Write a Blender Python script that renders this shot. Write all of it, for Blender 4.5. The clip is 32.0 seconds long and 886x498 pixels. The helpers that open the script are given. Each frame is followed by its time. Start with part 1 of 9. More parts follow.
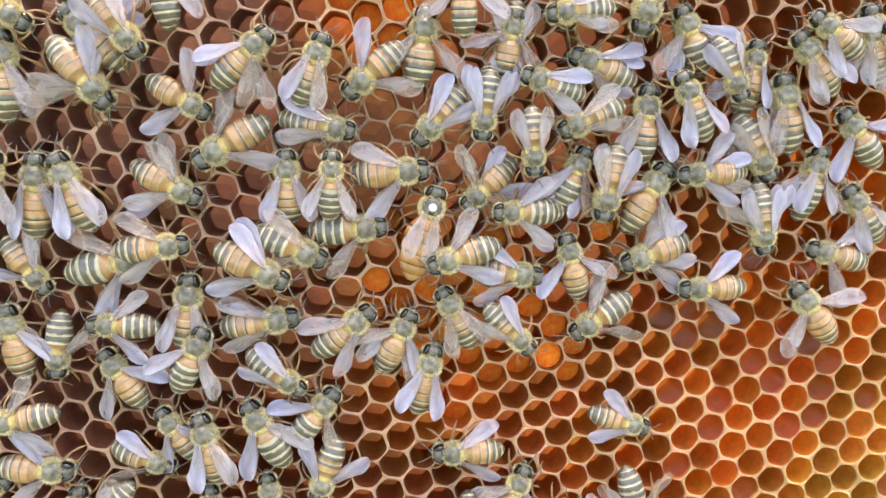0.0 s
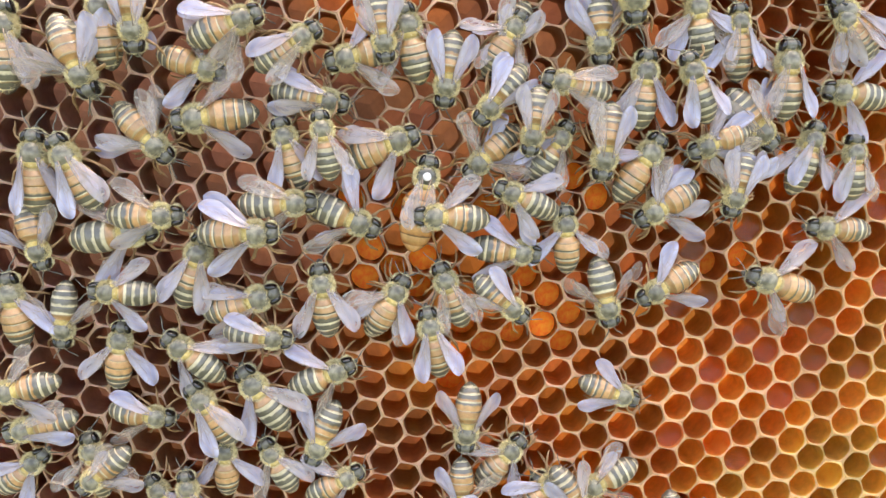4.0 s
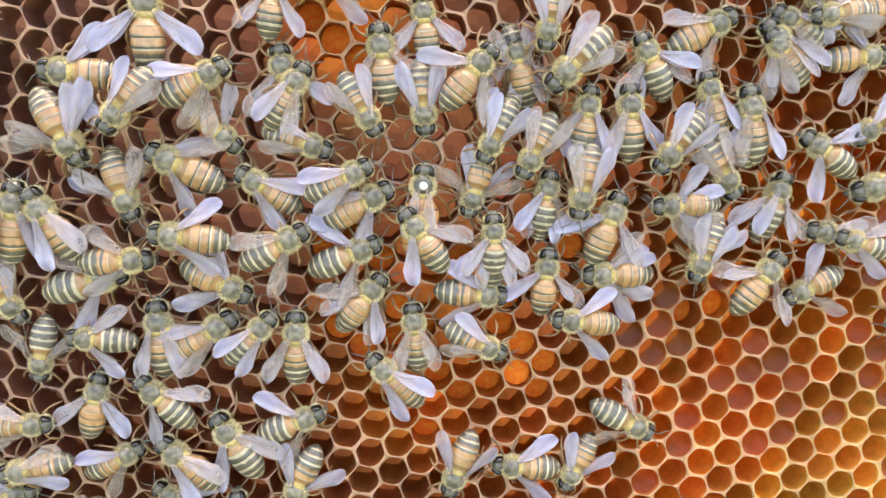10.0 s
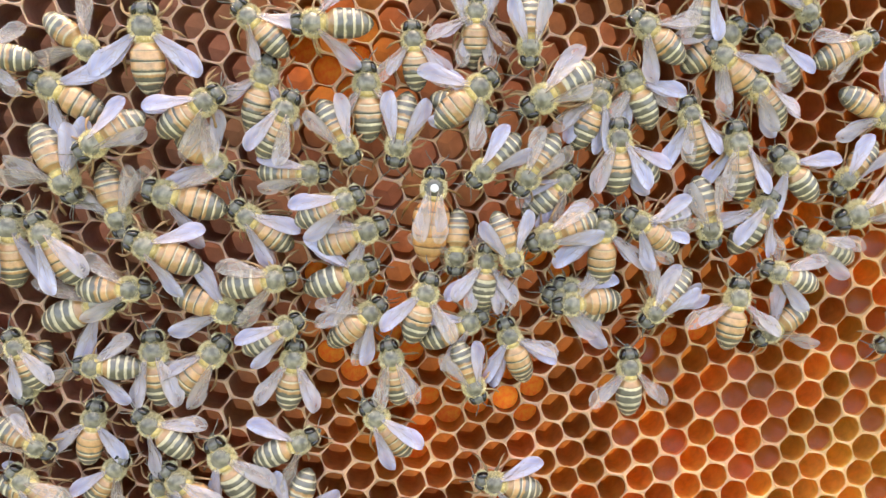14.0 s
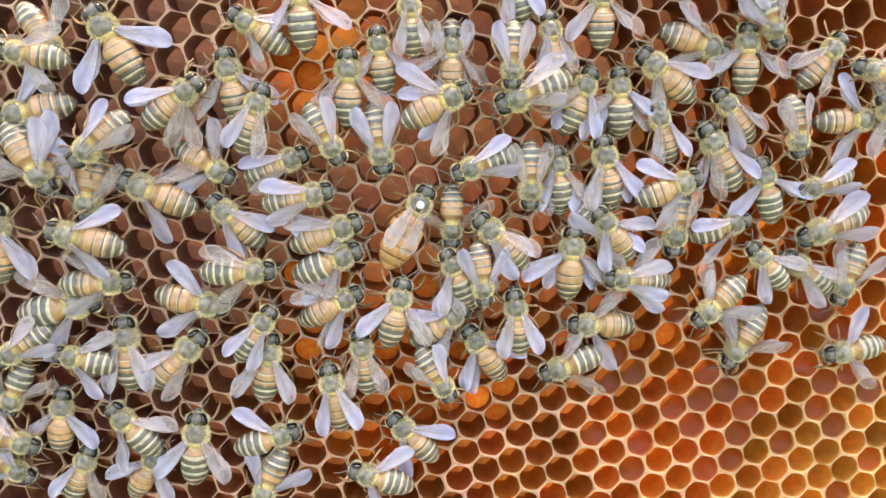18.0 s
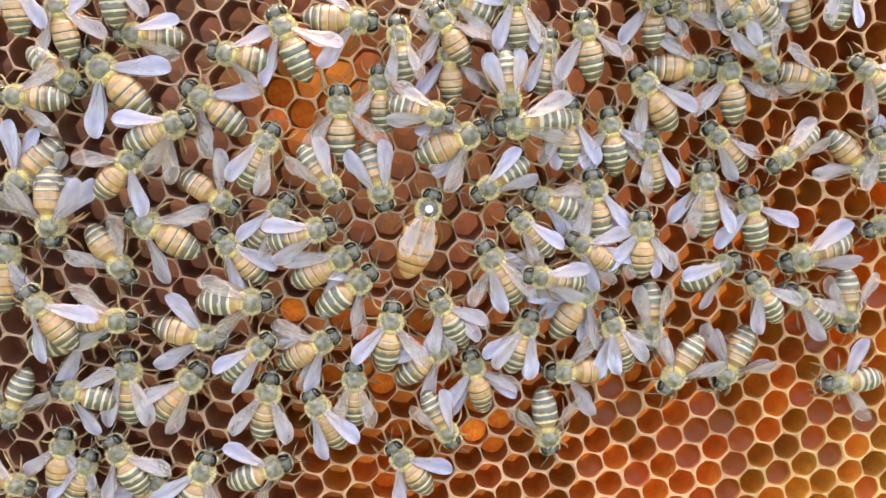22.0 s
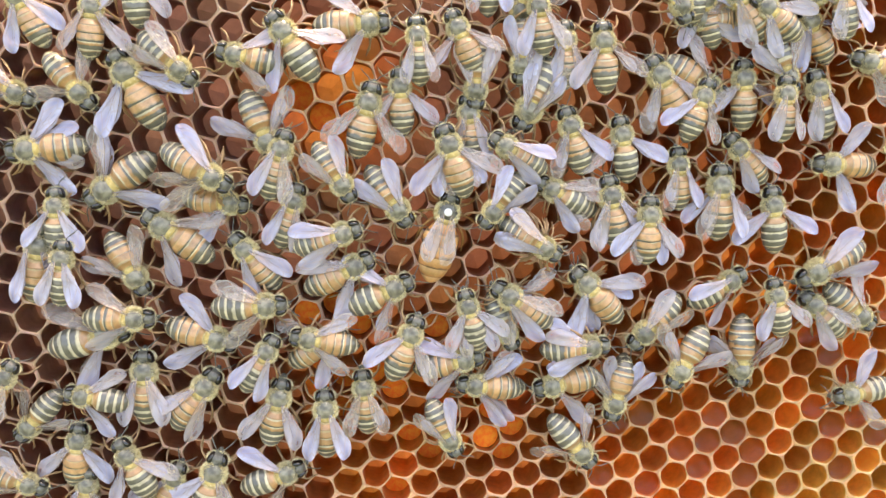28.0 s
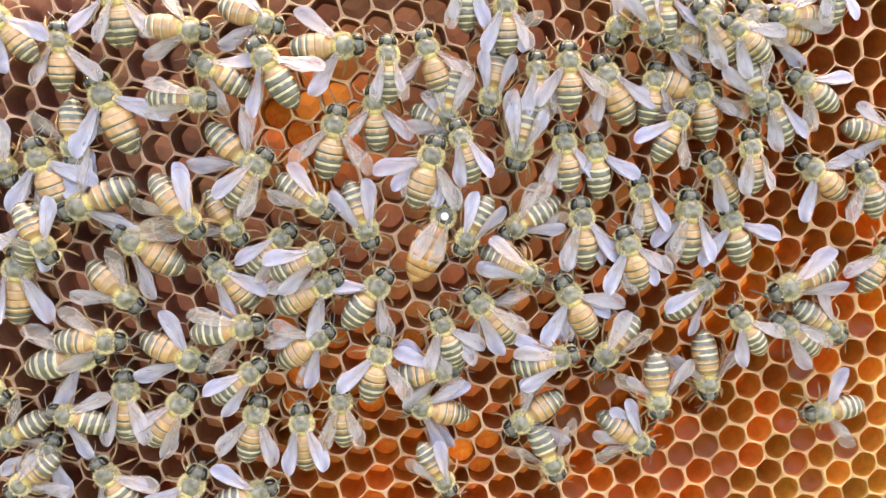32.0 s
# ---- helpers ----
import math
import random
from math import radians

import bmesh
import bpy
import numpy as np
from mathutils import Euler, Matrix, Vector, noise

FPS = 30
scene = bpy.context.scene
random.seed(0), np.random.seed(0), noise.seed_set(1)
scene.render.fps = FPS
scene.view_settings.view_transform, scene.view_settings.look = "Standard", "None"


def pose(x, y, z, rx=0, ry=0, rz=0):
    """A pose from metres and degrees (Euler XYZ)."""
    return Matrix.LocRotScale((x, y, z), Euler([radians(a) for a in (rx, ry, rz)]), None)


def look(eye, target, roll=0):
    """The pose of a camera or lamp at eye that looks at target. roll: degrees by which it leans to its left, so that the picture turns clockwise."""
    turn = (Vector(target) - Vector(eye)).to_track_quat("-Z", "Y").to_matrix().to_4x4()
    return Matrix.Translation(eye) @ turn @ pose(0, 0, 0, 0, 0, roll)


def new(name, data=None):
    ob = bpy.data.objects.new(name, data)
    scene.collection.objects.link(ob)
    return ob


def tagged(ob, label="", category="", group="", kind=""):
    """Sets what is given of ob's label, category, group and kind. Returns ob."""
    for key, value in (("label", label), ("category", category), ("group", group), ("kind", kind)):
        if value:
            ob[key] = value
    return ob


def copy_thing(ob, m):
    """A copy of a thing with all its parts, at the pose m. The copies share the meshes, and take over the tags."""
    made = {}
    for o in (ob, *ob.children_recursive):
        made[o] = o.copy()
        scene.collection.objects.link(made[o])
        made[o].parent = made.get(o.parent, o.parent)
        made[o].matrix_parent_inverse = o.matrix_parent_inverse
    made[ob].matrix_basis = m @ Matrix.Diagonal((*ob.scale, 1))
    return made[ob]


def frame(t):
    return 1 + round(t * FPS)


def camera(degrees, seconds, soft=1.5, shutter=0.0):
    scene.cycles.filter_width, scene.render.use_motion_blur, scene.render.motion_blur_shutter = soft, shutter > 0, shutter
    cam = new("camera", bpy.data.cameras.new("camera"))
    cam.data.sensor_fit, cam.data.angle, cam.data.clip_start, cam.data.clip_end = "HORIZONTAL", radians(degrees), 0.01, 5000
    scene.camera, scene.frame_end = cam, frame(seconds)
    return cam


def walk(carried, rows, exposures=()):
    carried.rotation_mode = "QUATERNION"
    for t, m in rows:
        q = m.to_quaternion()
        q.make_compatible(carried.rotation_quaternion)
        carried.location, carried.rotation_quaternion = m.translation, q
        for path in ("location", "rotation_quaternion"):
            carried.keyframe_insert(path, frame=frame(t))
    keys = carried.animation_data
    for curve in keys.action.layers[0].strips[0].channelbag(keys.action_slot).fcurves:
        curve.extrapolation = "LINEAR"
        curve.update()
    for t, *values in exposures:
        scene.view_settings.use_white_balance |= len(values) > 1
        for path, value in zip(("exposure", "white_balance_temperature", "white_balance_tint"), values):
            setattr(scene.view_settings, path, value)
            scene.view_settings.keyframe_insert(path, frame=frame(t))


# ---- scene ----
# The comb leans back; u runs to its right, v up along it, n out of it (millimetres).
LEAN = 74.0
COMB = pose(0, 0, 0.30, LEAN)
MM = 0.001


def on_comb(u, v, n, rx=0, ry=0, rz=0):
    return COMB @ pose(u * MM, v * MM, n * MM, rx, ry, rz)


# ---- camera and its walk ----
cam = camera(58.0, 32.0, soft=1.4)
walk(cam, [
    (0.0, on_comb(-60.66, 44.85, 133.16, -9.135, -4.426, -0.417)),
    (0.5, on_comb(-61.60, 46.35, 131.89, -9.169, -4.436, -0.513)),
    (1.0, on_comb(-61.83, 41.49, 131.73, -9.231, -4.411, -0.696)),
    (1.5, on_comb(-61.37, 45.85, 131.09, -9.271, -4.403, -1.113)),
    (2.0, on_comb(-58.82, 42.66, 134.17, -9.391, -4.446, -1.241)),
    (2.5, on_comb(-58.71, 39.13, 134.64, -9.455, -4.376, -1.109)),
    (3.0, on_comb(-61.08, 37.25, 132.90, -9.469, -4.250, -0.390)),
    (3.5, on_comb(-59.53, 39.33, 133.81, -9.474, -4.216, -0.376)),
    (5.5, on_comb(-59.18, 40.89, 135.99, -9.520, -4.210, 0.271)),
    (6.0, on_comb(-59.66, 40.61, 135.54, -9.483, -4.191, 0.186)),
    (6.5, on_comb(-59.62, 41.36, 135.41, -9.415, -4.176, -0.047)),
    (7.0, on_comb(-59.24, 40.95, 135.11, -9.362, -4.191, -0.136)),
    (7.5, on_comb(-58.74, 42.48, 134.31, -9.281, -4.188, -0.487)),
    (8.0, on_comb(-56.66, 42.42, 134.98, -9.233, -4.207, 0.014)),
    (8.5, on_comb(-54.40, 45.69, 135.50, -9.158, -4.223, 0.389)),
    (9.0, on_comb(-53.46, 47.17, 136.18, -9.099, -4.212, 0.262)),
    (9.5, on_comb(-52.17, 46.96, 136.87, -9.078, -4.207, 0.200)),
    (10.0, on_comb(-54.80, 47.78, 134.34, -9.007, -4.200, -0.333)),
    (10.5, on_comb(-53.63, 48.99, 135.31, -8.982, -4.250, -0.228)),
    (11.0, on_comb(-54.35, 47.96, 135.45, -8.961, -4.236, -0.132)),
    (11.5, on_comb(-54.31, 48.90, 135.58, -8.902, -4.316, 0.043)),
    (12.0, on_comb(-53.79, 48.89, 135.18, -8.907, -4.365, 0.059)),
    (12.5, on_comb(-53.58, 51.04, 135.64, -8.892, -4.290, -0.317)),
    (13.0, on_comb(-53.15, 50.10, 136.48, -8.895, -4.217, -0.095)),
    (13.5, on_comb(-52.83, 49.43, 136.12, -8.898, -4.231, 0.227)),
    (14.0, on_comb(-53.28, 52.40, 135.68, -8.878, -4.228, -0.087)),
    (14.5, on_comb(-53.40, 52.61, 135.26, -8.868, -4.220, -0.305)),
    (15.0, on_comb(-52.75, 49.56, 136.18, -8.886, -4.229, -0.107)),
    (15.5, on_comb(-49.84, 52.88, 139.32, -8.890, -4.270, 0.842)),
    (17.5, on_comb(-49.72, 52.45, 140.21, -8.900, -4.273, 1.418)),
    (18.0, on_comb(-49.85, 53.45, 140.19, -8.900, -4.274, 1.076)),
    (18.5, on_comb(-49.71, 55.72, 139.05, -8.890, -4.273, 0.871)),
    (19.0, on_comb(-49.27, 55.74, 139.72, -8.883, -4.272, 0.713)),
    (19.5, on_comb(-48.70, 56.35, 139.51, -8.869, -4.271, 0.872)),
    (20.0, on_comb(-48.79, 57.88, 139.16, -8.865, -4.280, 0.676)),
    (20.5, on_comb(-49.13, 58.63, 139.49, -8.858, -4.289, 0.704)),
    (21.0, on_comb(-48.61, 61.02, 139.76, -8.844, -4.292, 0.587)),
    (21.5, on_comb(-48.70, 59.98, 139.83, -8.828, -4.283, 0.594)),
    (22.0, on_comb(-48.89, 59.61, 139.63, -8.826, -4.284, 0.667)),
    (22.5, on_comb(-49.20, 59.49, 139.77, -8.825, -4.284, 0.741)),
    (23.0, on_comb(-49.08, 59.03, 140.00, -8.824, -4.279, 0.889)),
    (23.5, on_comb(-49.27, 59.09, 139.91, -8.820, -4.267, 0.798)),
    (24.0, on_comb(-49.53, 58.78, 140.11, -8.823, -4.263, 0.850)),
    (24.5, on_comb(-49.62, 59.53, 140.59, -8.831, -4.254, 0.498)),
    (25.0, on_comb(-49.77, 58.51, 140.00, -8.833, -4.242, 0.770)),
    (25.5, on_comb(-49.48, 58.05, 140.02, -8.837, -4.248, 0.624)),
    (27.5, on_comb(-51.18, 57.83, 139.57, -8.848, -4.244, 1.345)),
    (28.0, on_comb(-52.10, 60.37, 139.22, -8.851, -4.251, 1.806)),
    (28.5, on_comb(-51.53, 59.75, 140.07, -8.707, -4.379, 1.869)),
    (29.0, on_comb(-50.36, 60.31, 140.73, -8.604, -4.473, 1.928)),
    (29.5, on_comb(-51.10, 58.62, 139.86, -8.591, -4.606, 2.258)),
    (30.0, on_comb(-51.30, 59.72, 139.99, -8.590, -4.645, 2.360)),
    (30.5, on_comb(-51.20, 57.53, 139.74, -8.647, -4.711, 2.059)),
    (31.0, on_comb(-50.34, 59.73, 140.12, -8.660, -4.693, 1.958)),
    (31.5, on_comb(-49.49, 61.57, 141.11, -8.635, -4.634, 2.114)),
    (32.0, on_comb(-49.06, 63.02, 140.95, -8.618, -4.654, 2.015)),
], exposures=[(0, 2.44, 8800, 13), (3, 2.36, 8800, 13), (7, 2.40, 8800, 13), (12, 2.43, 8800, 13),
              (20, 2.43, 8800, 13), (24, 2.42, 8800, 13), (29, 2.44, 8900, 13), (32, 2.55, 9100, 14)])

# ---- world and sun ----
SUN_TURN, SUN_UP = radians(15), radians(66)
world = bpy.data.worlds.new("daylight")
scene.world = world
world.use_nodes = True
wn = world.node_tree.nodes
sky = wn.new("ShaderNodeTexSky")
sky.sky_type, sky.sun_disc = "NISHITA", False
sky.sun_elevation, sky.sun_rotation = SUN_UP, SUN_TURN
sky.air_density, sky.dust_density = 1.0, 4.0
world.node_tree.links.new(sky.outputs[0], wn["Background"].inputs[0])
wn["Background"].inputs[1].default_value = 0.15
sun_data = bpy.data.lights.new("sun", "SUN")
sun_data.energy, sun_data.angle, sun_data.color = 0.7, radians(16), (1.0, 0.96, 0.90)
sun = new("sun", sun_data)
sun_from = Vector((math.sin(SUN_TURN) * math.cos(SUN_UP), math.cos(SUN_TURN) * math.cos(SUN_UP), math.sin(SUN_UP)))
sun.matrix_basis = look(sun_from * 5, (0, 0, 0))


# ---- materials ----
def material(name, rough=0.6):
    m = bpy.data.materials.new(name)
    m.use_nodes = True
    p = m.node_tree.nodes["Principled BSDF"]
    p.inputs["Roughness"].default_value = rough
    return m, m.node_tree.nodes, m.node_tree.links, p


def grained(name, dark, light, scale, rough=0.6, bump=0.3, detail=4, vary=0.0, sheen=0.0):
    """Two tones mixed by noise at a real size, with relief; vary shifts brightness from piece to piece."""
    m, n, l, p = material(name, rough)
    co = n.new("ShaderNodeTexCoord")
    no = n.new("ShaderNodeTexNoise")
    no.inputs["Scale"].default_value, no.inputs["Detail"].default_value = scale, detail
    l.new(co.outputs["Object"], no.inputs["Vector"])
    ra = n.new("ShaderNodeValToRGB")
    ra.color_ramp.elements[0].position, ra.color_ramp.elements[1].position = 0.32, 0.68
    ra.color_ramp.elements[0].color, ra.color_ramp.elements[1].color = (*dark, 1), (*light, 1)
    l.new(no.outputs["Fac"], ra.inputs[0])
    out = ra.outputs[0]
    if vary:
        oi = n.new("ShaderNodeObjectInfo")
        mr = n.new("ShaderNodeMapRange")
        mr.inputs["To Min"].default_value, mr.inputs["To Max"].default_value = 1 - vary, 1 + vary
        l.new(oi.outputs["Random"], mr.inputs["Value"])
        hs = n.new("ShaderNodeHueSaturation")
        l.new(mr.outputs[0], hs.inputs["Value"])
        l.new(out, hs.inputs["Color"])
        out = hs.outputs[0]
    l.new(out, p.inputs["Base Color"])
    if bump:
        bu = n.new("ShaderNodeBump")
        bu.inputs["Strength"].default_value, bu.inputs["Distance"].default_value = bump, 0.0002
        fine = n.new("ShaderNodeTexNoise")
        fine.inputs["Scale"].default_value = scale * 3
        l.new(co.outputs["Object"], fine.inputs["Vector"])
        l.new(fine.outputs["Fac"], bu.inputs["Height"])
        l.new(bu.outputs[0], p.inputs["Normal"])
    p.inputs["Sheen Weight"].default_value = sheen
    return m


BLACK = grained("head_cuticle", (0.05, 0.05, 0.042), (0.18, 0.175, 0.135), 1400, 0.3, 0.3, vary=0.2, sheen=0.3)
EYE = grained("eye_cuticle", (0.004, 0.004, 0.005), (0.014, 0.013, 0.013), 1500, 0.1, 0.04)
THORAX = grained("thorax_cuticle", (0.085, 0.08, 0.055), (0.30, 0.28, 0.20), 900, 0.28, 0.5, vary=0.25, sheen=0.4)
FUR = grained("pale_hair", (0.60, 0.48, 0.21), (1.0, 0.92, 0.62), 1500, 0.8, 0, vary=0.15, sheen=0.3)
DARK = grained("dark_cuticle", (0.065, 0.056, 0.042), (0.20, 0.18, 0.135), 480, 0.26, 0.25, vary=0.2)
LEG = grained("leg_cuticle", (0.24, 0.135, 0.065), (0.52, 0.33, 0.17), 600, 0.45, 0.2, vary=0.25)
VEIN = grained("wing_vein", (0.20, 0.14, 0.10), (0.38, 0.30, 0.25), 600, 0.5, 0)
QUEEN_LEG = grained("queen_leg_cuticle", (0.22, 0.10, 0.03), (0.42, 0.22, 0.07), 600, 0.4, 0.2)
GOLD = grained("golden_hair", (0.50, 0.36, 0.10), (0.80, 0.64, 0.28), 700, 0.7, 0.3, vary=0.15, sheen=0.3)
for shiny in (DARK, EYE, THORAX, BLACK):
    shiny.node_tree.nodes["Principled BSDF"].inputs["Coat Weight"].default_value = 0.8
    shiny.node_tree.nodes["Principled BSDF"].inputs["Coat Roughness"].default_value = 0.16


def segment_material(name, bands):
    """Abdomen plate: rows of (place along the plate, colour, hairy or bare), with ragged borders."""
    m, n, l, p = material(name, 0.4)
    co = n.new("ShaderNodeTexCoord")
    along = n.new("ShaderNodeAttribute")
    along.attribute_name = "along"

    def grain(scale, detail, t0, t1):
        no = n.new("ShaderNodeTexNoise")
        no.inputs["Scale"].default_value, no.inputs["Detail"].default_value = scale, detail
        l.new(co.outputs["Object"], no.inputs["Vector"])
        mr = n.new("ShaderNodeMapRange")
        mr.inputs["From Min"].default_value, mr.inputs["From Max"].default_value = 0.25, 0.75
        mr.inputs["To Min"].default_value, mr.inputs["To Max"].default_value = t0, t1
        l.new(no.outputs["Fac"], mr.inputs["Value"])
        return mr.outputs[0]

    def joined(op, a, b):
        mu = n.new("ShaderNodeMath")
        mu.operation = op
        l.new(a, mu.inputs[0])
        l.new(b, mu.inputs[1])
        return mu.outputs[0]
    oi = n.new("ShaderNodeObjectInfo")
    shift = n.new("ShaderNodeMapRange")
    shift.inputs["To Min"].default_value, shift.inputs["To Max"].default_value = -0.09, 0.09
    l.new(oi.outputs["Random"], shift.inputs["Value"])
    place = joined("ADD", joined("ADD", along.outputs["Fac"], grain(420, 2, -0.15, 0.15)), grain(2600, 2, -0.05, 0.05))
    place = joined("ADD", place, shift.outputs[0])

    def ramp(values):
        ra = n.new("ShaderNodeValToRGB")
        els = ra.color_ramp.elements
        els[0].position, els[0].color = values[0][0], (*values[0][1], 1)
        els[1].position, els[1].color = values[-1][0], (*values[-1][1], 1)
        for at_, c in values[1:-1]:
            els.new(at_).color = (*c, 1)
        l.new(place, ra.inputs[0])
        return ra.outputs[0]
    hair = ramp([(q, (h, h, h)) for q, c, h in bands])
    tone = n.new("ShaderNodeHueSaturation")
    l.new(ramp([(q, c) for q, c, h in bands]), tone.inputs["Color"])
    age = n.new("ShaderNodeMapRange")
    age.inputs["To Min"].default_value, age.inputs["To Max"].default_value = 0.8, 1.15
    l.new(oi.outputs["Random"], age.inputs["Value"])
    l.new(joined("MULTIPLY", joined("MULTIPLY", age.outputs[0], grain(600, 4, 0.68, 1.28)), grain(4000, 2, 0.9, 1.1)), tone.inputs["Value"])
    l.new(tone.outputs[0], p.inputs["Base Color"])

    def by_hair(bare, hairy, socket):
        mr = n.new("ShaderNodeMapRange")
        mr.inputs["To Min"].default_value, mr.inputs["To Max"].default_value = bare, hairy
        l.new(hair, mr.inputs["Value"])
        l.new(mr.outputs[0], p.inputs[socket])
    by_hair(0.30, 0.8, "Roughness")
    by_hair(0.75, 0.0, "Coat Weight")
    by_hair(0.0, 0.4, "Sheen Weight")
    p.inputs["Coat Roughness"].default_value, p.inputs["Coat IOR"].default_value = 0.22, 1.8
    bu = n.new("ShaderNodeBump")
    bu.inputs["Strength"].default_value, bu.inputs["Distance"].default_value = 0.2, 0.0002
    l.new(grain(2600, 3, 0, 1), bu.inputs["Height"])
    l.new(bu.outputs[0], p.inputs["Normal"])
    return m


CREAM, PEACH, TAN = (0.67, 0.60, 0.41), (0.60, 0.335, 0.15), (0.48, 0.26, 0.10)
BROWN, SOOT, STRAW = (0.40, 0.26, 0.13), (0.13, 0.122, 0.096), (0.58, 0.45, 0.23)
PLATES = {
    "fore": segment_material("fore_plate", [(0, STRAW, 1), (0.22, STRAW, 0.8), (0.34, PEACH, 0.2), (0.84, TAN, 0), (0.95, BROWN, 0), (1, BROWN, 0)]),
    "pale": segment_material("pale_plate", [(0.02, STRAW, 0.8), (0.16, PEACH, 0.2), (0.74, PEACH, 0), (0.88, TAN, 0), (0.94, BROWN, 0), (1, SOOT, 0)]),
    "amber": segment_material("amber_plate", [(0.02, CREAM, 1), (0.09, CREAM, 0.9), (0.2, PEACH, 0.1), (0.66, PEACH, 0), (0.80, BROWN, 0), (0.86, SOOT, 0), (1, SOOT, 0)]),
    "banded": segment_material("banded_plate", [(0.02, CREAM, 1), (0.17, CREAM, 0.9), (0.27, PEACH, 0.1), (0.48, TAN, 0), (0.60, SOOT, 0), (1, SOOT, 0)]),
    "hind": segment_material("hind_plate", [(0.02, CREAM, 1), (0.24, CREAM, 0.9), (0.33, BROWN, 0.2), (0.46, SOOT, 0), (1, SOOT, 0)]),
    "grey": segment_material("grey_plate", [(0.02, CREAM, 1), (0.34, CREAM, 0.9), (0.50, SOOT, 0.1), (1, SOOT, 0)]),
    "tip": segment_material("tip_plate", [(0.02, CREAM, 1), (0.2, CREAM, 0.9), (0.32, SOOT, 0), (1, SOOT, 0)]),
    "queen": segment_material("queen_plate", [(0.0, (0.78, 0.46, 0.22), 0.1), (0.55, (0.74, 0.37, 0.13), 0), (0.86, (0.60, 0.25, 0.08), 0), (0.95, (0.24, 0.11, 0.05), 0), (1, (0.18, 0.09, 0.04), 0)]),
}
DOT = grained("white_paint", (0.82, 0.82, 0.80), (0.9, 0.9, 0.88), 900, 0.35, 0.1)


def wing_material():
    """Clear membrane with a net of veins; some wings have sky sheen painted in blue-violet, others are tea-coloured."""
    m, n, l, p = material("wing_membrane", 0.14)
    co = n.new("ShaderNodeTexCoord")
    oi = n.new("ShaderNodeObjectInfo")
    long = n.new("ShaderNodeMapping")
    long.inputs["Scale"].default_value = (1.0, 0.4, 1.0)
    l.new(co.outputs["Object"], long.inputs[0])
    no = n.new("ShaderNodeTexNoise")
    no.inputs["Scale"].default_value, no.inputs["Detail"].default_value = 330, 2
    l.new(long.outputs[0], no.inputs["Vector"])
    net = n.new("ShaderNodeTexVoronoi")
    net.feature = "DISTANCE_TO_EDGE"
    net.inputs["Scale"].default_value = 900
    l.new(long.outputs[0], net.inputs["Vector"])
    vein = n.new("ShaderNodeMapRange")
    vein.inputs["From Min"].default_value, vein.inputs["From Max"].default_value = 0.02, 0.09
    vein.inputs["To Min"].default_value, vein.inputs["To Max"].default_value = 1.0, 0.0
    l.new(net.outputs["Distance"], vein.inputs["Value"])

    def ramp(fac, c0, c1, p0=0.35, p1=0.65):
        ra = n.new("ShaderNodeValToRGB")
        ra.color_ramp.elements[0].position, ra.color_ramp.elements[1].position = p0, p1
        ra.color_ramp.elements[0].color, ra.color_ramp.elements[1].color = (*c0, 1), (*c1, 1)
        l.new(fac, ra.inputs[0])
        return ra.outputs[0]

    def blend(fac, c0, c1):
        mx = n.new("ShaderNodeMixRGB")
        l.new(fac, mx.inputs[0])
        for socket, c in ((mx.inputs[1], c0), (mx.inputs[2], c1)):
            if isinstance(c, tuple):
                socket.default_value = (*c, 1)
            else:
                l.new(c, socket)
        return mx.outputs[0]
    # pale blue-violet base colour stands in for sky reflected on the membrane
    sky_sheen = ramp(no.outputs["Fac"], (0.44, 0.46, 0.75), (0.74, 0.75, 0.96))
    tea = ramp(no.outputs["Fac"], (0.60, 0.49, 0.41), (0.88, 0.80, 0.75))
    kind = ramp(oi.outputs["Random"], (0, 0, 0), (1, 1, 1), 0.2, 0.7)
    tone = blend(kind, tea, sky_sheen)
    half = n.new("ShaderNodeMath")
    half.operation = "MULTIPLY"
    half.inputs[1].default_value = 0.6
    l.new(vein.outputs[0], half.inputs[0])
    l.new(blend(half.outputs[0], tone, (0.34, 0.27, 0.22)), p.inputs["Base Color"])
    bu = n.new("ShaderNodeBump")
    bu.inputs["Strength"].default_value, bu.inputs["Distance"].default_value = 0.9, 0.0005
    l.new(no.outputs["Fac"], bu.inputs["Height"])
    l.new(bu.outputs[0], p.inputs["Normal"])
    p.inputs["IOR"].default_value = 1.9
    clear = n.new("ShaderNodeBsdfTransparent")
    clear.inputs[0].default_value = (0.97, 0.95, 0.93, 1)

    def scaled(value, f0, f1, t0, t1):
        mr = n.new("ShaderNodeMapRange")
        mr.inputs["From Min"].default_value, mr.inputs["From Max"].default_value = f0, f1
        mr.inputs["To Min"].default_value, mr.inputs["To Max"].default_value = t0, t1
        l.new(value, mr.inputs["Value"])
        return mr.outputs[0]

    def math_of(op, a, b):
        mu = n.new("ShaderNodeMath")
        mu.operation = op
        mu.use_clamp = True
        l.new(a, mu.inputs[0])
        l.new(b, mu.inputs[1])
        return mu.outputs[0]
    xyz = n.new("ShaderNodeSeparateXYZ")
    l.new(co.outputs["Object"], xyz.inputs[0])
    # denser towards the tip, so the painted sheen is strongest there
    body = math_of("MULTIPLY", scaled(oi.outputs["Random"], 0, 1, 0.19, 0.56), scaled(xyz.outputs["Y"], -0.001, -0.0075, 0.5, 1.25))
    body = math_of("MULTIPLY", body, scaled(no.outputs["Fac"], 0.3, 0.7, 0.7, 1.3))
    body = math_of("ADD", body, scaled(vein.outputs[0], 0, 1, 0, 0.22))
    mix = n.new("ShaderNodeMixShader")
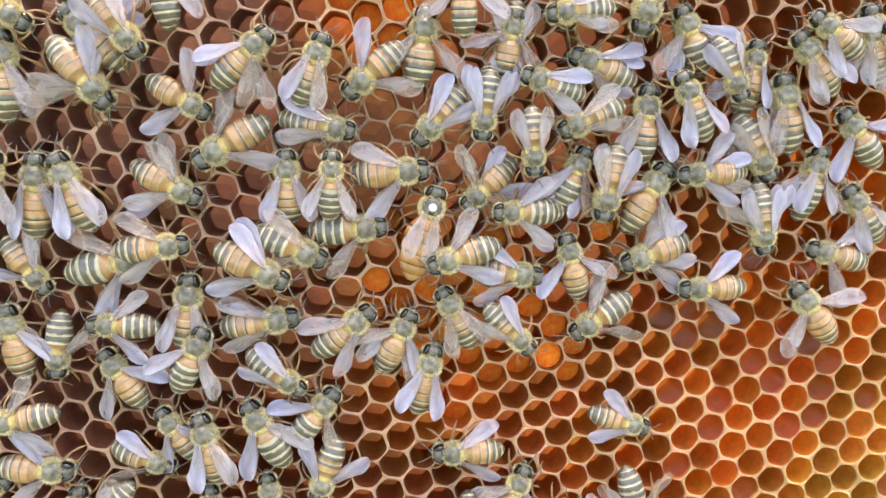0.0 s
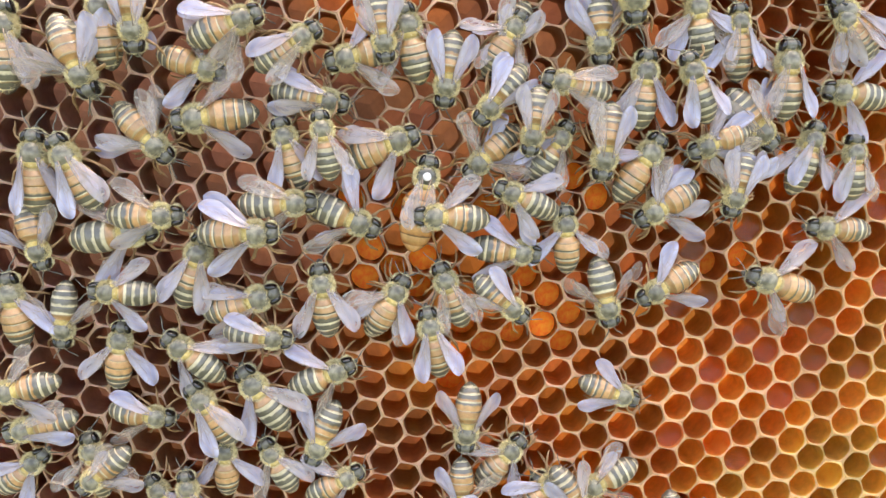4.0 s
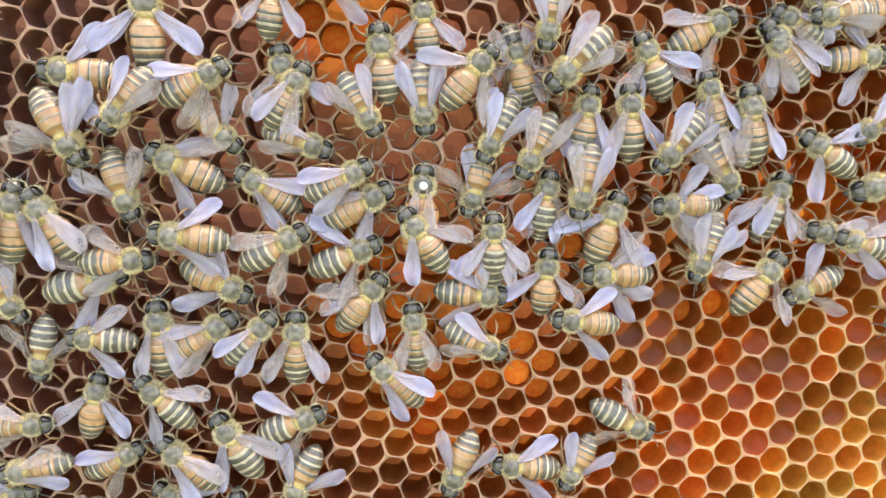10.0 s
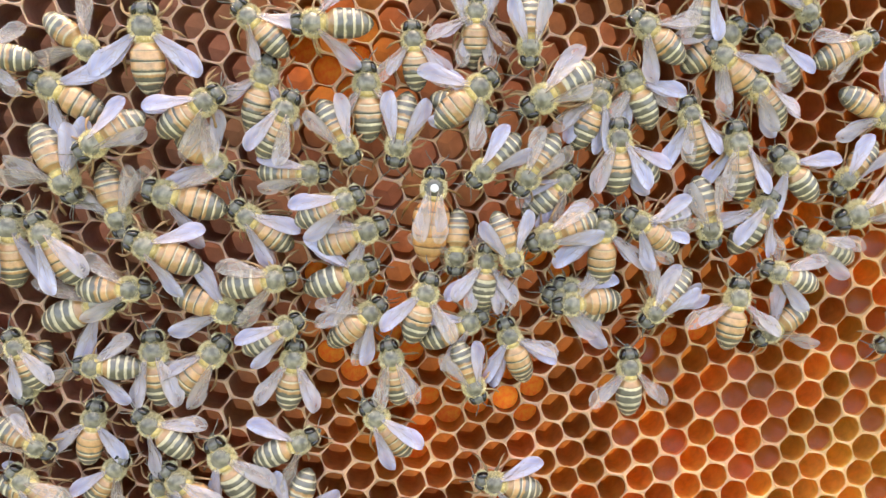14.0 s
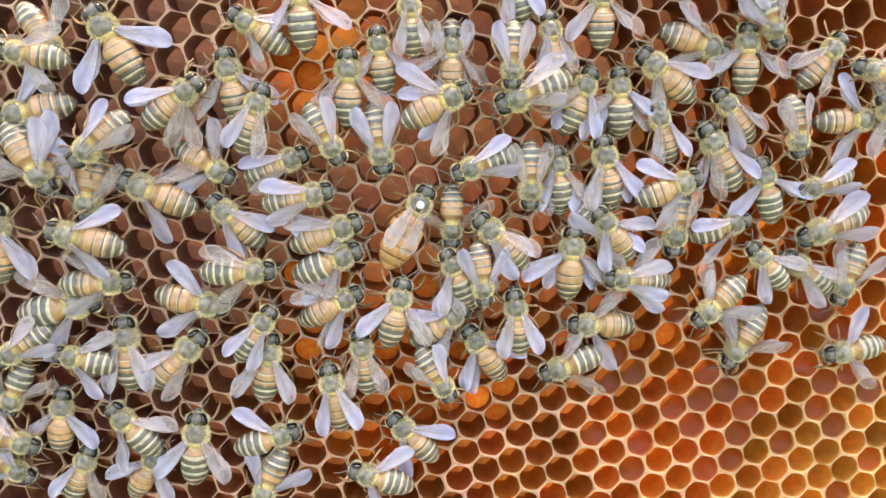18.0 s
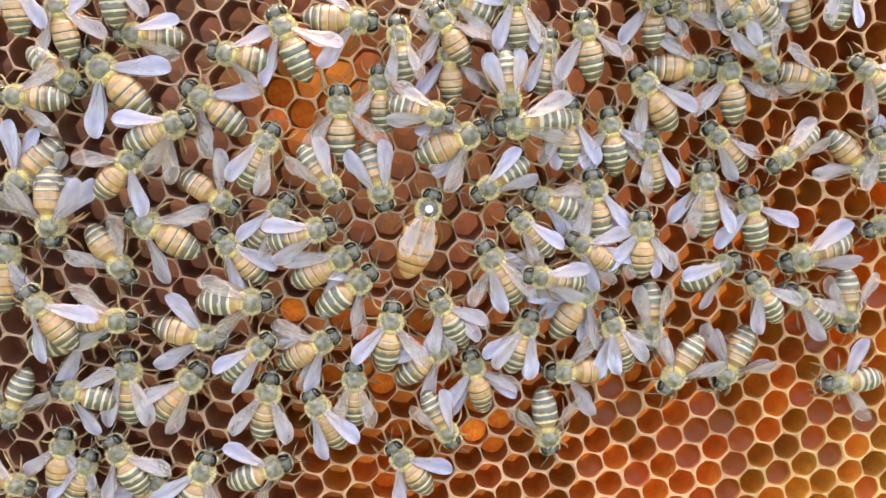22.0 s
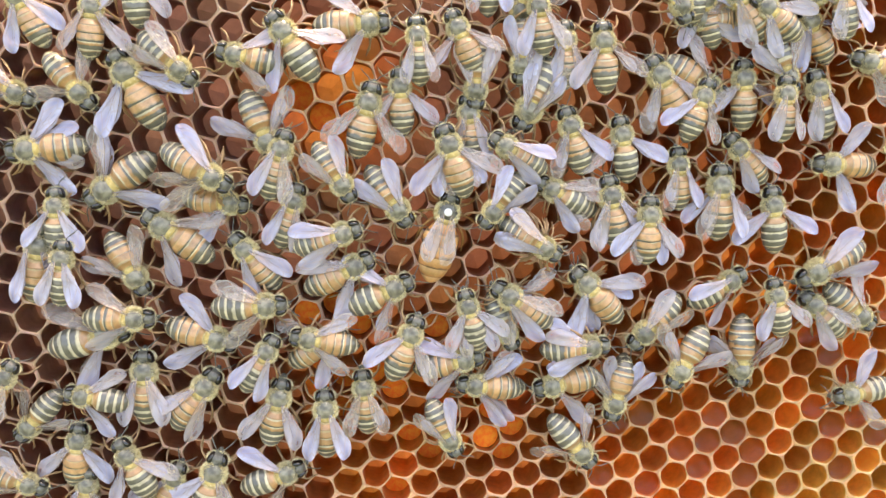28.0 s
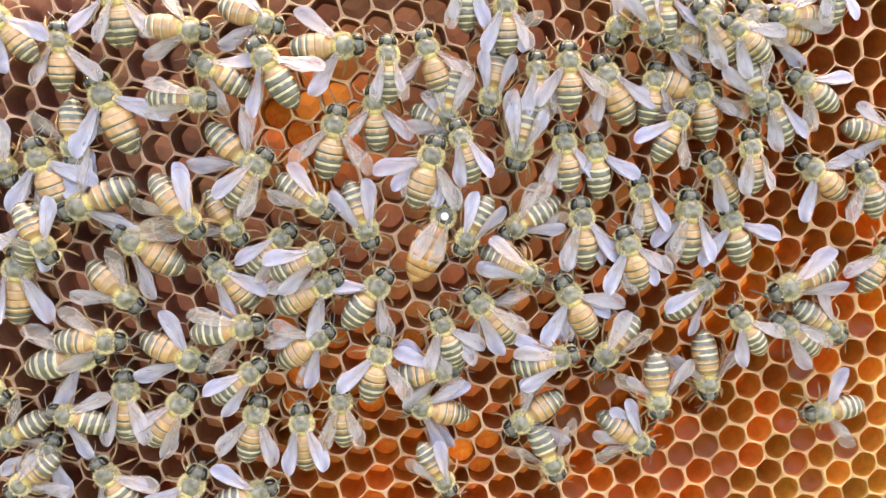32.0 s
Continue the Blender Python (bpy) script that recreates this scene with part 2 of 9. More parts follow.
    l.new(body, mix.inputs[0])
    l.new(clear.outputs[0], mix.inputs[1])
    l.new(p.outputs[0], mix.inputs[2])
    l.new(mix.outputs[0], n["Material Output"].inputs[0])
    return m


WING = wing_material()


def wax_material(name, dark, mid, gold, rough, shine=0.5, glow=0.0, tones=()):
    """Old brown wax that turns to fresh golden wax towards the comb's lower right."""
    m, n, l, p = material(name, rough)
    ge = n.new("ShaderNodeNewGeometry")

    def along(axis):
        d = n.new("ShaderNodeVectorMath")
        d.operation = "DOT_PRODUCT"
        l.new(ge.outputs["Position"], d.inputs[0])
        d.inputs[1].default_value = axis
        return d.outputs["Value"]
    slope = COMB.to_3x3() @ Vector((0.76, -0.65, 0))
    age = along(slope)
    big = n.new("ShaderNodeTexNoise")
    big.inputs["Scale"].default_value, big.inputs["Detail"].default_value = 45, 3
    l.new(ge.outputs["Position"], big.inputs["Vector"])
    warp = n.new("ShaderNodeMath")
    warp.operation = "MULTIPLY_ADD"
    l.new(big.outputs["Fac"], warp.inputs[0])
    warp.inputs[1].default_value = 0.04
    # two patches of younger, honey-stained wax
    for u, v, r, gain in ((-51, 8, 30, 0.034), (-62, 66, 24, 0.078)):
        far = n.new("ShaderNodeVectorMath")
        far.operation = "DISTANCE"
        l.new(ge.outputs["Position"], far.inputs[0])
        far.inputs[1].default_value = on_comb(u, v, -3).translation
        fade = n.new("ShaderNodeMapRange")
        fade.interpolation_type = "SMOOTHSTEP"
        fade.inputs["From Min"].default_value, fade.inputs["From Max"].default_value = 0.25 * r * MM, r * MM
        fade.inputs["To Min"].default_value, fade.inputs["To Max"].default_value = gain, 0.0
        l.new(far.outputs["Value"], fade.inputs["Value"])
        both = n.new("ShaderNodeMath")
        l.new(age, both.inputs[0])
        l.new(fade.outputs[0], both.inputs[1])
        age = both.outputs[0]
    l.new(age, warp.inputs[2])
    mr = n.new("ShaderNodeMapRange")
    base = (COMB.translation.dot(slope))
    mr.inputs["From Min"].default_value, mr.inputs["From Max"].default_value = base - 0.118, base + 0.053
    l.new(warp.outputs[0], mr.inputs["Value"])
    ra = n.new("ShaderNodeValToRGB")
    ra.color_ramp.elements[0].color, ra.color_ramp.elements[1].color = (*dark, 1), (*gold, 1)
    for place, tone in (*tones, (0.87, mid)):
        e = ra.color_ramp.elements.new(place)
        e.color = (*tone, 1)
    l.new(mr.outputs[0], ra.inputs[0])
    oi = n.new("ShaderNodeObjectInfo")
    ri = n.new("ShaderNodeMath")
    ri.operation = "ADD"
    l.new(oi.outputs["Random"], ri.inputs[0])
    l.new(ge.outputs["Random Per Island"], ri.inputs[1])
    fr = n.new("ShaderNodeMath")
    fr.operation = "FRACT"
    l.new(ri.outputs[0], fr.inputs[0])
    vr = n.new("ShaderNodeMapRange")
    vr.inputs["To Min"].default_value, vr.inputs["To Max"].default_value = 0.68, 1.18
    l.new(fr.outputs[0], vr.inputs["Value"])
    fine = n.new("ShaderNodeTexNoise")
    fine.inputs["Scale"].default_value, fine.inputs["Detail"].default_value = 700, 5
    l.new(ge.outputs["Position"], fine.inputs["Vector"])
    fm = n.new("ShaderNodeMapRange")
    fm.inputs["To Min"].default_value, fm.inputs["To Max"].default_value = 0.7, 1.3
    l.new(fine.outputs["Fac"], fm.inputs["Value"])
    mu = n.new("ShaderNodeMath")
    mu.operation = "MULTIPLY"
    l.new(vr.outputs[0], mu.inputs[0])
    l.new(fm.outputs[0], mu.inputs[1])
    hs = n.new("ShaderNodeHueSaturation")
    l.new(ra.outputs[0], hs.inputs["Color"])
    l.new(mu.outputs[0], hs.inputs["Value"])
    sp = n.new("ShaderNodeMath")
    sp.operation = "MULTIPLY"
    sp.inputs[1].default_value = 7.31
    l.new(fr.outputs[0], sp.inputs[0])
    sf = n.new("ShaderNodeMath")
    sf.operation = "FRACT"
    l.new(sp.outputs[0], sf.inputs[0])
    hue = n.new("ShaderNodeMapRange")
    hue.inputs["To Min"].default_value, hue.inputs["To Max"].default_value = 0.493, 0.508
    l.new(sf.outputs[0], hue.inputs["Value"])
    l.new(hue.outputs[0], hs.inputs["Hue"])
    l.new(hs.outputs[0], p.inputs["Base Color"])
    bu = n.new("ShaderNodeBump")
    bu.inputs["Strength"].default_value, bu.inputs["Distance"].default_value = 0.4, 0.0003
    l.new(fine.outputs["Fac"], bu.inputs["Height"])
    l.new(bu.outputs[0], p.inputs["Normal"])
    p.inputs["Specular IOR Level"].default_value = shine
    p.inputs["Subsurface Weight"].default_value = 0.25
    p.inputs["Subsurface Radius"].default_value = (1.0, 0.45, 0.15)
    p.inputs["Subsurface Scale"].default_value = 0.0016
    if glow:
        thin = n.new("ShaderNodeBsdfTranslucent")
        l.new(hs.outputs[0], thin.inputs["Color"])
        l.new(bu.outputs[0], thin.inputs["Normal"])
        mix = n.new("ShaderNodeMixShader")
        fresh = n.new("ShaderNodeMapRange")
        fresh.inputs["From Min"].default_value, fresh.inputs["From Max"].default_value = 0.4, 0.85
        fresh.inputs["To Min"].default_value, fresh.inputs["To Max"].default_value = 0.24, glow
        l.new(mr.outputs[0], fresh.inputs["Value"])
        l.new(fresh.outputs[0], mix.inputs[0])
        l.new(p.outputs[0], mix.inputs[1])
        l.new(thin.outputs[0], mix.inputs[2])
        l.new(mix.outputs[0], n["Material Output"].inputs[0])
    return m


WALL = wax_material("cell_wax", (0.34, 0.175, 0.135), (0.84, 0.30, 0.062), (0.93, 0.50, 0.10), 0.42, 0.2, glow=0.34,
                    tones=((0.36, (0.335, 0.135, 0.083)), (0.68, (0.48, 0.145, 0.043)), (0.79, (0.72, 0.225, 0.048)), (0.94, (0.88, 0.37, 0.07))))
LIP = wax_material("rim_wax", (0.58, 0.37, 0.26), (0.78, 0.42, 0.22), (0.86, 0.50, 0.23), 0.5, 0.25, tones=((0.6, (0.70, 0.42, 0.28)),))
POLLEN = grained("pollen", (0.95, 0.14, 0.008), (0.98, 0.30, 0.025), 900, 0.8, 0.8, vary=0.2)


EARTH = grained("meadow_ground", (0.05, 0.07, 0.025), (0.12, 0.13, 0.06), 3, 0.95, 0)


def nectar_material():
    m, n, l, p = material("nectar", 0.06)
    clear = n.new("ShaderNodeBsdfTransparent")
    clear.inputs[0].default_value = (0.93, 0.58, 0.32, 1)
    p.inputs["Base Color"].default_value = (0.72, 0.24, 0.05, 1)
    p.inputs["Specular IOR Level"].default_value = 0.6
    co = n.new("ShaderNodeTexCoord")
    no = n.new("ShaderNodeTexNoise")
    no.inputs["Scale"].default_value = 350
    l.new(co.outputs["Object"], no.inputs["Vector"])
    bu = n.new("ShaderNodeBump")
    bu.inputs["Strength"].default_value, bu.inputs["Distance"].default_value = 0.5, 0.0005
    l.new(no.outputs["Fac"], bu.inputs["Height"])
    l.new(bu.outputs[0], p.inputs["Normal"])
    mix = n.new("ShaderNodeMixShader")
    mix.inputs[0].default_value = 0.14
    l.new(clear.outputs[0], mix.inputs[1])
    l.new(p.outputs[0], mix.inputs[2])
    gloss = n.new("ShaderNodeBsdfAnisotropic")
    gloss.inputs["Roughness"].default_value = 0.05
    l.new(bu.outputs[0], gloss.inputs["Normal"])
    fresnel = n.new("ShaderNodeFresnel")
    fresnel.inputs["IOR"].default_value = 1.28
    wet = n.new("ShaderNodeMixShader")
    l.new(fresnel.outputs[0], wet.inputs[0])
    l.new(mix.outputs[0], wet.inputs[1])
    l.new(gloss.outputs[0], wet.inputs[2])
    l.new(wet.outputs[0], n["Material Output"].inputs[0])
    return m


NECTAR = nectar_material()


# ---- mesh helpers ----
def mesh_of(bm, materials, smooth=True):
    me = bpy.data.meshes.new("mesh")
    for f in bm.faces:
        f.smooth = smooth
    bm.to_mesh(me)
    bm.free()
    for m in materials if isinstance(materials, (list, tuple)) else [materials]:
        me.materials.append(m)
    return me


def part(name, bm, materials, parent, label=""):
    ob = new(name, bm if isinstance(bm, bpy.types.Mesh) else mesh_of(bm, materials))
    ob.parent = parent
    if label:
        tagged(ob, label)
    return ob


def loft(bm, rings, mats=None, closed=True, cap=(True, True)):
    """Skin a row of rings (lists of points); mats gives the material of each step."""
    rows = [[bm.verts.new(Vector(p) * MM) for p in ring] for ring in rings]
    k = len(rows[0])
    for i in range(len(rows) - 1):
        for j in range(k if closed else k - 1):
            f = bm.faces.new((rows[i][j], rows[i][(j + 1) % k], rows[i + 1][(j + 1) % k], rows[i + 1][j]))
            if mats:
                f.material_index = mats[i]
    if cap[0]:
        bm.faces.new(rows[0][::-1]).material_index = mats[0] if mats else 0
    if cap[1]:
        bm.faces.new(rows[-1]).material_index = mats[-1] if mats else 0
    return rows


def oval(y, rx, rz, zc, k=18, xc=0.0):
    """A ring across the body at y. Seen from behind it runs the same way round for all rings."""
    return [(xc + rx * math.cos(a), y, zc + rz * math.sin(a)) for a in (math.tau * i / k for i in range(k))]


def ball(bm, c, r, k=16, rows=9, front=1.0):
    """An ellipsoid skinned along y, from front to back."""
    rings = []
    for i in range(rows + 1):
        a = math.pi * (0.04 + 0.92 * i / rows)
        rings.append(oval(c[1] + r[1] * math.cos(a), r[0] * math.sin(a) ** 0.9, r[2] * math.sin(a) ** 0.9, c[2], k, c[0]))
    loft(bm, rings)


def tube(bm, pts, radii, k=6):
    rings = []
    for i, p in enumerate(pts):
        p = Vector(p)
        d = (Vector(pts[min(i + 1, len(pts) - 1)]) - Vector(pts[max(i - 1, 0)])).normalized()
        s = d.cross(Vector((0.13, 0.2, 1))).normalized()
        t = d.cross(s)
        rings.append([p + radii[i] * (math.cos(a) * s + math.sin(a) * t) for a in (math.tau * j / k for j in range(k))])
    loft(bm, rings)


# ---- honey bees ----
# Body along y, head forward, feet on the comb at n = 0; 13 mm from brow to sting.
def body_profile(y, queen=False):
    """Half width, half height and middle height of the abdomen at y."""
    end, top, wide = (-10.9, 0.3, 3.05) if queen else (-7.4, 0.3, 2.3)
    s = (top - y) / (top - end)
    w = wide * (min(1.0, (s / 0.28 + 0.25)) ** 0.6) * (1 - max(0.0, (s - 0.45) / 0.55) ** 2.2) ** 0.62
    w = max(w, 0.12)
    return w, w * (0.62 if queen else 0.86), 3.0 - 0.9 * s * s


def fur_mesh(seed, count, c, r, low, length, flat=0.0, thin=0.05, bald=0.25):
    """Short tapered hairs round an oval body; they thin out above low and lie back by flat."""
    rng = random.Random(seed)
    bm = bmesh.new()
    made = 0
    while made < count:
        d = Vector((rng.gauss(0, 1), rng.gauss(0, 1), rng.gauss(0, 1))).normalized()
        if d.z < -0.3 or d.z > low + bald * rng.random() ** 2:
            continue
        p = Vector((c[0] + d.x * r[0], c[1] + d.y * r[1], c[2] + d.z * r[2])) * 0.99
        way = d * (1 - flat) + Vector((0, -flat, 0)) + Vector((rng.uniform(-.35, .35), rng.uniform(-.5, .2), rng.uniform(-.1, .3)))
        tip = p + way * length * rng.uniform(0.5, 1.2)
        side = way.cross(Vector((rng.gauss(0, 1), rng.gauss(0, 1), rng.gauss(0, 1)))).normalized() * thin
        bm.faces.new([bm.verts.new(q * MM) for q in (p - side, p + side, tip)])
        made += 1
    return mesh_of(bm, FUR, False)


def wing_mesh(length, width, seed):
    """A membrane that runs back along -y from its hinge, on the right side (+x is the trailing side turned out)."""
    bm = bmesh.new()
    rng = random.Random(seed)
    rings = []
    for i in range(17):
        s = math.sin(math.pi / 2 * i / 16) if i else 0.0
        lead = -0.10 * width * math.sin(math.pi * min(1, s * 1.1))
        grow = 0.16 + 0.84 * min(1.0, s / 0.66) ** 0.8
        tip = math.sqrt(max(0.0, 1 - (max(0.0, s - 0.62) / 0.38) ** 2.1))
        full = width * grow * (0.03 + 0.97 * tip)
        lead += width * 0.36 * (1 - tip)
        trail = lead + full
        row = []
        for j in range(5):
            w = j / 4
            row.append((-(lead + (trail - lead) * w) + 0.3 * width, -s * length, 0.13 * math.sin(w * 9 + s * 4) + 0.16 * math.sin(s * 7 + w * 2) + rng.uniform(-.06, .06) - 0.22 * w))
        rings.append(row)
    loft(bm, rings, closed=False, cap=(False, False))
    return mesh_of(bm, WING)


def vein_mesh(length, width):
    bm = bmesh.new()
    x = lambda a, s: -(a * width) + 0.3 * width
    tube(bm, [(x(0.0, 0), 0, 0.06), (x(-0.07, .3), -0.3 * length, 0.06), (x(-0.08, .6), -0.6 * length, 0.06), (x(0.06, .88), -0.88 * length, 0.05)], [0.09, 0.07, 0.05, 0.03])
    tube(bm, [(x(0.1, 0), -0.05 * length, 0.1), (x(0.22, .3), -0.35 * length, 0.1), (x(0.35, .6), -0.72 * length, 0.06)], [0.03, 0.025, 0.02], 4)
    tube(bm, [(x(0.16, 0), -0.2 * length, 0.05), (x(0.45, .3), -0.45 * length, 0.02), (x(0.7, .6), -0.62 * length, -0.05)], [0.025, 0.02, 0.015], 4)
    tube(bm, [(x(0.22, .3), -0.35 * length, 0.1), (x(0.5, .3), -0.42 * length, 0.02)], [0.025, 0.02], 4)
    return mesh_of(bm, VEIN)


def leg_mesh(pts, mat, thick=1.0):
    bm = bmesh.new()
    tube(bm, pts, [0.28 * thick, 0.30 * thick, 0.16 * thick, 0.27 * thick, 0.14 * thick, 0.08, 0.06][:len(pts)], 6)
    return mesh_of(bm, mat)


def build_bee(kind):
    """One bee at the origin. kind: amber, banded or grey abdomen, or queen."""
    queen = kind == "queen"
    bee = new("queen_bee" if queen else "honey_bee")
    bm = bmesh.new()
    ball(bm, (0, 4.6, 2.8), (1.55, 1.02, 1.45), 18, 10)
    ball(bm, (0, 4.15, 3.55), (0.75, 0.5, 0.72), 12, 6)
    tube(bm, [(0, 5.4, 2.2), (0, 5.75, 1.7), (0, 5.6, 1.2)], [0.6, 0.45, 0.2])
    head = part("head", bm, BLACK, bee)
    for s in (-1, 1):
        bm = bmesh.new()
        ball(bm, (1.12 * s, 4.52, 3.05), (0.60, 1.02, 1.2), 14, 8)
        for q in bm.verts:
            q.co.x -= s * 0.22 * (q.co.y - 4.5 * MM)
        part("eye", bm, EYE, head)
        bm = bmesh.new()
        tube(bm, [(0.4 * s, 5.6, 2.9), (0.8 * s, 6.3, 3.1), (1.1 * s, 6.6, 3.0), (1.75 * s, 7.3, 2.5), (2.1 * s, 7.9, 2.1)], [0.11, 0.09, 0.10, 0.10, 0.07], 5)
        part("antenna", bm, BLACK, head)
    bm = bmesh.new()
    ball(bm, (0, 2.05, 3.05), (1.95, 2.0, 1.75), 20, 10)
    thorax = part("thorax", bm, BLACK if queen else THORAX, bee)
    bm = bmesh.new()
    ball(bm, (0, 0.55, 3.3), (1.5, 0.85, 1.25), 14, 6)
    ball(bm, (1.25, 1.0, 3.6), (0.55, 0.7, 0.6), 10, 5)
    ball(bm, (-1.25, 1.0, 3.6), (0.55, 0.7, 0.6), 10, 5)
    part("waist", bm, GOLD, thorax, "golden haired waist")
    part("fur", fur_mesh(3, 3400, (0, 2.0, 3.05), (1.95, 2.05, 1.75), 0.5, 0.5, bald=0.28), FUR, thorax, "pale yellow body hair")
    part("fur", fur_mesh(5, 800, (0, 4.5, 2.75), (1.72, 1.08, 1.45), 0.1, 0.42, bald=0.3), FUR, head, "pale yellow body hair")
    if queen:
        bm = bmesh.new()
        loft(bm, [[(0.7 * math.cos(a), 2.15 + 0.7 * math.sin(a), z) for a in (math.tau * i / 18 for i in range(18))] for z in (4.6, 4.84)]
             + [[(0.55 * math.cos(a), 2.15 + 0.55 * math.sin(a), 4.9) for a in (math.tau * i / 18 for i in range(18))]])
        part("paint_dot", bm, DOT, thorax, "round white paint mark")
    # abdomen: a dark core with overlapping plates
    end = -10.8 if queen else -7.4
    bm = bmesh.new()
    rings = []
    for i in range(13):
        y = 0.3 + (end - 0.3) * i / 12
        w, h, zc = body_profile(y, queen)
        rings.append(oval(y, w * 0.93, h * 0.93, zc, 16))
    loft(bm, rings)
    abdomen = part("abdomen", bm, PLATES["queen"] if queen else DARK, bee)
    plan = {"queen": ["queen"] * 6, "amber": ["fore", "pale", "amber", "banded", "hind", "tip"],
            "banded": ["fore", "amber", "banded", "grey", "hind", "tip"], "grey": ["fore", "grey", "grey", "grey", "hind", "tip"]}[kind]
    cuts = [0.0, 0.17, 0.36, 0.55, 0.72, 0.87, 1.0]
    for i in range(6):
        y0, y1 = 0.25 + (end - 0.25) * cuts[i], 0.25 + (end - 0.25) * cuts[i + 1]
        rings, places = [], []
        for q, s in enumerate([0, 0.12, 0.26, 0.4, 0.55, 0.7, 0.85, 0.97, 1.08]):
            lift = (1.0 + 0.055 * s) if s < 1 else 1.0
            ring = []
            for e in range(24):
                a = math.tau * e / 24
                y = max(y0 + (y1 - y0) * s - 0.16 * math.sin(a) ** 2, end + 0.02)
                w, h, zc = body_profile(y, queen)
                ring.append((w * lift * math.cos(a), y, zc + 0.02 + h * lift * math.sin(a)))
                places.append(min(1.0, s) + 0.07 * math.cos(2 * a))
            rings.append(ring)
        bm = bmesh.new()
        loft(bm, rings, cap=(False, False))
        plate = mesh_of(bm, PLATES[plan[i]])
        plate.attributes.new("along", "FLOAT", "POINT").data.foreach_set("value", places)
        part("tergite", plate, None, abdomen)
    part("fur", fur_mesh(8, 900, (0, -2.9, 2.8), (2.2, 3.9, 1.85), 0.15, 0.42, flat=0.6, thin=0.04), FUR, abdomen)
    # legs, three on each side
    legmat = QUEEN_LEG if queen else LEG
    k = 1.15 if queen else 1.0
    for s in (-1, 1):
        for pts in ([(1.0, 3.3, 2.0), (2.0, 3.9, 2.3), (2.9, 4.6, 2.0), (3.3, 5.4, 1.2), (3.5, 6.1, 0.35), (3.6, 6.6, 0.2)],
                    [(1.2, 2.0, 1.8), (2.3, 2.0, 2.3), (3.3, 1.7, 2.2), (4.1, 1.3, 1.3), (4.5, 0.9, 0.4), (4.9, 0.6, 0.2)],
                    [(1.1, 1.0, 1.8), (2.2, 0.2, 2.4), (3.1, -0.8, 2.6), (3.7, -2.2, 1.8), (3.9, -3.4, 0.6), (4.0, -4.2, 0.2)]):
            part("leg", leg_mesh([(x * s * k, y, z) for x, y, z in pts], legmat), None, bee)
    # wings hang on their hinges; their spread is set on each bee
    fw, hw = (WINGS["fore"], WINGS["hind"])
    for s in (-1, 1):
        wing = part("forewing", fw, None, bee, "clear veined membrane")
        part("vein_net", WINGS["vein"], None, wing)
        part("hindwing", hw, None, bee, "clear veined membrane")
    spread(bee, 30, 30)
    return bee


WINGS = {"fore": wing_mesh(8.7, 3.1, 1), "hind": wing_mesh(6.0, 2.2, 2), "vein": vein_mesh(8.7, 3.1)}


def spread(bee, left, right, lift=0.0):
    """Turn the wings out by these angles from the body's line."""
    fore = [o for o in bee.children if o.name.startswith("forewing")]
    hind = [o for o in bee.children if o.name.startswith("hindwing")]
    for s, a, f, h in ((-1, left, fore[0], hind[0]), (1, right, fore[1], hind[1])):
        flat = max(0.0, 1 - a / 30)
        up = 4.0 + 0.95 * flat + (0.18 if s > 0 else 0) * flat
        mirror = Matrix.Diagonal((-s, 1, 1, 1))
        f.matrix_basis = pose(1.6 * s * MM, 1.75 * MM, up * MM, 1 - 3 * flat, s * (8 + lift), s * a) @ mirror
        h.matrix_basis = pose(1.6 * s * MM, 1.0 * MM, (up - 0.25) * MM, 2 - 3 * flat, s * (5 + lift), s * a * 0.93) @ mirror


# ---- the comb ----
PITCH = 5.3
TURN = radians(18.5)
DEEP = 8.5


def lattice(i, j):
    x, y = PITCH * (i - 0.5 * j), -PITCH * j * math.sqrt(3) / 2
    return x * math.cos(TURN) - y * math.sin(TURN), x * math.sin(TURN) + y * math.cos(TURN)


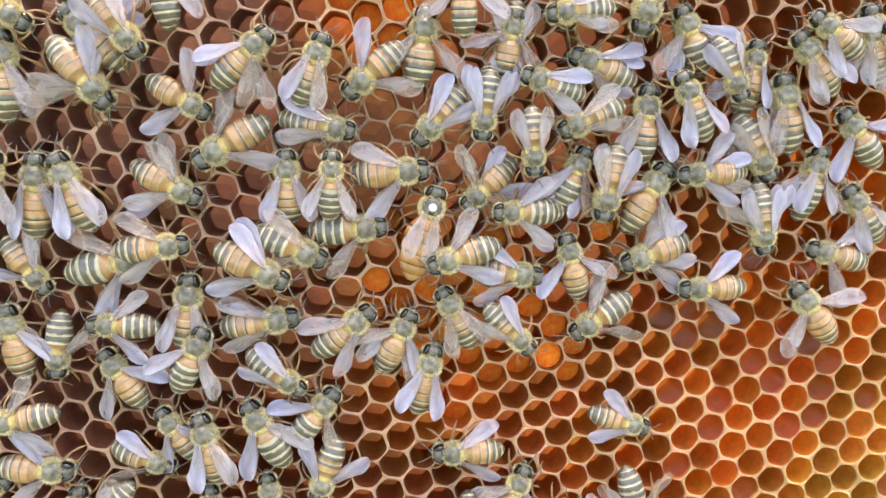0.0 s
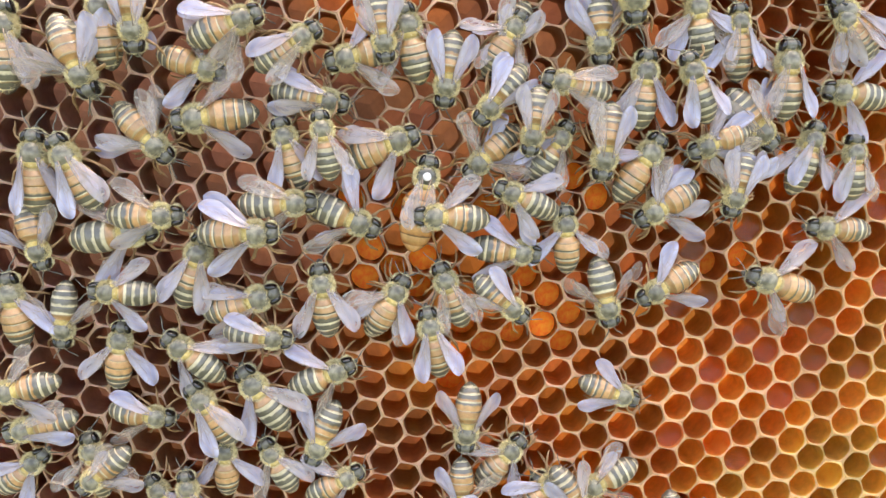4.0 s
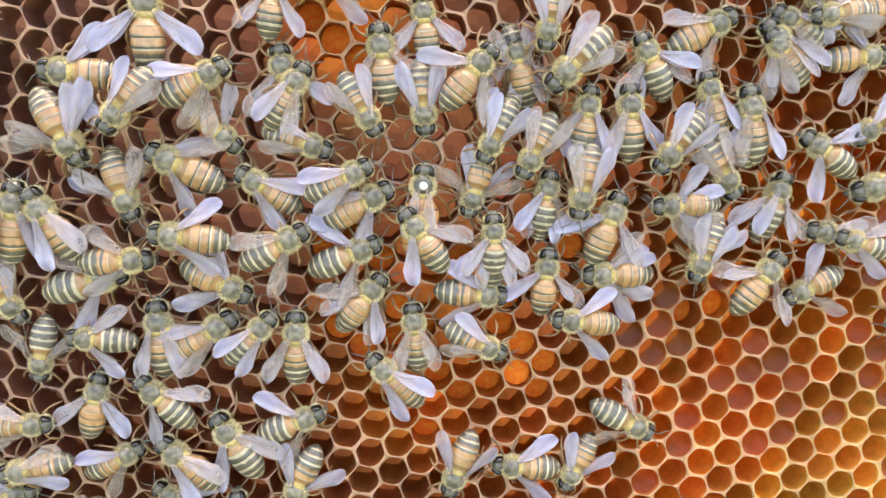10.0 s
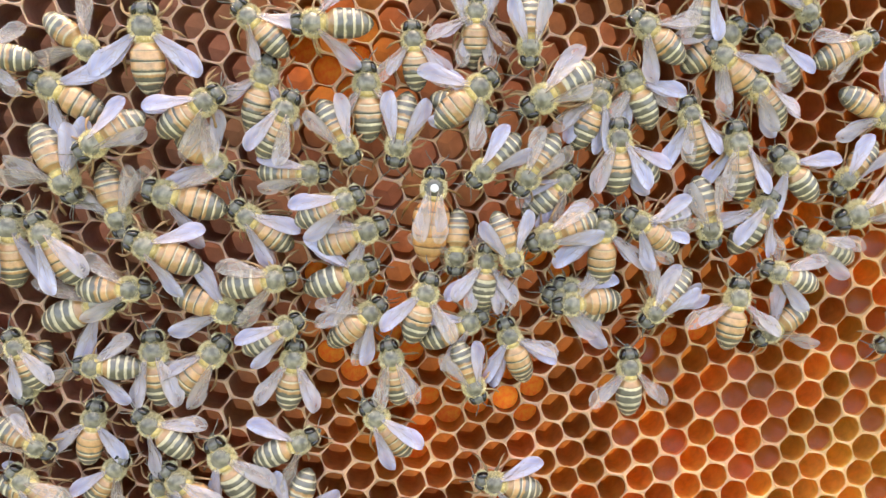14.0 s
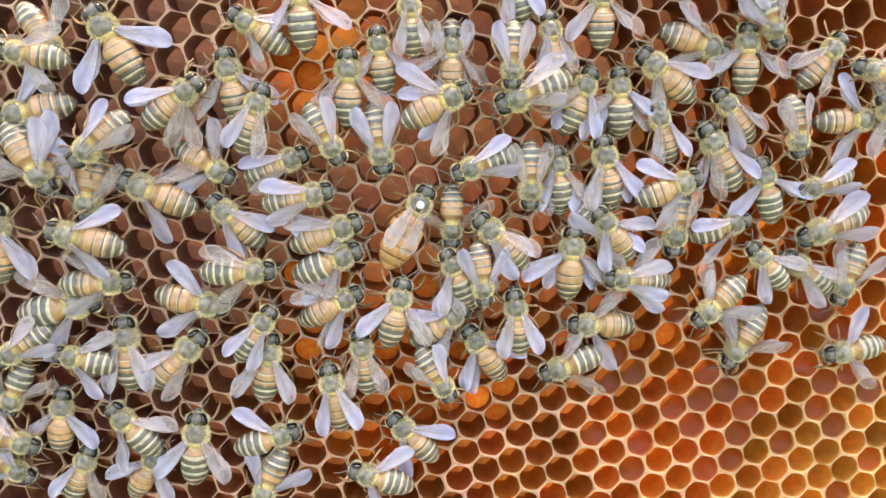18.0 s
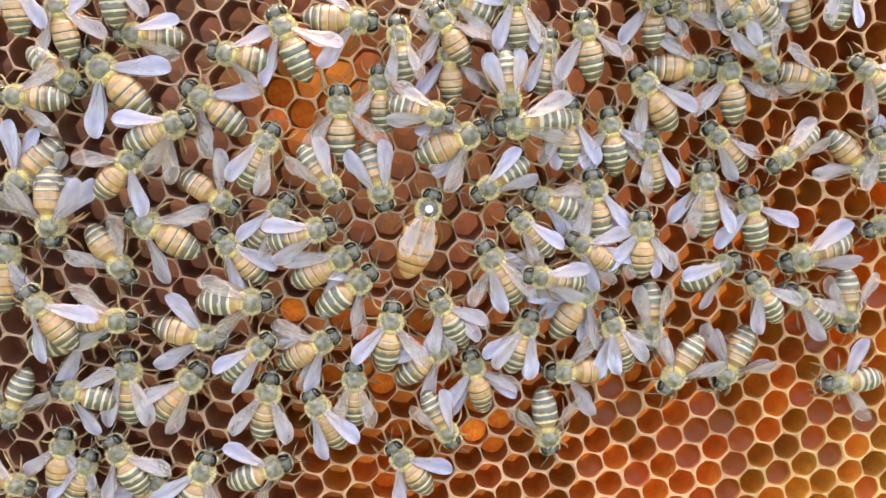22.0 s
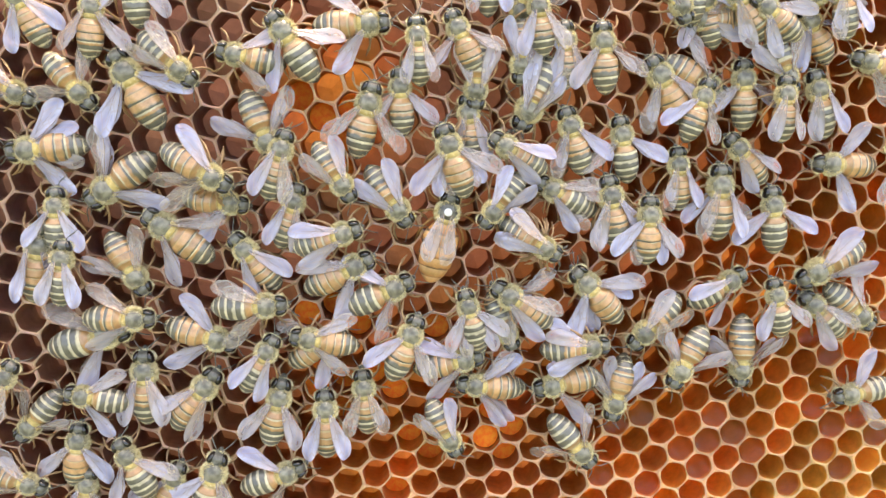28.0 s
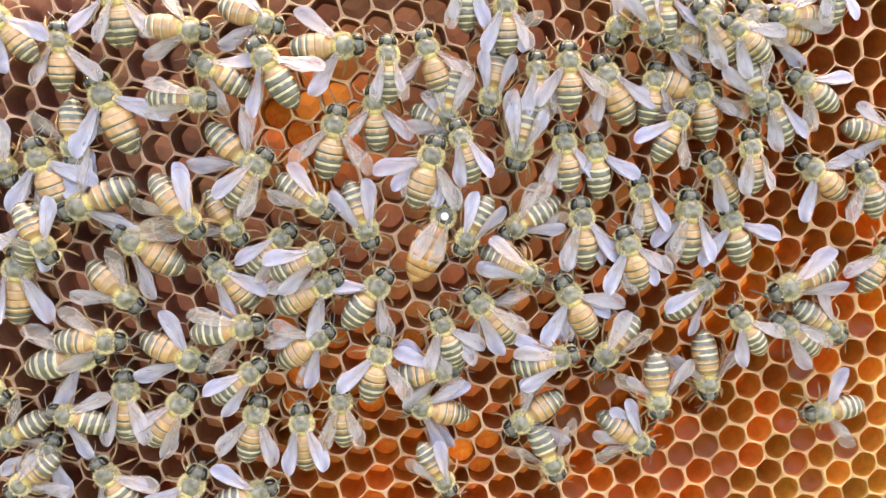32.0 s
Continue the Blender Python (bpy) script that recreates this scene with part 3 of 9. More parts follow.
def cell_rows(seed, age):
    """One six-sided cell: rim, mouth, wall and three-faced floor. age: 0 thin sharp rims, 1 broad rounded ones."""
    rng = random.Random(seed)
    k = 18
    half = PITCH / 2
    jit = [rng.uniform(-0.09, 0.09) for _ in range(6)]
    ox, oy = rng.uniform(-.13, .13), rng.uniform(-.13, .13)
    low = rng.uniform(-0.1, 0.06)

    def hexr(a):
        b = (a - TURN + math.radians(30)) % math.radians(60) - math.radians(30)
        return half / math.cos(b)
    pts, faces, mats = [], [], []

    def between(a, b):
        return a + (b - a) * age
    levels = [(1.02, 0.0, -0.08), (between(0.985, 0.972), 0.12, 0.10), (between(0.965, 0.945), between(0.2, 0.5), 0.08),
              (between(0.935, 0.912), between(0.3, 0.75), -0.14), (between(0.93, 0.905), between(0.3, 0.72), -0.55),
              (0.93, between(0.65, 0.3), -1.5), (0.94, between(0.8, 0.12), -DEEP)]
    for q, (r, rnd, z) in enumerate(levels):
        for i in range(k):
            a = math.tau * i / k + TURN + math.radians(30)
            rr = hexr(a) * (1 - rnd) + half * 1.04 * rnd
            w = 1 + (jit[i * 6 // k] if 1 < q < 6 else 0) * 0.5
            off = 1 if q > 0 else 0
            if q == len(levels) - 1:
                z = -DEEP - 0.3 * abs(((i / 6) % 1) * 2 - 1)
            up = low + 0.06 * math.sin(2 * a + seed) if 0 < q < 4 else 0
            pts.append((rr * r * w * math.cos(a) + ox * off, rr * r * w * math.sin(a) + oy * off, z + up))
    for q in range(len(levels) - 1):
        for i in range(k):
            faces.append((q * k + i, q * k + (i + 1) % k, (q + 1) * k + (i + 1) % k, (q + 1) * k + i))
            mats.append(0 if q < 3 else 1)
    c = len(pts)
    pts.append((ox, oy, -DEEP - 0.5))
    last = (len(levels) - 1) * k
    for i in range(3):
        faces.append(tuple([c] + [last + (i * 6 + q) % k for q in range(7)]))
        mats.append(1)
    return pts, faces, mats


VARIANTS = 8
CELLS = [cell_rows(s, 1.0) for s in range(VARIANTS)] + [cell_rows(s + 20, 0.8) for s in range(VARIANTS)] + [cell_rows(s + 40, 0.55) for s in range(VARIANTS)]


def pick_cell(u, v, rng):
    """Broad rims on the fresh comb at the lower right, thin ones on the old comb."""
    step = 0 if u * 0.66 - v * 0.75 > -22 + rng.uniform(-8, 8) else 1 if u * 0.66 - v * 0.75 > -48 + rng.uniform(-8, 8) else 2
    return step * VARIANTS + rng.randrange(VARIANTS)


def mesh_from(pts, faces, mats, materials, scale=MM, smooth_below=(108, 111)):
    me = bpy.data.meshes.new("mesh")
    me.from_pydata([(x * scale, y * scale, z * scale) for x, y, z in pts], [], faces)
    for m in materials:
        me.materials.append(m)
    me.polygons.foreach_set("material_index", mats)
    me.polygons.foreach_set("use_smooth", [smooth_below is None or i % smooth_below[1] < smooth_below[0] for i in range(len(faces))])
    me.update()
    return me


def build_comb():
    comb = new("honeycomb")
    comb.matrix_basis = COMB
    tagged(comb, "brown to golden wax honeycomb of open six-sided cells", "honeycomb", kind="structure")
    rng = random.Random(5)
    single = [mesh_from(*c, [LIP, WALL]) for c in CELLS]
    pts, faces, mats = [], [], []
    near = []
    for j in range(-24, 16):
        for i in range(-34, 24):
            u, v = lattice(i, j)
            if not (-150 < u < 76 and -62 < v < 114):
                continue
            if -52 < u < 58 and -40 < v < 30 and u * 0.75 - v > -16 and len(near) < 300:
                near.append((i, j, u, v))
                continue
            p, f, m = CELLS[pick_cell(u, v, rng)]
            b = len(pts)
            pts += [(x + u, y + v, z) for x, y, z in p]
            faces += [tuple(q + b for q in g) for g in f]
            mats += m
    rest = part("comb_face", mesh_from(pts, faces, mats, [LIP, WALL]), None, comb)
    tagged(rest, "open wax cells under the bees", kind="stuff")
    for i, j, u, v in near:
        cell = new("cell", single[pick_cell(u, v, rng)])
        cell.parent = comb
        cell.matrix_basis = Matrix.Translation((u * MM, v * MM, 0))
    return comb


comb = build_comb()


def fill(name, i, j, depth, mat, label, profile):
    """A pad of pollen or a pool of nectar inside the cell (i, j)."""
    u, v = lattice(i, j)
    bm = bmesh.new()
    rings = [[(r * math.cos(a), r * math.sin(a), z + 0.06 * math.sin(3 * a + i)) for a in (math.tau * q / 16 + TURN for q in range(16))]
             for r, z in profile]
    loft(bm, rings, cap=(False, True))
    ob = part(name, bm, mat, comb, label)
    ob.matrix_basis = Matrix.Translation((u * MM, v * MM, -depth * MM))


for i, j in [(-17, -18), (-16, -17), (-15, -17), (-15, -16), (-15, -15), (-15, -10), (-14, -10), (-14, -8), (-14, -7), (-13, -9), (-13, -7), (-13, -6), (-12, -7), (-12, -6), (-11, -6), (-10, -8), (-10, -4), (-10, -2), (-9, -5), (-9, -3), (-8, -6), (-8, -5), (-8, -3), (-7, -8), (-7, -4), (-7, -3), (-6, -7), (-6, -3), (-6, -2), (-1, -3), (0, -3)]:
    fill("pollen", i, j, 1.4 + 3.6 * random.random(), POLLEN, "packed orange pollen", ((2.46, 0.0), (2.1, 0.05), (1.5, 0.08), (0.8, 0.11), (0.1, 0.12)))
MENISCUS = ((2.6, 0.75), (2.34, 0.5), (2.1, 0.32), (1.8, 0.15), (1.4, 0.04), (0.8, 0.0), (0.1, 0.0))
wet = random.Random(12)
for j in range(-6, 9):
    for i in range(-8, 14):
        u, v = lattice(i, j)
        if -16 < u < 46 and -26 < v < 32 and u * 0.7 - v > -22 and wet.random() < 0.3:
            fill("nectar", i, j, wet.uniform(0.6, 1.6), NECTAR, "shiny amber nectar", MENISCUS)

bm = bmesh.new()
bmesh.ops.create_grid(bm, x_segments=2, y_segments=2, size=300)
ground = new("ground", mesh_of(bm, EARTH, False))
ground.matrix_basis = pose(0, 0, 0.234)
tagged(ground, "plain green-brown meadow ground under the honeycomb", "ground", kind="structure")

# ---- the bees ----
KINDS = {k: build_bee(k) for k in ("amber", "banded", "grey", "queen")}
BEES = []
LABELS = {"amber": "worker honey bee with amber abdomen and dark stripes, on the comb",
          "banded": "worker honey bee with orange and black banded abdomen, on the comb",
          "grey": "worker honey bee with grey and cream striped abdomen, on the comb",
          "queen": "long amber queen bee with a white paint dot on her back"}
used = set()


def bee(kind, size, left, right):
    """Another bee of that look: its size and how far its two wings stand out."""
    b = KINDS[kind]
    if kind in used:
        b = copy_thing(b, Matrix())
    used.add(kind)
    b.scale = (size, size, size)
    spread(b, left, right, random.uniform(-8, 20))
    tagged(b, LABELS[kind], "bee", "" if kind == "queen" else "worker bees on the comb")
    BEES.append(b)


bee("amber", 1.08, 0, 24)
bee("amber", 1.04, 10, 3)
bee("banded", 0.88, 8, 24)
bee("amber", 0.98, 23, 31)
bee("amber", 1.02, 41, 39)
bee("amber", 0.97, 4, 8)
bee("amber", 0.88, 48, 52)
bee("banded", 0.98, 20, 22)
bee("amber", 1.07, 30, 34)
bee("amber", 0.94, 20, 29)
bee("amber", 0.95, 15, 12)
bee("grey", 0.88, 15, 13)
bee("banded", 0.95, 3, 7)
bee("banded", 0.99, 37, 36)
bee("banded", 0.92, 4, 4)
bee("amber", 1.03, 14, 38)
bee("banded", 1.02, 28, 40)
bee("banded", 0.97, 8, 8)
bee("amber", 0.88, 57, 33)
bee("grey", 0.91, 8, 6)
bee("banded", 0.95, 22, 24)
bee("grey", 0.88, 9, 7)
bee("banded", 0.93, 6, 9)
bee("banded", 1.03, 14, 21)
bee("grey", 0.95, 9, 6)
bee("grey", 0.92, 51, 42)
bee("grey", 1.09, 6, 9)
bee("amber", 0.88, 5, 10)
bee("amber", 0.98, 7, 7)
bee("banded", 1.06, 9, 12)
bee("grey", 0.96, 47, 44)
bee("amber", 0.88, 7, 8)
bee("banded", 0.88, 3, 8)
bee("grey", 0.90, 19, 23)
bee("amber", 1.01, 4, 6)
bee("amber", 0.88, 48, 62)
bee("amber", 1.04, 47, 41)
bee("amber", 0.88, 27, 41)
bee("grey", 0.88, 26, 30)
bee("queen", 1.00, -3, -5)
bee("banded", 0.99, 24, 36)
bee("banded", 0.98, 22, 25)
bee("amber", 0.92, 40, 41)
bee("amber", 0.97, 50, 39)
bee("banded", 0.90, 4, 10)
bee("banded", 1.00, 6, 3)
bee("grey", 0.92, 0, 23)
bee("banded", 0.92, 43, 38)
bee("amber", 1.02, 48, 51)
bee("amber", 0.93, 32, 33)
bee("grey", 0.98, 38, 35)
bee("banded", 0.90, 9, 10)
bee("banded", 0.95, 11, 6)
bee("grey", 1.02, 49, 41)
bee("grey", 1.00, 13, 33)
bee("amber", 1.01, 20, 32)
bee("grey", 1.12, 32, 42)
bee("banded", 0.95, 29, 21)
bee("banded", 1.05, 9, 8)
bee("amber", 1.04, 16, 6)
bee("banded", 1.01, 21, 19)
bee("amber", 0.93, 44, 33)
bee("amber", 1.00, 8, 8)
bee("grey", 0.96, 41, 39)
bee("grey", 0.91, 5, 5)
bee("grey", 0.96, 31, 32)
bee("grey", 0.88, 32, 32)
bee("grey", 0.88, 35, 40)
bee("amber", 0.93, 31, 35)
bee("amber", 0.88, 22, 40)
bee("amber", 1.00, 36, 34)
bee("banded", 0.91, 33, 43)
bee("banded", 0.88, 27, 20)
bee("amber", 1.02, 8, 3)
bee("grey", 1.07, 28, 24)
bee("banded", 0.88, 11, 30)
bee("amber", 0.99, 39, 36)
bee("amber", 0.96, 19, 25)
bee("amber", 0.88, 23, 16)
bee("grey", 0.88, 32, 20)
bee("amber", 0.88, 33, 39)
bee("banded", 0.95, 31, 25)
bee("banded", 0.95, 48, 39)
bee("grey", 0.95, 43, 26)
bee("grey", 0.88, 30, 17)
bee("amber", 0.95, 48, 34)
bee("banded", 0.88, 19, 24)
bee("grey", 0.89, 45, 26)
bee("banded", 0.88, 47, 45)
bee("banded", 0.88, 47, 32)
bee("banded", 1.12, 26, 16)
bee("grey", 0.94, 10, 5)
bee("banded", 0.88, 37, 20)
bee("banded", 0.88, 24, 23)
bee("grey", 0.88, 9, 9)
bee("grey", 0.88, 8, 8)
bee("amber", 0.95, 6, 8)
bee("banded", 0.88, 9, 9)
bee("banded", 0.88, 4, 9)
bee("amber", 0.88, 22, 26)
bee("banded", 0.88, 50, 28)
bee("amber", 0.88, 42, 31)
bee("banded", 0.90, 9, 8)
bee("grey", 0.88, 18, 18)
bee("banded", 0.88, 57, 31)
bee("amber", 1.02, 49, 36)
bee("banded", 0.97, 27, 29)
bee("grey", 0.88, 51, 35)
bee("amber", 0.88, 34, 30)
bee("banded", 0.95, 9, 6)
bee("amber", 1.00, 29, 32)
bee("amber", 0.94, 53, 44)
bee("grey", 1.01, 36, 43)
bee("banded", 0.88, 36, 32)
bee("banded", 0.88, 4, 8)
bee("banded", 1.11, 9, 7)
bee("banded", 0.90, 4, 3)
bee("banded", 0.88, 18, 15)
bee("grey", 0.94, 47, 51)
bee("amber", 1.03, 34, 17)
bee("amber", 0.88, 21, 22)
bee("amber", 1.12, 43, 39)
bee("banded", 0.88, 26, 28)
bee("banded", 0.88, 0, 28)
bee("amber", 0.88, 37, 35)
bee("grey", 0.88, 5, 8)
bee("banded", 0.88, 3, 9)
bee("grey", 0.88, 21, 25)
bee("grey", 0.88, 4, 6)
bee("amber", 0.88, 21, 15)
bee("amber", 0.88, 29, 8)
bee("amber", 0.91, 20, 10)
bee("banded", 0.94, 30, 39)
bee("banded", 0.88, 43, 42)
bee("banded", 0.88, 10, 8)
bee("grey", 0.88, 19, 41)
bee("grey", 0.89, 3, 4)
bee("amber", 0.88, 18, 22)
bee("banded", 0.95, 10, 8)
bee("amber", 1.00, 27, 35)
bee("banded", 0.88, 6, 7)
bee("banded", 0.88, 29, 25)
bee("amber", 0.95, 34, 28)
bee("banded", 0.96, 46, 44)
bee("banded", 0.88, 4, 4)
bee("banded", 0.95, 22, 18)
bee("banded", 0.98, 32, 45)
bee("grey", 0.94, 47, 41)
bee("grey", 0.88, 5, 4)
bee("amber", 0.92, 40, 48)
bee("banded", 0.88, 7, 3)
bee("banded", 0.88, 6, 4)
bee("amber", 0.99, 29, 44)
bee("banded", 0.88, 10, 6)
bee("amber", 0.88, 20, 38)
bee("amber", 0.88, 22, 19)
bee("banded", 0.88, 35, 29)
bee("banded", 0.88, 27, 16)
bee("banded", 0.88, 6, 9)
bee("grey", 0.88, 3, 5)
bee("banded", 0.88, 10, 6)
bee("banded", 0.88, 34, 26)
bee("grey", 0.88, 4, 10)
bee("banded", 0.88, 5, 7)
bee("banded", 0.88, 16, 16)
bee("amber", 0.88, 33, 37)
bee("amber", 0.93, 27, 45)
bee("amber", 0.88, 3, 5)
bee("banded", 0.88, 37, 52)
bee("banded", 1.07, 38, 53)
bee("amber", 0.94, 18, 55)
bee("grey", 0.88, 7, 8)
bee("grey", 0.88, 38, 30)
bee("amber", 0.88, 42, 18)
bee("banded", 0.94, 21, 3)
bee("grey", 0.88, 30, 17)
bee("grey", 0.92, 4, 4)
bee("grey", 0.95, 5, 5)
bee("amber", 0.93, 20, 25)
bee("amber", 0.88, 8, 5)
bee("banded", 0.90, 3, 9)
bee("amber", 0.88, 30, 49)
bee("grey", 0.88, 32, 31)
bee("grey", 0.88, 5, 6)
bee("amber", 0.88, 4, 8)
bee("banded", 0.88, 29, 25)
bee("banded", 0.88, 24, 36)
bee("banded", 0.88, 29, 40)
bee("amber", 0.88, 47, 27)
bee("amber", 0.88, 17, 41)
bee("banded", 0.88, 21, 20)
bee("amber", 0.88, 8, 10)
bee("banded", 0.88, 18, 32)
bee("banded", 0.88, 26, 34)
bee("banded", 0.88, 36, 7)
bee("banded", 0.88, 10, 7)
bee("amber", 1.00, 22, 34)
bee("grey", 0.92, 5, 6)
bee("grey", 0.92, 6, 9)


def at(u, v, n, turn, tilt=0.0):
    return on_comb(u, v, n, tilt, 0, turn)


def feel(b, seed):
    """The antennae sway as the bee feels its way."""
    rng = random.Random(seed)
    for head in b.children:
        if head.name.startswith("head"):
            for horn in head.children:
                if horn.name.startswith("antenna"):
                    rows, t = [], 0.0
                    root = Vector((0, 5.5, 2.9)) * MM
                    while t < 32:
                        turn = pose(0, 0, 0, rng.uniform(-14, 8), 0, rng.uniform(-16, 16))
                        rows.append((t, Matrix.Translation(root) @ turn @ Matrix.Translation(-root)))
                        t += rng.uniform(1.2, 3.0)
                    walk(horn, rows + [(32, rows[-1][1])])


def step_about(b, seed):
    """The legs swing on their hips as the bee shifts its footing."""
    rng = random.Random(seed)
    for leg in [o for o in b.children if o.name.startswith("leg")]:
        hip = leg.data.vertices[0].co.copy()
        rows, t = [], 0.0
        while t < 31:
            rows.append((t, Matrix.Translation(hip) @ pose(0, 0, 0, 0, 0, rng.uniform(-11, 11)) @ Matrix.Translation(-hip)))
            t += rng.uniform(1.0, 2.6)
        walk(leg, rows + [(32, rows[-1][1])])


def motions():
    b = BEES
    for i, one in enumerate(b):
        feel(one, i)
        step_about(one, i)
    walk(b[0], [(0, at(-114.9, 34.3, 0.0, -6)), (1.5, at(-114.5, 33.1, 0.0, -4)), (3, at(-114.6, 32.9, 0.0, -5)), (6, at(-114.5, 31.7, 0.0, 5)), (7.5, at(-113.5, 32.5, 0.0, -1)), (9, at(-113.9, 32.8, 0.0, -8)), (11, at(-113.9, 33.5, 0.0, -7)), (13, at(-113.8, 33.8, 0.0, -3)), (15, at(-113.0, 33.8, 0.0, -1)), (18, at(-113.8, 33.2, 0.0, 1)), (22, at(-111.7, 35.4, 0.0, -8)), (23.5, at(-110.7, 35.4, 0.0, -16)), (25, at(-110.3, 36.6, 0.0, -12)), (28, at(-108.9, 36.5, 0.0, -8)), (30, at(-109.3, 34.3, 0.0, -2)), (32, at(-108.8, 35.4, 0.0, -4))])
    walk(b[1], [(0, at(-108.7, 34.9, 1.9, 22)), (1.5, at(-107.2, 33.3, 1.9, 33)), (3, at(-108.2, 32.8, 1.9, 26)), (6, at(-107.7, 31.9, 1.9, 31)), (7.5, at(-107.5, 31.8, 1.9, 32)), (9, at(-108.1, 32.4, 1.9, 29)), (11, at(-107.1, 33.2, 1.9, 33)), (13, at(-106.9, 33.8, 1.9, 28)), (15, at(-106.0, 33.0, 1.9, 32)), (18.5, at(-133.5, 33.0, 1.9, 32)), (32, at(-133.5, 33.0, 1.9, 32))])
    walk(b[2], [(0, at(-120.5, 36.1, 3.6, -19)), (1.5, at(-135.9, 36.1, 3.6, -19)), (32, at(-135.9, 36.1, 3.6, -19))])
    walk(b[3], [(0, at(-105.6, 51.5, 1.9, -141)), (1.5, at(-107.2, 49.6, 1.9, -185)), (3, at(-107.3, 49.1, 1.9, -175)), (6, at(-104.5, 46.7, 1.9, -130)), (7.5, at(-105.0, 45.4, 1.9, -151)), (9, at(-105.0, 46.1, 1.9, -139)), (11, at(-104.6, 46.4, 1.9, -163)), (13, at(-104.8, 45.5, 1.9, -164)), (15, at(-104.5, 45.1, 1.9, -145)), (18, at(-106.8, 45.8, 1.9, -147)), (20, at(-106.4, 47.1, 1.9, -148)), (22, at(-103.3, 44.5, 1.9, -179)), (23.5, at(-103.8, 47.1, 1.9, -168)), (27, at(-131.3, 47.1, 1.9, -168)), (32, at(-131.3, 47.1, 1.9, -168))])
    walk(b[4], [(0, at(-104.8, 58.3, 0.0, 43)), (1.5, at(-102.6, 57.2, 0.0, 19)), (3, at(-102.4, 54.2, 0.0, -1)), (6, at(-103.9, 57.3, 0.0, 42)), (7.5, at(-105.4, 54.8, 0.0, 79)), (9, at(-104.0, 54.8, 0.0, 94)), (11, at(-101.9, 56.9, 0.0, 70)), (13, at(-101.7, 57.2, 0.0, 52)), (15, at(-106.3, 57.2, 0.0, 73)), (18, at(-107.4, 54.4, 0.0, 103)), (20, at(-105.0, 56.1, 0.0, 79)), (22, at(-107.0, 51.2, 0.0, 137)), (23.5, at(-105.4, 51.1, 0.0, 120)), (25, at(-104.8, 54.5, 0.0, 80)), (28, at(-107.7, 54.7, 0.0, 97)), (30, at(-107.8, 54.4, 0.0, 83)), (32, at(-103.8, 54.0, 0.0, 21))])
    walk(b[5], [(0, at(-99.5, 59.1, 3.6, -147)), (3, at(-98.0, 56.2, 3.6, -178)), (6, at(-95.3, 52.5, 3.6, -175)), (7.5, at(-94.6, 50.1, 3.6, -199)), (9, at(-95.0, 50.8, 3.6, -225)), (11, at(-94.4, 50.6, 3.6, -213)), (13, at(-96.1, 50.0, 3.6, -224)), (15, at(-96.7, 50.8, 3.6, -247)), (18, at(-96.0, 49.7, 3.6, -227)), (19.5, at(-105.3, 55.7, -0.9, -275)), (20, at(-104.8, 56.1, -0.9, -281)), (22, at(-106.9, 51.4, -0.9, -223)), (23.5, at(-105.3, 51.2, -0.9, -240)), (25, at(-104.7, 54.5, -0.9, -280)), (28, at(-107.5, 54.7, -0.9, -263)), (30, at(-107.6, 54.4, -0.9, -277)), (32, at(-103.7, 53.8, -0.9, -339))])
    walk(b[6], [(0, at(-91.7, 48.4, 0.0, -122)), (1.5, at(-90.1, 48.6, 0.0, -91)), (3, at(-90.2, 48.9, 0.0, -113)), (6, at(-82.9, 46.6, 0.0, -94)), (7.5, at(-80.8, 47.0, 0.0, -110)), (9, at(-80.6, 46.8, 0.0, -127)), (11, at(-82.4, 46.8, 0.0, -135)), (13, at(-81.6, 47.1, 0.0, -133)), (15, at(-82.0, 46.9, 0.0, -123)), (18, at(-79.0, 46.0, 0.0, -120)), (20, at(-78.2, 46.3, 0.0, -111)), (22, at(-77.4, 47.6, 0.0, -124)), (23.5, at(-78.6, 46.7, 0.0, -97)), (25, at(-81.0, 47.7, 0.0, -82)), (28, at(-79.3, 46.6, 0.0, -96)), (30, at(-78.4, 44.7, 0.0, -100)), (32, at(-74.3, 46.3, 0.0, -145))])
    walk(b[7], [(0, at(-81.3, 55.0, 1.9, -47)), (1.5, at(-81.5, 55.7, 1.9, -68)), (6, at(-83.7, 53.5, 1.9, -69)), (7.5, at(-83.5, 54.1, 1.9, -72)), (9, at(-83.4, 54.4, 1.9, -64)), (11, at(-83.9, 54.5, 1.9, -61)), (13, at(-83.1, 54.7, 1.9, -62)), (15, at(-83.2, 55.0, 1.9, -49)), (18, at(-83.6, 56.7, 1.9, -50)), (20, at(-84.9, 56.1, 1.9, -47)), (22, at(-84.7, 58.4, 1.9, -65)), (23.5, at(-82.9, 55.0, 1.9, -63)), (25, at(-82.7, 57.4, 1.9, -96)), (26.5, at(-82.7, 52.7, 2.7, -114)), (28, at(-81.9, 52.2, 2.7, -119)), (30, at(-83.4, 52.3, 2.7, -146)), (32, at(-81.5, 48.6, 2.7, -140))])
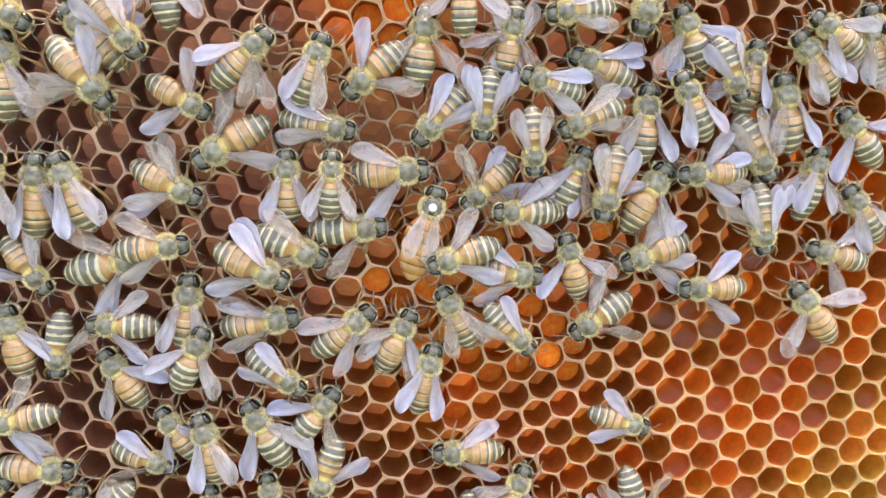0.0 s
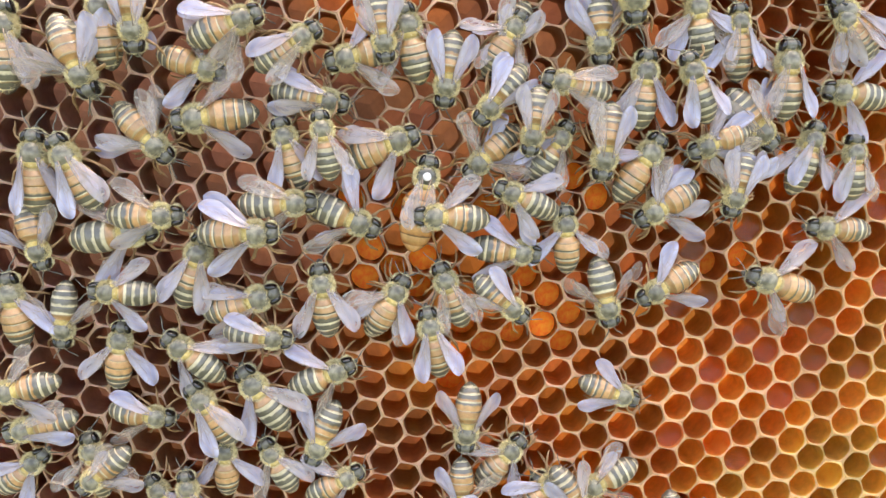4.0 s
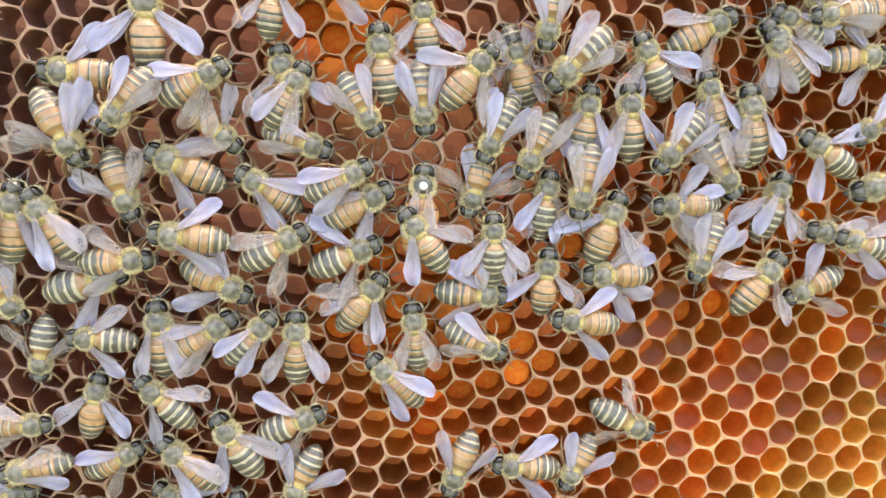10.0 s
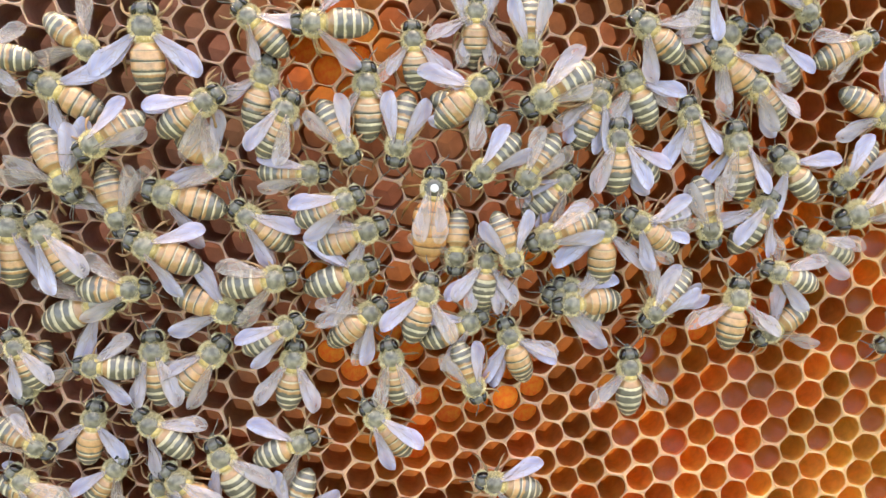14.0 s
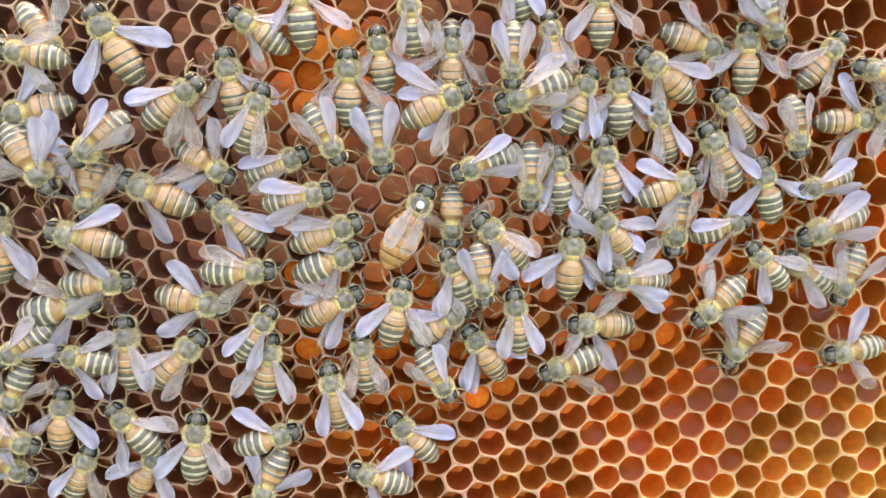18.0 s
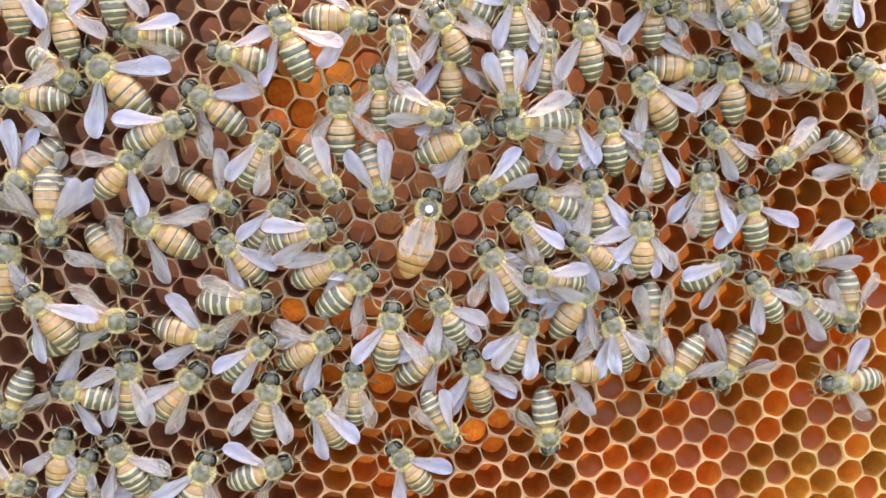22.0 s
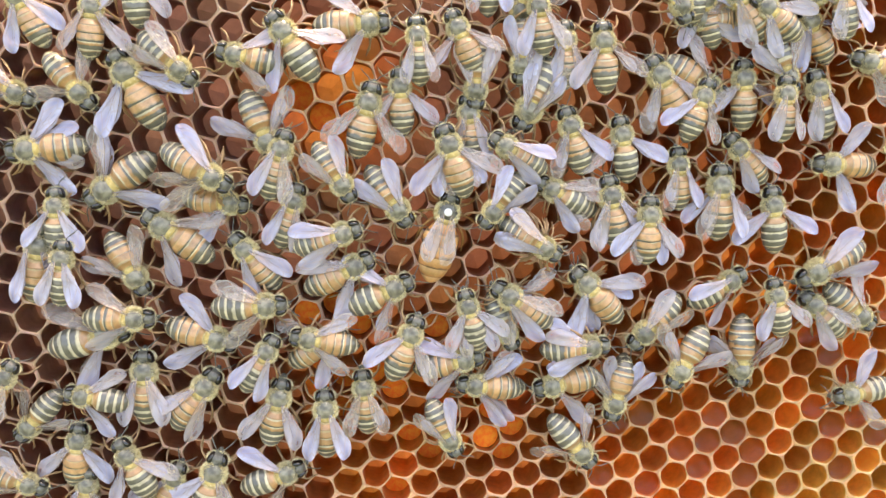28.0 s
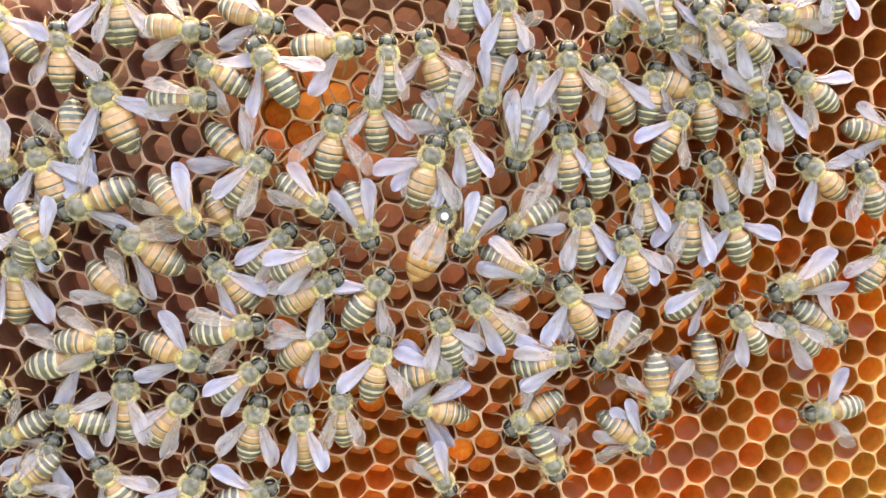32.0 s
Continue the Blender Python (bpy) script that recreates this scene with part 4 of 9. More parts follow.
    walk(b[8], [(0, at(-85.0, 41.3, 0.0, 120)), (1.5, at(-85.0, 41.6, 0.0, 102)), (3, at(-86.8, 40.8, 0.0, 105)), (6, at(-87.2, 39.8, 0.0, 70)), (7.5, at(-86.9, 40.0, 0.0, 76)), (9, at(-87.5, 41.1, 0.0, 63)), (11, at(-86.9, 41.1, 0.0, 63)), (13, at(-86.3, 41.1, 0.0, 73)), (15, at(-87.1, 40.1, 0.0, 72)), (18, at(-88.1, 41.4, 0.0, 67)), (20, at(-86.7, 41.2, 0.0, 63)), (22, at(-86.4, 41.5, 0.0, 58)), (23.5, at(-86.1, 41.3, 0.0, 62)), (25, at(-87.0, 41.1, 0.0, 56)), (28, at(-86.7, 41.2, 0.0, 54)), (30, at(-87.7, 41.0, 0.0, 63)), (32, at(-87.9, 41.5, 0.0, 59))])
    walk(b[9], [(0, at(-94.2, 34.9, 0.0, -118)), (1.5, at(-94.7, 34.9, 0.0, -104)), (3, at(-97.1, 37.6, 0.0, -140)), (6, at(-96.2, 35.6, 0.0, -128)), (7.5, at(-94.6, 35.4, 0.0, -138)), (9, at(-95.8, 36.6, 0.0, -169)), (11, at(-97.3, 37.7, 0.0, -156)), (13, at(-97.1, 38.3, 0.0, -165)), (15, at(-96.8, 40.1, 0.0, -165)), (18, at(-98.6, 41.2, 0.0, -191)), (20, at(-95.3, 36.5, 0.0, -150)), (22, at(-94.2, 37.0, 0.0, -144)), (23.5, at(-94.5, 36.9, 0.0, -146)), (25, at(-94.7, 35.3, 0.0, -146)), (28, at(-94.2, 35.2, 0.0, -149)), (30, at(-92.5, 34.3, 0.0, -131)), (32, at(-92.6, 34.1, 0.0, -132))])
    walk(b[10], [(0, at(-75.7, 35.1, 0.0, 2)), (1.5, at(-75.5, 34.8, 0.0, 12)), (3, at(-74.5, 35.3, 0.0, 16)), (6, at(-75.3, 34.6, 0.0, 18)), (7.5, at(-73.7, 36.1, 0.0, 50)), (9, at(-74.2, 37.4, 0.0, 58)), (11, at(-74.2, 37.0, 0.0, 54)), (13, at(-74.2, 36.1, 0.0, 56)), (15, at(-74.3, 36.3, 0.0, 46)), (18, at(-75.1, 37.0, 0.0, 47)), (20, at(-74.0, 37.5, 0.0, 47)), (22, at(-73.7, 37.5, 0.0, 42)), (23.5, at(-73.5, 37.0, 0.0, 43)), (25, at(-74.5, 37.0, 0.0, 45)), (28, at(-73.8, 37.1, 0.0, 40)), (30, at(-74.4, 36.3, 0.0, 40)), (32, at(-74.1, 36.3, 0.0, 43))])
    walk(b[11], [(0, at(-68.6, 35.4, 3.6, -4)), (1.5, at(-69.1, 34.5, 3.6, 5)), (3, at(-68.9, 35.5, 3.6, 9)), (6, at(-68.5, 37.5, 3.6, 7)), (7.5, at(-73.2, 35.7, -0.9, 50)), (9, at(-73.7, 37.0, -0.9, 58)), (11, at(-73.8, 36.7, -0.9, 54)), (13, at(-73.7, 35.8, -0.9, 56)), (15, at(-73.8, 35.9, -0.9, 46)), (18, at(-74.6, 36.6, -0.9, 47)), (20, at(-73.6, 37.1, -0.9, 47)), (22, at(-73.3, 37.0, -0.9, 42)), (23.5, at(-73.1, 36.6, -0.9, 43)), (25, at(-74.0, 36.5, -0.9, 45)), (28, at(-73.5, 36.7, -0.9, 40)), (30, at(-74.0, 35.8, -0.9, 40)), (32, at(-73.7, 35.8, -0.9, 43))])
    walk(b[12], [(0, at(-71.0, 53.4, 1.9, -22)), (1.5, at(-70.8, 53.0, 1.9, -28)), (3, at(-74.5, 50.9, 1.9, -63)), (6, at(-70.7, 52.7, 1.9, -37)), (7.5, at(-71.2, 52.6, 1.9, -41)), (11, at(-69.1, 52.5, 1.9, -27)), (13, at(-69.6, 52.4, 1.9, -23)), (15, at(-70.0, 53.8, 1.9, -35)), (18, at(-71.1, 54.5, 1.9, -20)), (20, at(-69.7, 55.6, 1.9, -41)), (22, at(-69.0, 54.9, 1.9, -28)), (23.5, at(-69.4, 54.1, 1.9, -33)), (25, at(-69.5, 54.5, 1.9, -34)), (28, at(-69.3, 53.9, 1.9, -16)), (30, at(-70.4, 53.6, 1.9, -27)), (32, at(-70.0, 54.5, 1.9, -36))])
    walk(b[13], [(0, at(-62.0, 52.3, 0.0, 130)), (1.5, at(-62.2, 50.8, 0.0, 129)), (3, at(-62.4, 50.0, 0.0, 118)), (6, at(-64.8, 49.6, 0.0, 82)), (7.5, at(-65.3, 49.2, 0.0, 103)), (9, at(-68.7, 52.6, 0.0, 40)), (11, at(-71.2, 55.6, 0.0, -2)), (13, at(-72.3, 56.2, 0.0, 0)), (15, at(-73.3, 59.6, 0.0, -32)), (18, at(-74.9, 59.9, 0.0, 12)), (20, at(-74.2, 56.4, 0.0, 17)), (22, at(-77.1, 62.4, 0.0, 52)), (23.5, at(-77.1, 62.9, 0.0, 99)), (25, at(-73.8, 63.9, 0.0, 121)), (26.5, at(-72.9, 61.3, 0.0, 163)), (28, at(-72.0, 58.8, 0.0, 205)), (30, at(-74.4, 58.8, 0.0, 193)), (32, at(-72.3, 57.7, 0.0, 227))])
    walk(b[14], [(0, at(-69.7, 44.0, 0.0, -101)), (1.5, at(-69.6, 43.7, 0.0, -100)), (3, at(-70.2, 43.5, 0.0, -105)), (6, at(-68.8, 42.3, 0.0, -94)), (7.5, at(-69.3, 43.4, 0.0, -95)), (9, at(-67.7, 45.5, 0.0, -126)), (11, at(-68.6, 43.9, 0.0, -92)), (13, at(-68.0, 44.3, 0.0, -92)), (15, at(-67.1, 44.8, 0.0, -88)), (18, at(-67.1, 46.4, 0.0, -66)), (20, at(-67.9, 45.7, 0.0, -47)), (22, at(-67.5, 43.6, 0.0, -38)), (23.5, at(-68.1, 43.4, 0.0, -34)), (25, at(-67.4, 44.7, 0.0, -43)), (28, at(-67.4, 45.2, 0.0, -16)), (30, at(-68.7, 43.7, 0.0, -9)), (32, at(-66.5, 42.1, 0.0, -44))])
    walk(b[15], [(0, at(-58.6, 36.6, 0.0, -87)), (1.5, at(-59.2, 35.5, 0.0, -68)), (3, at(-59.0, 36.0, 0.0, -69)), (6, at(-59.2, 34.0, 0.0, -65)), (7.5, at(-58.6, 33.9, 0.0, -58)), (9, at(-58.3, 34.4, 0.0, -59)), (11, at(-59.0, 34.7, 0.0, -65)), (13, at(-58.0, 34.4, 0.0, -68)), (15, at(-58.6, 34.1, 0.0, -71)), (18, at(-58.7, 34.9, 0.0, -68)), (20, at(-58.1, 35.6, 0.0, -68)), (22, at(-58.0, 35.8, 0.0, -61)), (23.5, at(-58.4, 35.4, 0.0, -63)), (25, at(-58.6, 35.4, 0.0, -65)), (28, at(-58.4, 35.1, 0.0, -62)), (30, at(-58.5, 34.2, 0.0, -64)), (32, at(-59.5, 34.7, 0.0, -59))])
    walk(b[16], [(0, at(-53.8, 57.0, 0.0, -8)), (1.5, at(-54.1, 56.4, 0.0, 1)), (3, at(-54.9, 51.3, 0.0, 16)), (6, at(-54.2, 56.6, 0.0, -2)), (7.5, at(-53.8, 57.0, 0.0, -5)), (9, at(-54.9, 58.0, 0.0, 6)), (11, at(-54.8, 57.3, 0.0, 5)), (13, at(-55.2, 56.6, 0.0, -1)), (15, at(-56.2, 57.4, 0.0, 3)), (18, at(-55.7, 60.1, 0.0, 0)), (20, at(-55.8, 60.4, 0.0, 2)), (22, at(-55.9, 60.5, 0.0, 2)), (23.5, at(-56.4, 60.4, 0.0, 2)), (25, at(-56.4, 60.3, 0.0, 2)), (28, at(-55.0, 61.8, 0.0, -12)), (30, at(-56.8, 61.5, 0.0, -3)), (32, at(-56.6, 61.1, 0.0, -10))])
    walk(b[17], [(0, at(-51.4, 45.1, 0.0, 137)), (1.5, at(-53.9, 45.4, 0.0, 120)), (3, at(-48.5, 47.4, 0.0, 169)), (6, at(-49.6, 45.6, 0.0, 173)), (7.5, at(-49.5, 48.9, 0.0, 160)), (9, at(-48.4, 50.3, 0.0, 187)), (11, at(-48.6, 51.4, 0.0, 180)), (13, at(-50.1, 51.2, 0.0, 168)), (15, at(-50.6, 50.3, 0.0, 168)), (18, at(-50.4, 50.2, 0.0, 190)), (20, at(-49.3, 49.9, 0.0, 193)), (22, at(-49.8, 50.1, 0.0, 198)), (23.5, at(-49.7, 50.0, 0.0, 199)), (25, at(-49.7, 49.0, 0.0, 209)), (28, at(-50.4, 47.7, 0.0, 217)), (30, at(-53.0, 48.0, 0.0, 206)), (32, at(-51.3, 47.3, 0.0, 202))])
    walk(b[18], [(0, at(-39.6, 57.4, 0.0, -11)), (1.5, at(-38.3, 56.1, 0.0, -22)), (3, at(-39.9, 54.0, 0.0, -20)), (6, at(-35.7, 51.4, 0.0, -60)), (7.5, at(-34.9, 53.5, 0.0, -51)), (9, at(-32.3, 56.5, 0.0, 14)), (11, at(-34.1, 58.3, 0.0, 14)), (13, at(-37.7, 68.6, 0.0, 0)), (15, at(-38.2, 68.0, 0.0, 0)), (18, at(-38.3, 64.6, 0.0, 1)), (20, at(-36.9, 75.4, 0.0, 17)), (22, at(-38.1, 75.0, 1.4, 32)), (23.5, at(-38.1, 74.6, 1.4, 31)), (25, at(-39.2, 73.9, 1.4, 31)), (28, at(-39.3, 74.9, 1.4, 27)), (30, at(-40.5, 74.5, 1.4, 28)), (32, at(-40.4, 74.8, 1.4, 21))])
    walk(b[19], [(0, at(-43.9, 46.5, 1.9, 173)), (1.5, at(-46.3, 42.6, 1.9, 155)), (3, at(-40.2, 43.2, 1.9, 138)), (6, at(-43.2, 42.1, 1.9, 146)), (7.5, at(-42.8, 45.4, 1.9, 150)), (9, at(-37.4, 45.7, 1.9, 181)), (11, at(-36.6, 45.6, 1.9, 125)), (13, at(-36.1, 45.0, 1.9, 131)), (15, at(-35.1, 47.1, 1.9, 136)), (18, at(-33.2, 46.9, 1.9, 112)), (20, at(-30.8, 49.4, 1.9, 124)), (22, at(-29.4, 50.3, 1.9, 125)), (23.5, at(-32.0, 47.4, 1.9, 132)), (25, at(-30.8, 48.8, 1.9, 126)), (28, at(-32.0, 47.7, 1.9, 144)), (30, at(-32.6, 45.5, 1.9, 141)), (32, at(-32.3, 46.2, 1.9, 154))])
    walk(b[20], [(0, at(-25.0, 53.2, 0.0, 67)), (1.5, at(-25.1, 52.6, 0.0, 130)), (3, at(-23.3, 54.3, 0.0, 168)), (6, at(-25.7, 49.5, 0.0, 209)), (7.5, at(-25.4, 47.0, 0.0, 247)), (8.2, at(-24.1, 47.5, 0.0, 285)), (9, at(-22.7, 48.1, 0.0, 324)), (11, at(-20.6, 48.9, 0.0, 359)), (13, at(-19.1, 52.3, 0.0, 345)), (15, at(-17.5, 56.7, 0.0, 334)), (18, at(-16.0, 58.7, 0.0, 339)), (20, at(-17.4, 58.7, 0.0, 355)), (22, at(-16.9, 59.1, 0.0, 360)), (23.5, at(-17.9, 57.3, 0.0, 396)), (25, at(-19.0, 58.6, 0.0, 374)), (28, at(-19.5, 59.3, 0.0, 380)), (30, at(-17.3, 59.4, 0.0, 366)), (32, at(-16.2, 59.6, 0.0, 371))])
    walk(b[21], [(0, at(-33.5, 50.5, 1.9, 71)), (1.5, at(-33.5, 48.4, 1.9, 62)), (3, at(-30.3, 53.6, 1.9, 31)), (4.8, at(-30.3, 71.3, 1.9, 31)), (28, at(-26.2, 78.9, -0.9, 11)), (30, at(-26.7, 80.2, -0.9, 14)), (32, at(-27.8, 82.3, -0.9, 5))])
    walk(b[22], [(0, at(-27.2, 44.7, 1.9, 113)), (1.5, at(-28.3, 43.8, 1.9, 120)), (3, at(-26.9, 44.4, 1.9, 67)), (6, at(-33.5, 46.0, 1.9, 114)), (7.5, at(-33.5, 43.9, 1.9, 131)), (9, at(-31.2, 43.4, 1.9, 170)), (11, at(-29.5, 43.1, 1.9, 136)), (13, at(-27.3, 45.8, 1.9, 144)), (15, at(-29.5, 44.5, 1.9, 146)), (18, at(-24.6, 44.5, 1.9, 182)), (18.8, at(-22.2, 45.1, -0.9, 113)), (19.5, at(-19.9, 45.8, -0.9, 43)), (20, at(-20.4, 46.7, -0.9, 55)), (22, at(-18.7, 46.4, -0.9, 70)), (23.5, at(-20.2, 46.9, -0.9, 80)), (25, at(-19.7, 47.1, -0.9, 69)), (28, at(-20.2, 49.0, -0.9, 63)), (30, at(-21.8, 48.4, -0.9, 116)), (32, at(-22.1, 48.0, -0.9, 123))])
    walk(b[23], [(0, at(-17.2, 44.6, 0.0, -5)), (1.5, at(-17.0, 45.1, 0.0, -3)), (3, at(-16.1, 45.1, 0.0, -4)), (6, at(-17.4, 45.1, 0.0, -2)), (7.5, at(-16.1, 45.9, 0.0, -5)), (9, at(-14.1, 47.6, 0.0, -2)), (11, at(-14.2, 48.4, 0.0, 6)), (13, at(-14.1, 48.0, 0.0, 2)), (15, at(-13.8, 47.5, 0.0, 2)), (18, at(-10.9, 46.5, 0.0, 12)), (20, at(-12.1, 46.0, 0.0, 14)), (22, at(-11.8, 46.8, 0.0, 11)), (23.5, at(-12.3, 46.3, 0.0, 9)), (25, at(-11.7, 46.8, 0.0, 17)), (28, at(-11.9, 47.3, 0.0, 13)), (30, at(-12.8, 46.6, 0.0, 13)), (32, at(-12.4, 46.5, 0.0, 10))])
    walk(b[24], [(0, at(-10.7, 47.3, 3.6, 25)), (1.5, at(-9.8, 46.4, 3.6, 25)), (3, at(-9.1, 46.4, 3.6, 21)), (6, at(-8.2, 41.9, 3.6, 42)), (6.8, at(-7.7, 43.7, 3.6, 80)), (7.5, at(-7.3, 45.5, 3.6, 118)), (9, at(-6.3, 43.6, 3.6, 144)), (11, at(-8.3, 44.4, 3.6, 143)), (13, at(-7.3, 46.0, 3.6, 150)), (13.5, at(-9.5, 46.5, -0.9, 101)), (14, at(-11.7, 47.0, -0.9, 51)), (14.5, at(-13.8, 47.4, -0.9, 2)), (15, at(-13.7, 47.3, -0.9, 2)), (18, at(-10.8, 46.4, -0.9, 12)), (20, at(-12.1, 45.9, -0.9, 14)), (22, at(-11.8, 46.6, -0.9, 11)), (23.5, at(-12.3, 46.2, -0.9, 9)), (25, at(-11.7, 46.7, -0.9, 17)), (28, at(-11.9, 47.2, -0.9, 13)), (30, at(-12.7, 46.5, -0.9, 13)), (32, at(-12.3, 46.3, -0.9, 10))])
    walk(b[25], [(0, at(-9.9, 58.1, 0.0, 24)), (1.5, at(-9.7, 57.1, 0.0, 25)), (3, at(-7.3, 55.4, 0.0, 9)), (6, at(-8.9, 57.2, 0.0, 19)), (7.5, at(-10.1, 57.9, 0.0, 19)), (9, at(-10.5, 57.4, 0.0, 26)), (11, at(-10.9, 57.3, 0.0, 26)), (13, at(-11.1, 57.5, 0.0, 29)), (15, at(-10.5, 58.0, 0.0, 21)), (18, at(-9.1, 58.6, 0.0, 6)), (20, at(-9.4, 57.6, 0.0, 13)), (22, at(-9.3, 58.0, 0.0, 12)), (23.5, at(-9.9, 58.1, 0.0, 15)), (25, at(-10.3, 57.6, 0.0, 18)), (28, at(-10.6, 58.1, 0.0, 13)), (30, at(-10.6, 58.1, 0.0, 19)), (32, at(-10.6, 58.4, 0.0, 11))])
    walk(b[26], [(0, at(-17.8, 63.9, 1.9, 166)), (1.5, at(-18.2, 62.6, 1.9, 188)), (6, at(-20.1, 60.1, 1.9, 179)), (7.5, at(-20.6, 60.3, 1.9, 164)), (9, at(-23.7, 57.0, 1.9, 134)), (11, at(-24.1, 57.4, 1.9, 133)), (13, at(-25.9, 58.0, 1.9, 114)), (15, at(-25.0, 57.2, 1.9, 131)), (18, at(-25.3, 59.0, 1.9, 113)), (20, at(-25.8, 59.0, 1.9, 117)), (22, at(-24.3, 60.2, 1.9, 97)), (22.8, at(-26.2, 63.8, -0.9, 142)), (23.5, at(-28.2, 67.3, -0.9, 187)), (25, at(-26.6, 66.7, -0.9, 176)), (28, at(-26.4, 65.6, -0.9, 155)), (30, at(-23.1, 66.9, -0.9, 156)), (32, at(-24.0, 62.5, -0.9, 169))])
    walk(b[27], [(0, at(0.7, 52.6, 0.0, -9)), (1.5, at(-1.3, 53.2, 0.0, -7)), (3, at(-0.3, 53.9, 0.0, 3)), (6, at(-1.2, 52.0, 0.0, 6)), (7.5, at(0.8, 54.5, 0.0, 12)), (9, at(-0.4, 51.5, 0.0, 19)), (11, at(-0.0, 51.2, 0.0, 12)), (13, at(-0.7, 52.3, 0.0, 19)), (15, at(-1.4, 52.1, 0.0, 13)), (18, at(-1.3, 53.5, 0.0, 19)), (20, at(-2.0, 53.7, 0.0, 16)), (22, at(-2.1, 54.5, 0.0, 14)), (23.5, at(-1.8, 52.1, 0.0, 8)), (25, at(-2.2, 52.6, 0.0, 16)), (28, at(-0.4, 53.3, 0.0, 7)), (30, at(-0.8, 52.9, 0.0, 18)), (32, at(-1.7, 51.6, 0.0, 15))])
    walk(b[28], [(0, at(10.0, 54.0, 1.9, 37)), (1.5, at(7.6, 55.6, 1.9, 40)), (4.8, at(7.6, 82.0, 1.9, 40)), (32, at(7.6, 82.0, 1.9, 40))])
    walk(b[29], [(0, at(6.7, 46.2, 0.0, 10)), (1.5, at(6.8, 46.3, 0.0, 5)), (3, at(7.3, 46.3, 0.0, 8)), (6, at(8.9, 47.9, 0.0, -22)), (7.5, at(7.3, 48.0, 0.0, -24)), (9, at(6.9, 47.6, 0.0, 4)), (11, at(6.4, 47.9, 0.0, 9)), (13, at(6.5, 46.9, 0.0, 7)), (15, at(7.4, 47.4, 0.0, 14)), (18, at(9.0, 49.4, 0.0, 31)), (20, at(7.7, 48.6, 0.0, 18)), (22, at(7.7, 48.1, 0.0, 6)), (23.5, at(6.4, 47.8, 0.0, 11)), (25, at(7.8, 49.1, 0.0, 2)), (28, at(7.1, 49.5, 0.0, 3)), (30, at(6.6, 49.0, 0.0, 5)), (32, at(6.7, 48.3, 0.0, 3))])
    walk(b[30], [(0, at(19.7, 41.8, 0.0, 38)), (1.5, at(19.9, 44.0, 0.0, 96)), (3, at(19.1, 44.0, 0.0, 84)), (6, at(21.2, 42.2, 0.0, 80)), (7.5, at(20.6, 43.7, 0.0, 90)), (9, at(21.7, 43.1, 0.0, 74)), (11, at(17.6, 41.9, 0.0, 45)), (13, at(16.4, 44.3, 0.0, 46)), (15, at(17.3, 44.1, 0.0, 35)), (18, at(18.2, 43.6, 0.0, 18)), (20, at(18.5, 43.7, 0.0, 17)), (22, at(16.6, 44.5, 0.0, 17)), (23.5, at(16.5, 45.5, 0.0, 14)), (25, at(15.5, 45.3, 0.0, 9)), (28, at(17.3, 46.5, 0.0, 10)), (30, at(16.0, 46.9, 0.0, 3)), (32, at(15.4, 46.9, 0.0, 22))])
    walk(b[31], [(0, at(17.1, 77.0, 0.0, 42)), (9, at(23.8, 74.3, 0.0, 40)), (11, at(10.6, 58.4, 0.0, 35)), (13, at(9.7, 57.3, 0.0, 39)), (15, at(12.0, 55.8, 0.0, 37)), (18, at(11.2, 56.5, 0.0, 40)), (20, at(12.1, 54.7, 0.0, 38)), (22, at(10.6, 56.9, 0.0, 44)), (23.5, at(10.6, 56.7, 0.0, 48)), (25, at(10.0, 57.1, 0.0, 48)), (28, at(11.2, 56.8, 0.0, 43)), (30, at(9.3, 57.2, 0.0, 57)), (32, at(11.8, 56.7, 0.0, 35))])
    walk(b[32], [(0, at(-36.4, 40.7, 3.6, -177)), (1.5, at(-36.5, 40.2, 3.6, -169)), (3, at(-35.4, 39.7, 3.6, -189)), (6, at(-35.1, 36.7, 3.6, -186)), (7.5, at(-32.9, 36.0, 3.6, -188)), (8, at(-34.3, 33.2, 1.0, -244)), (8.5, at(-35.6, 30.5, 1.0, -301)), (9, at(-37.0, 27.7, 1.0, -357)), (11, at(-36.8, 26.4, 1.0, -360)), (13, at(-36.6, 27.1, 1.0, -365)), (15, at(-36.6, 26.6, 1.0, -360)), (18, at(-36.4, 27.0, 1.0, -333)), (20, at(-36.1, 27.3, 1.0, -329)), (22, at(-37.3, 26.4, 1.0, -331)), (23.5, at(-36.8, 26.3, 1.0, -332)), (25, at(-36.7, 26.8, 1.0, -341)), (28, at(-35.9, 26.9, 1.0, -344)), (30, at(-36.3, 26.5, 1.0, -329)), (32, at(-35.8, 26.5, 1.0, -337))])
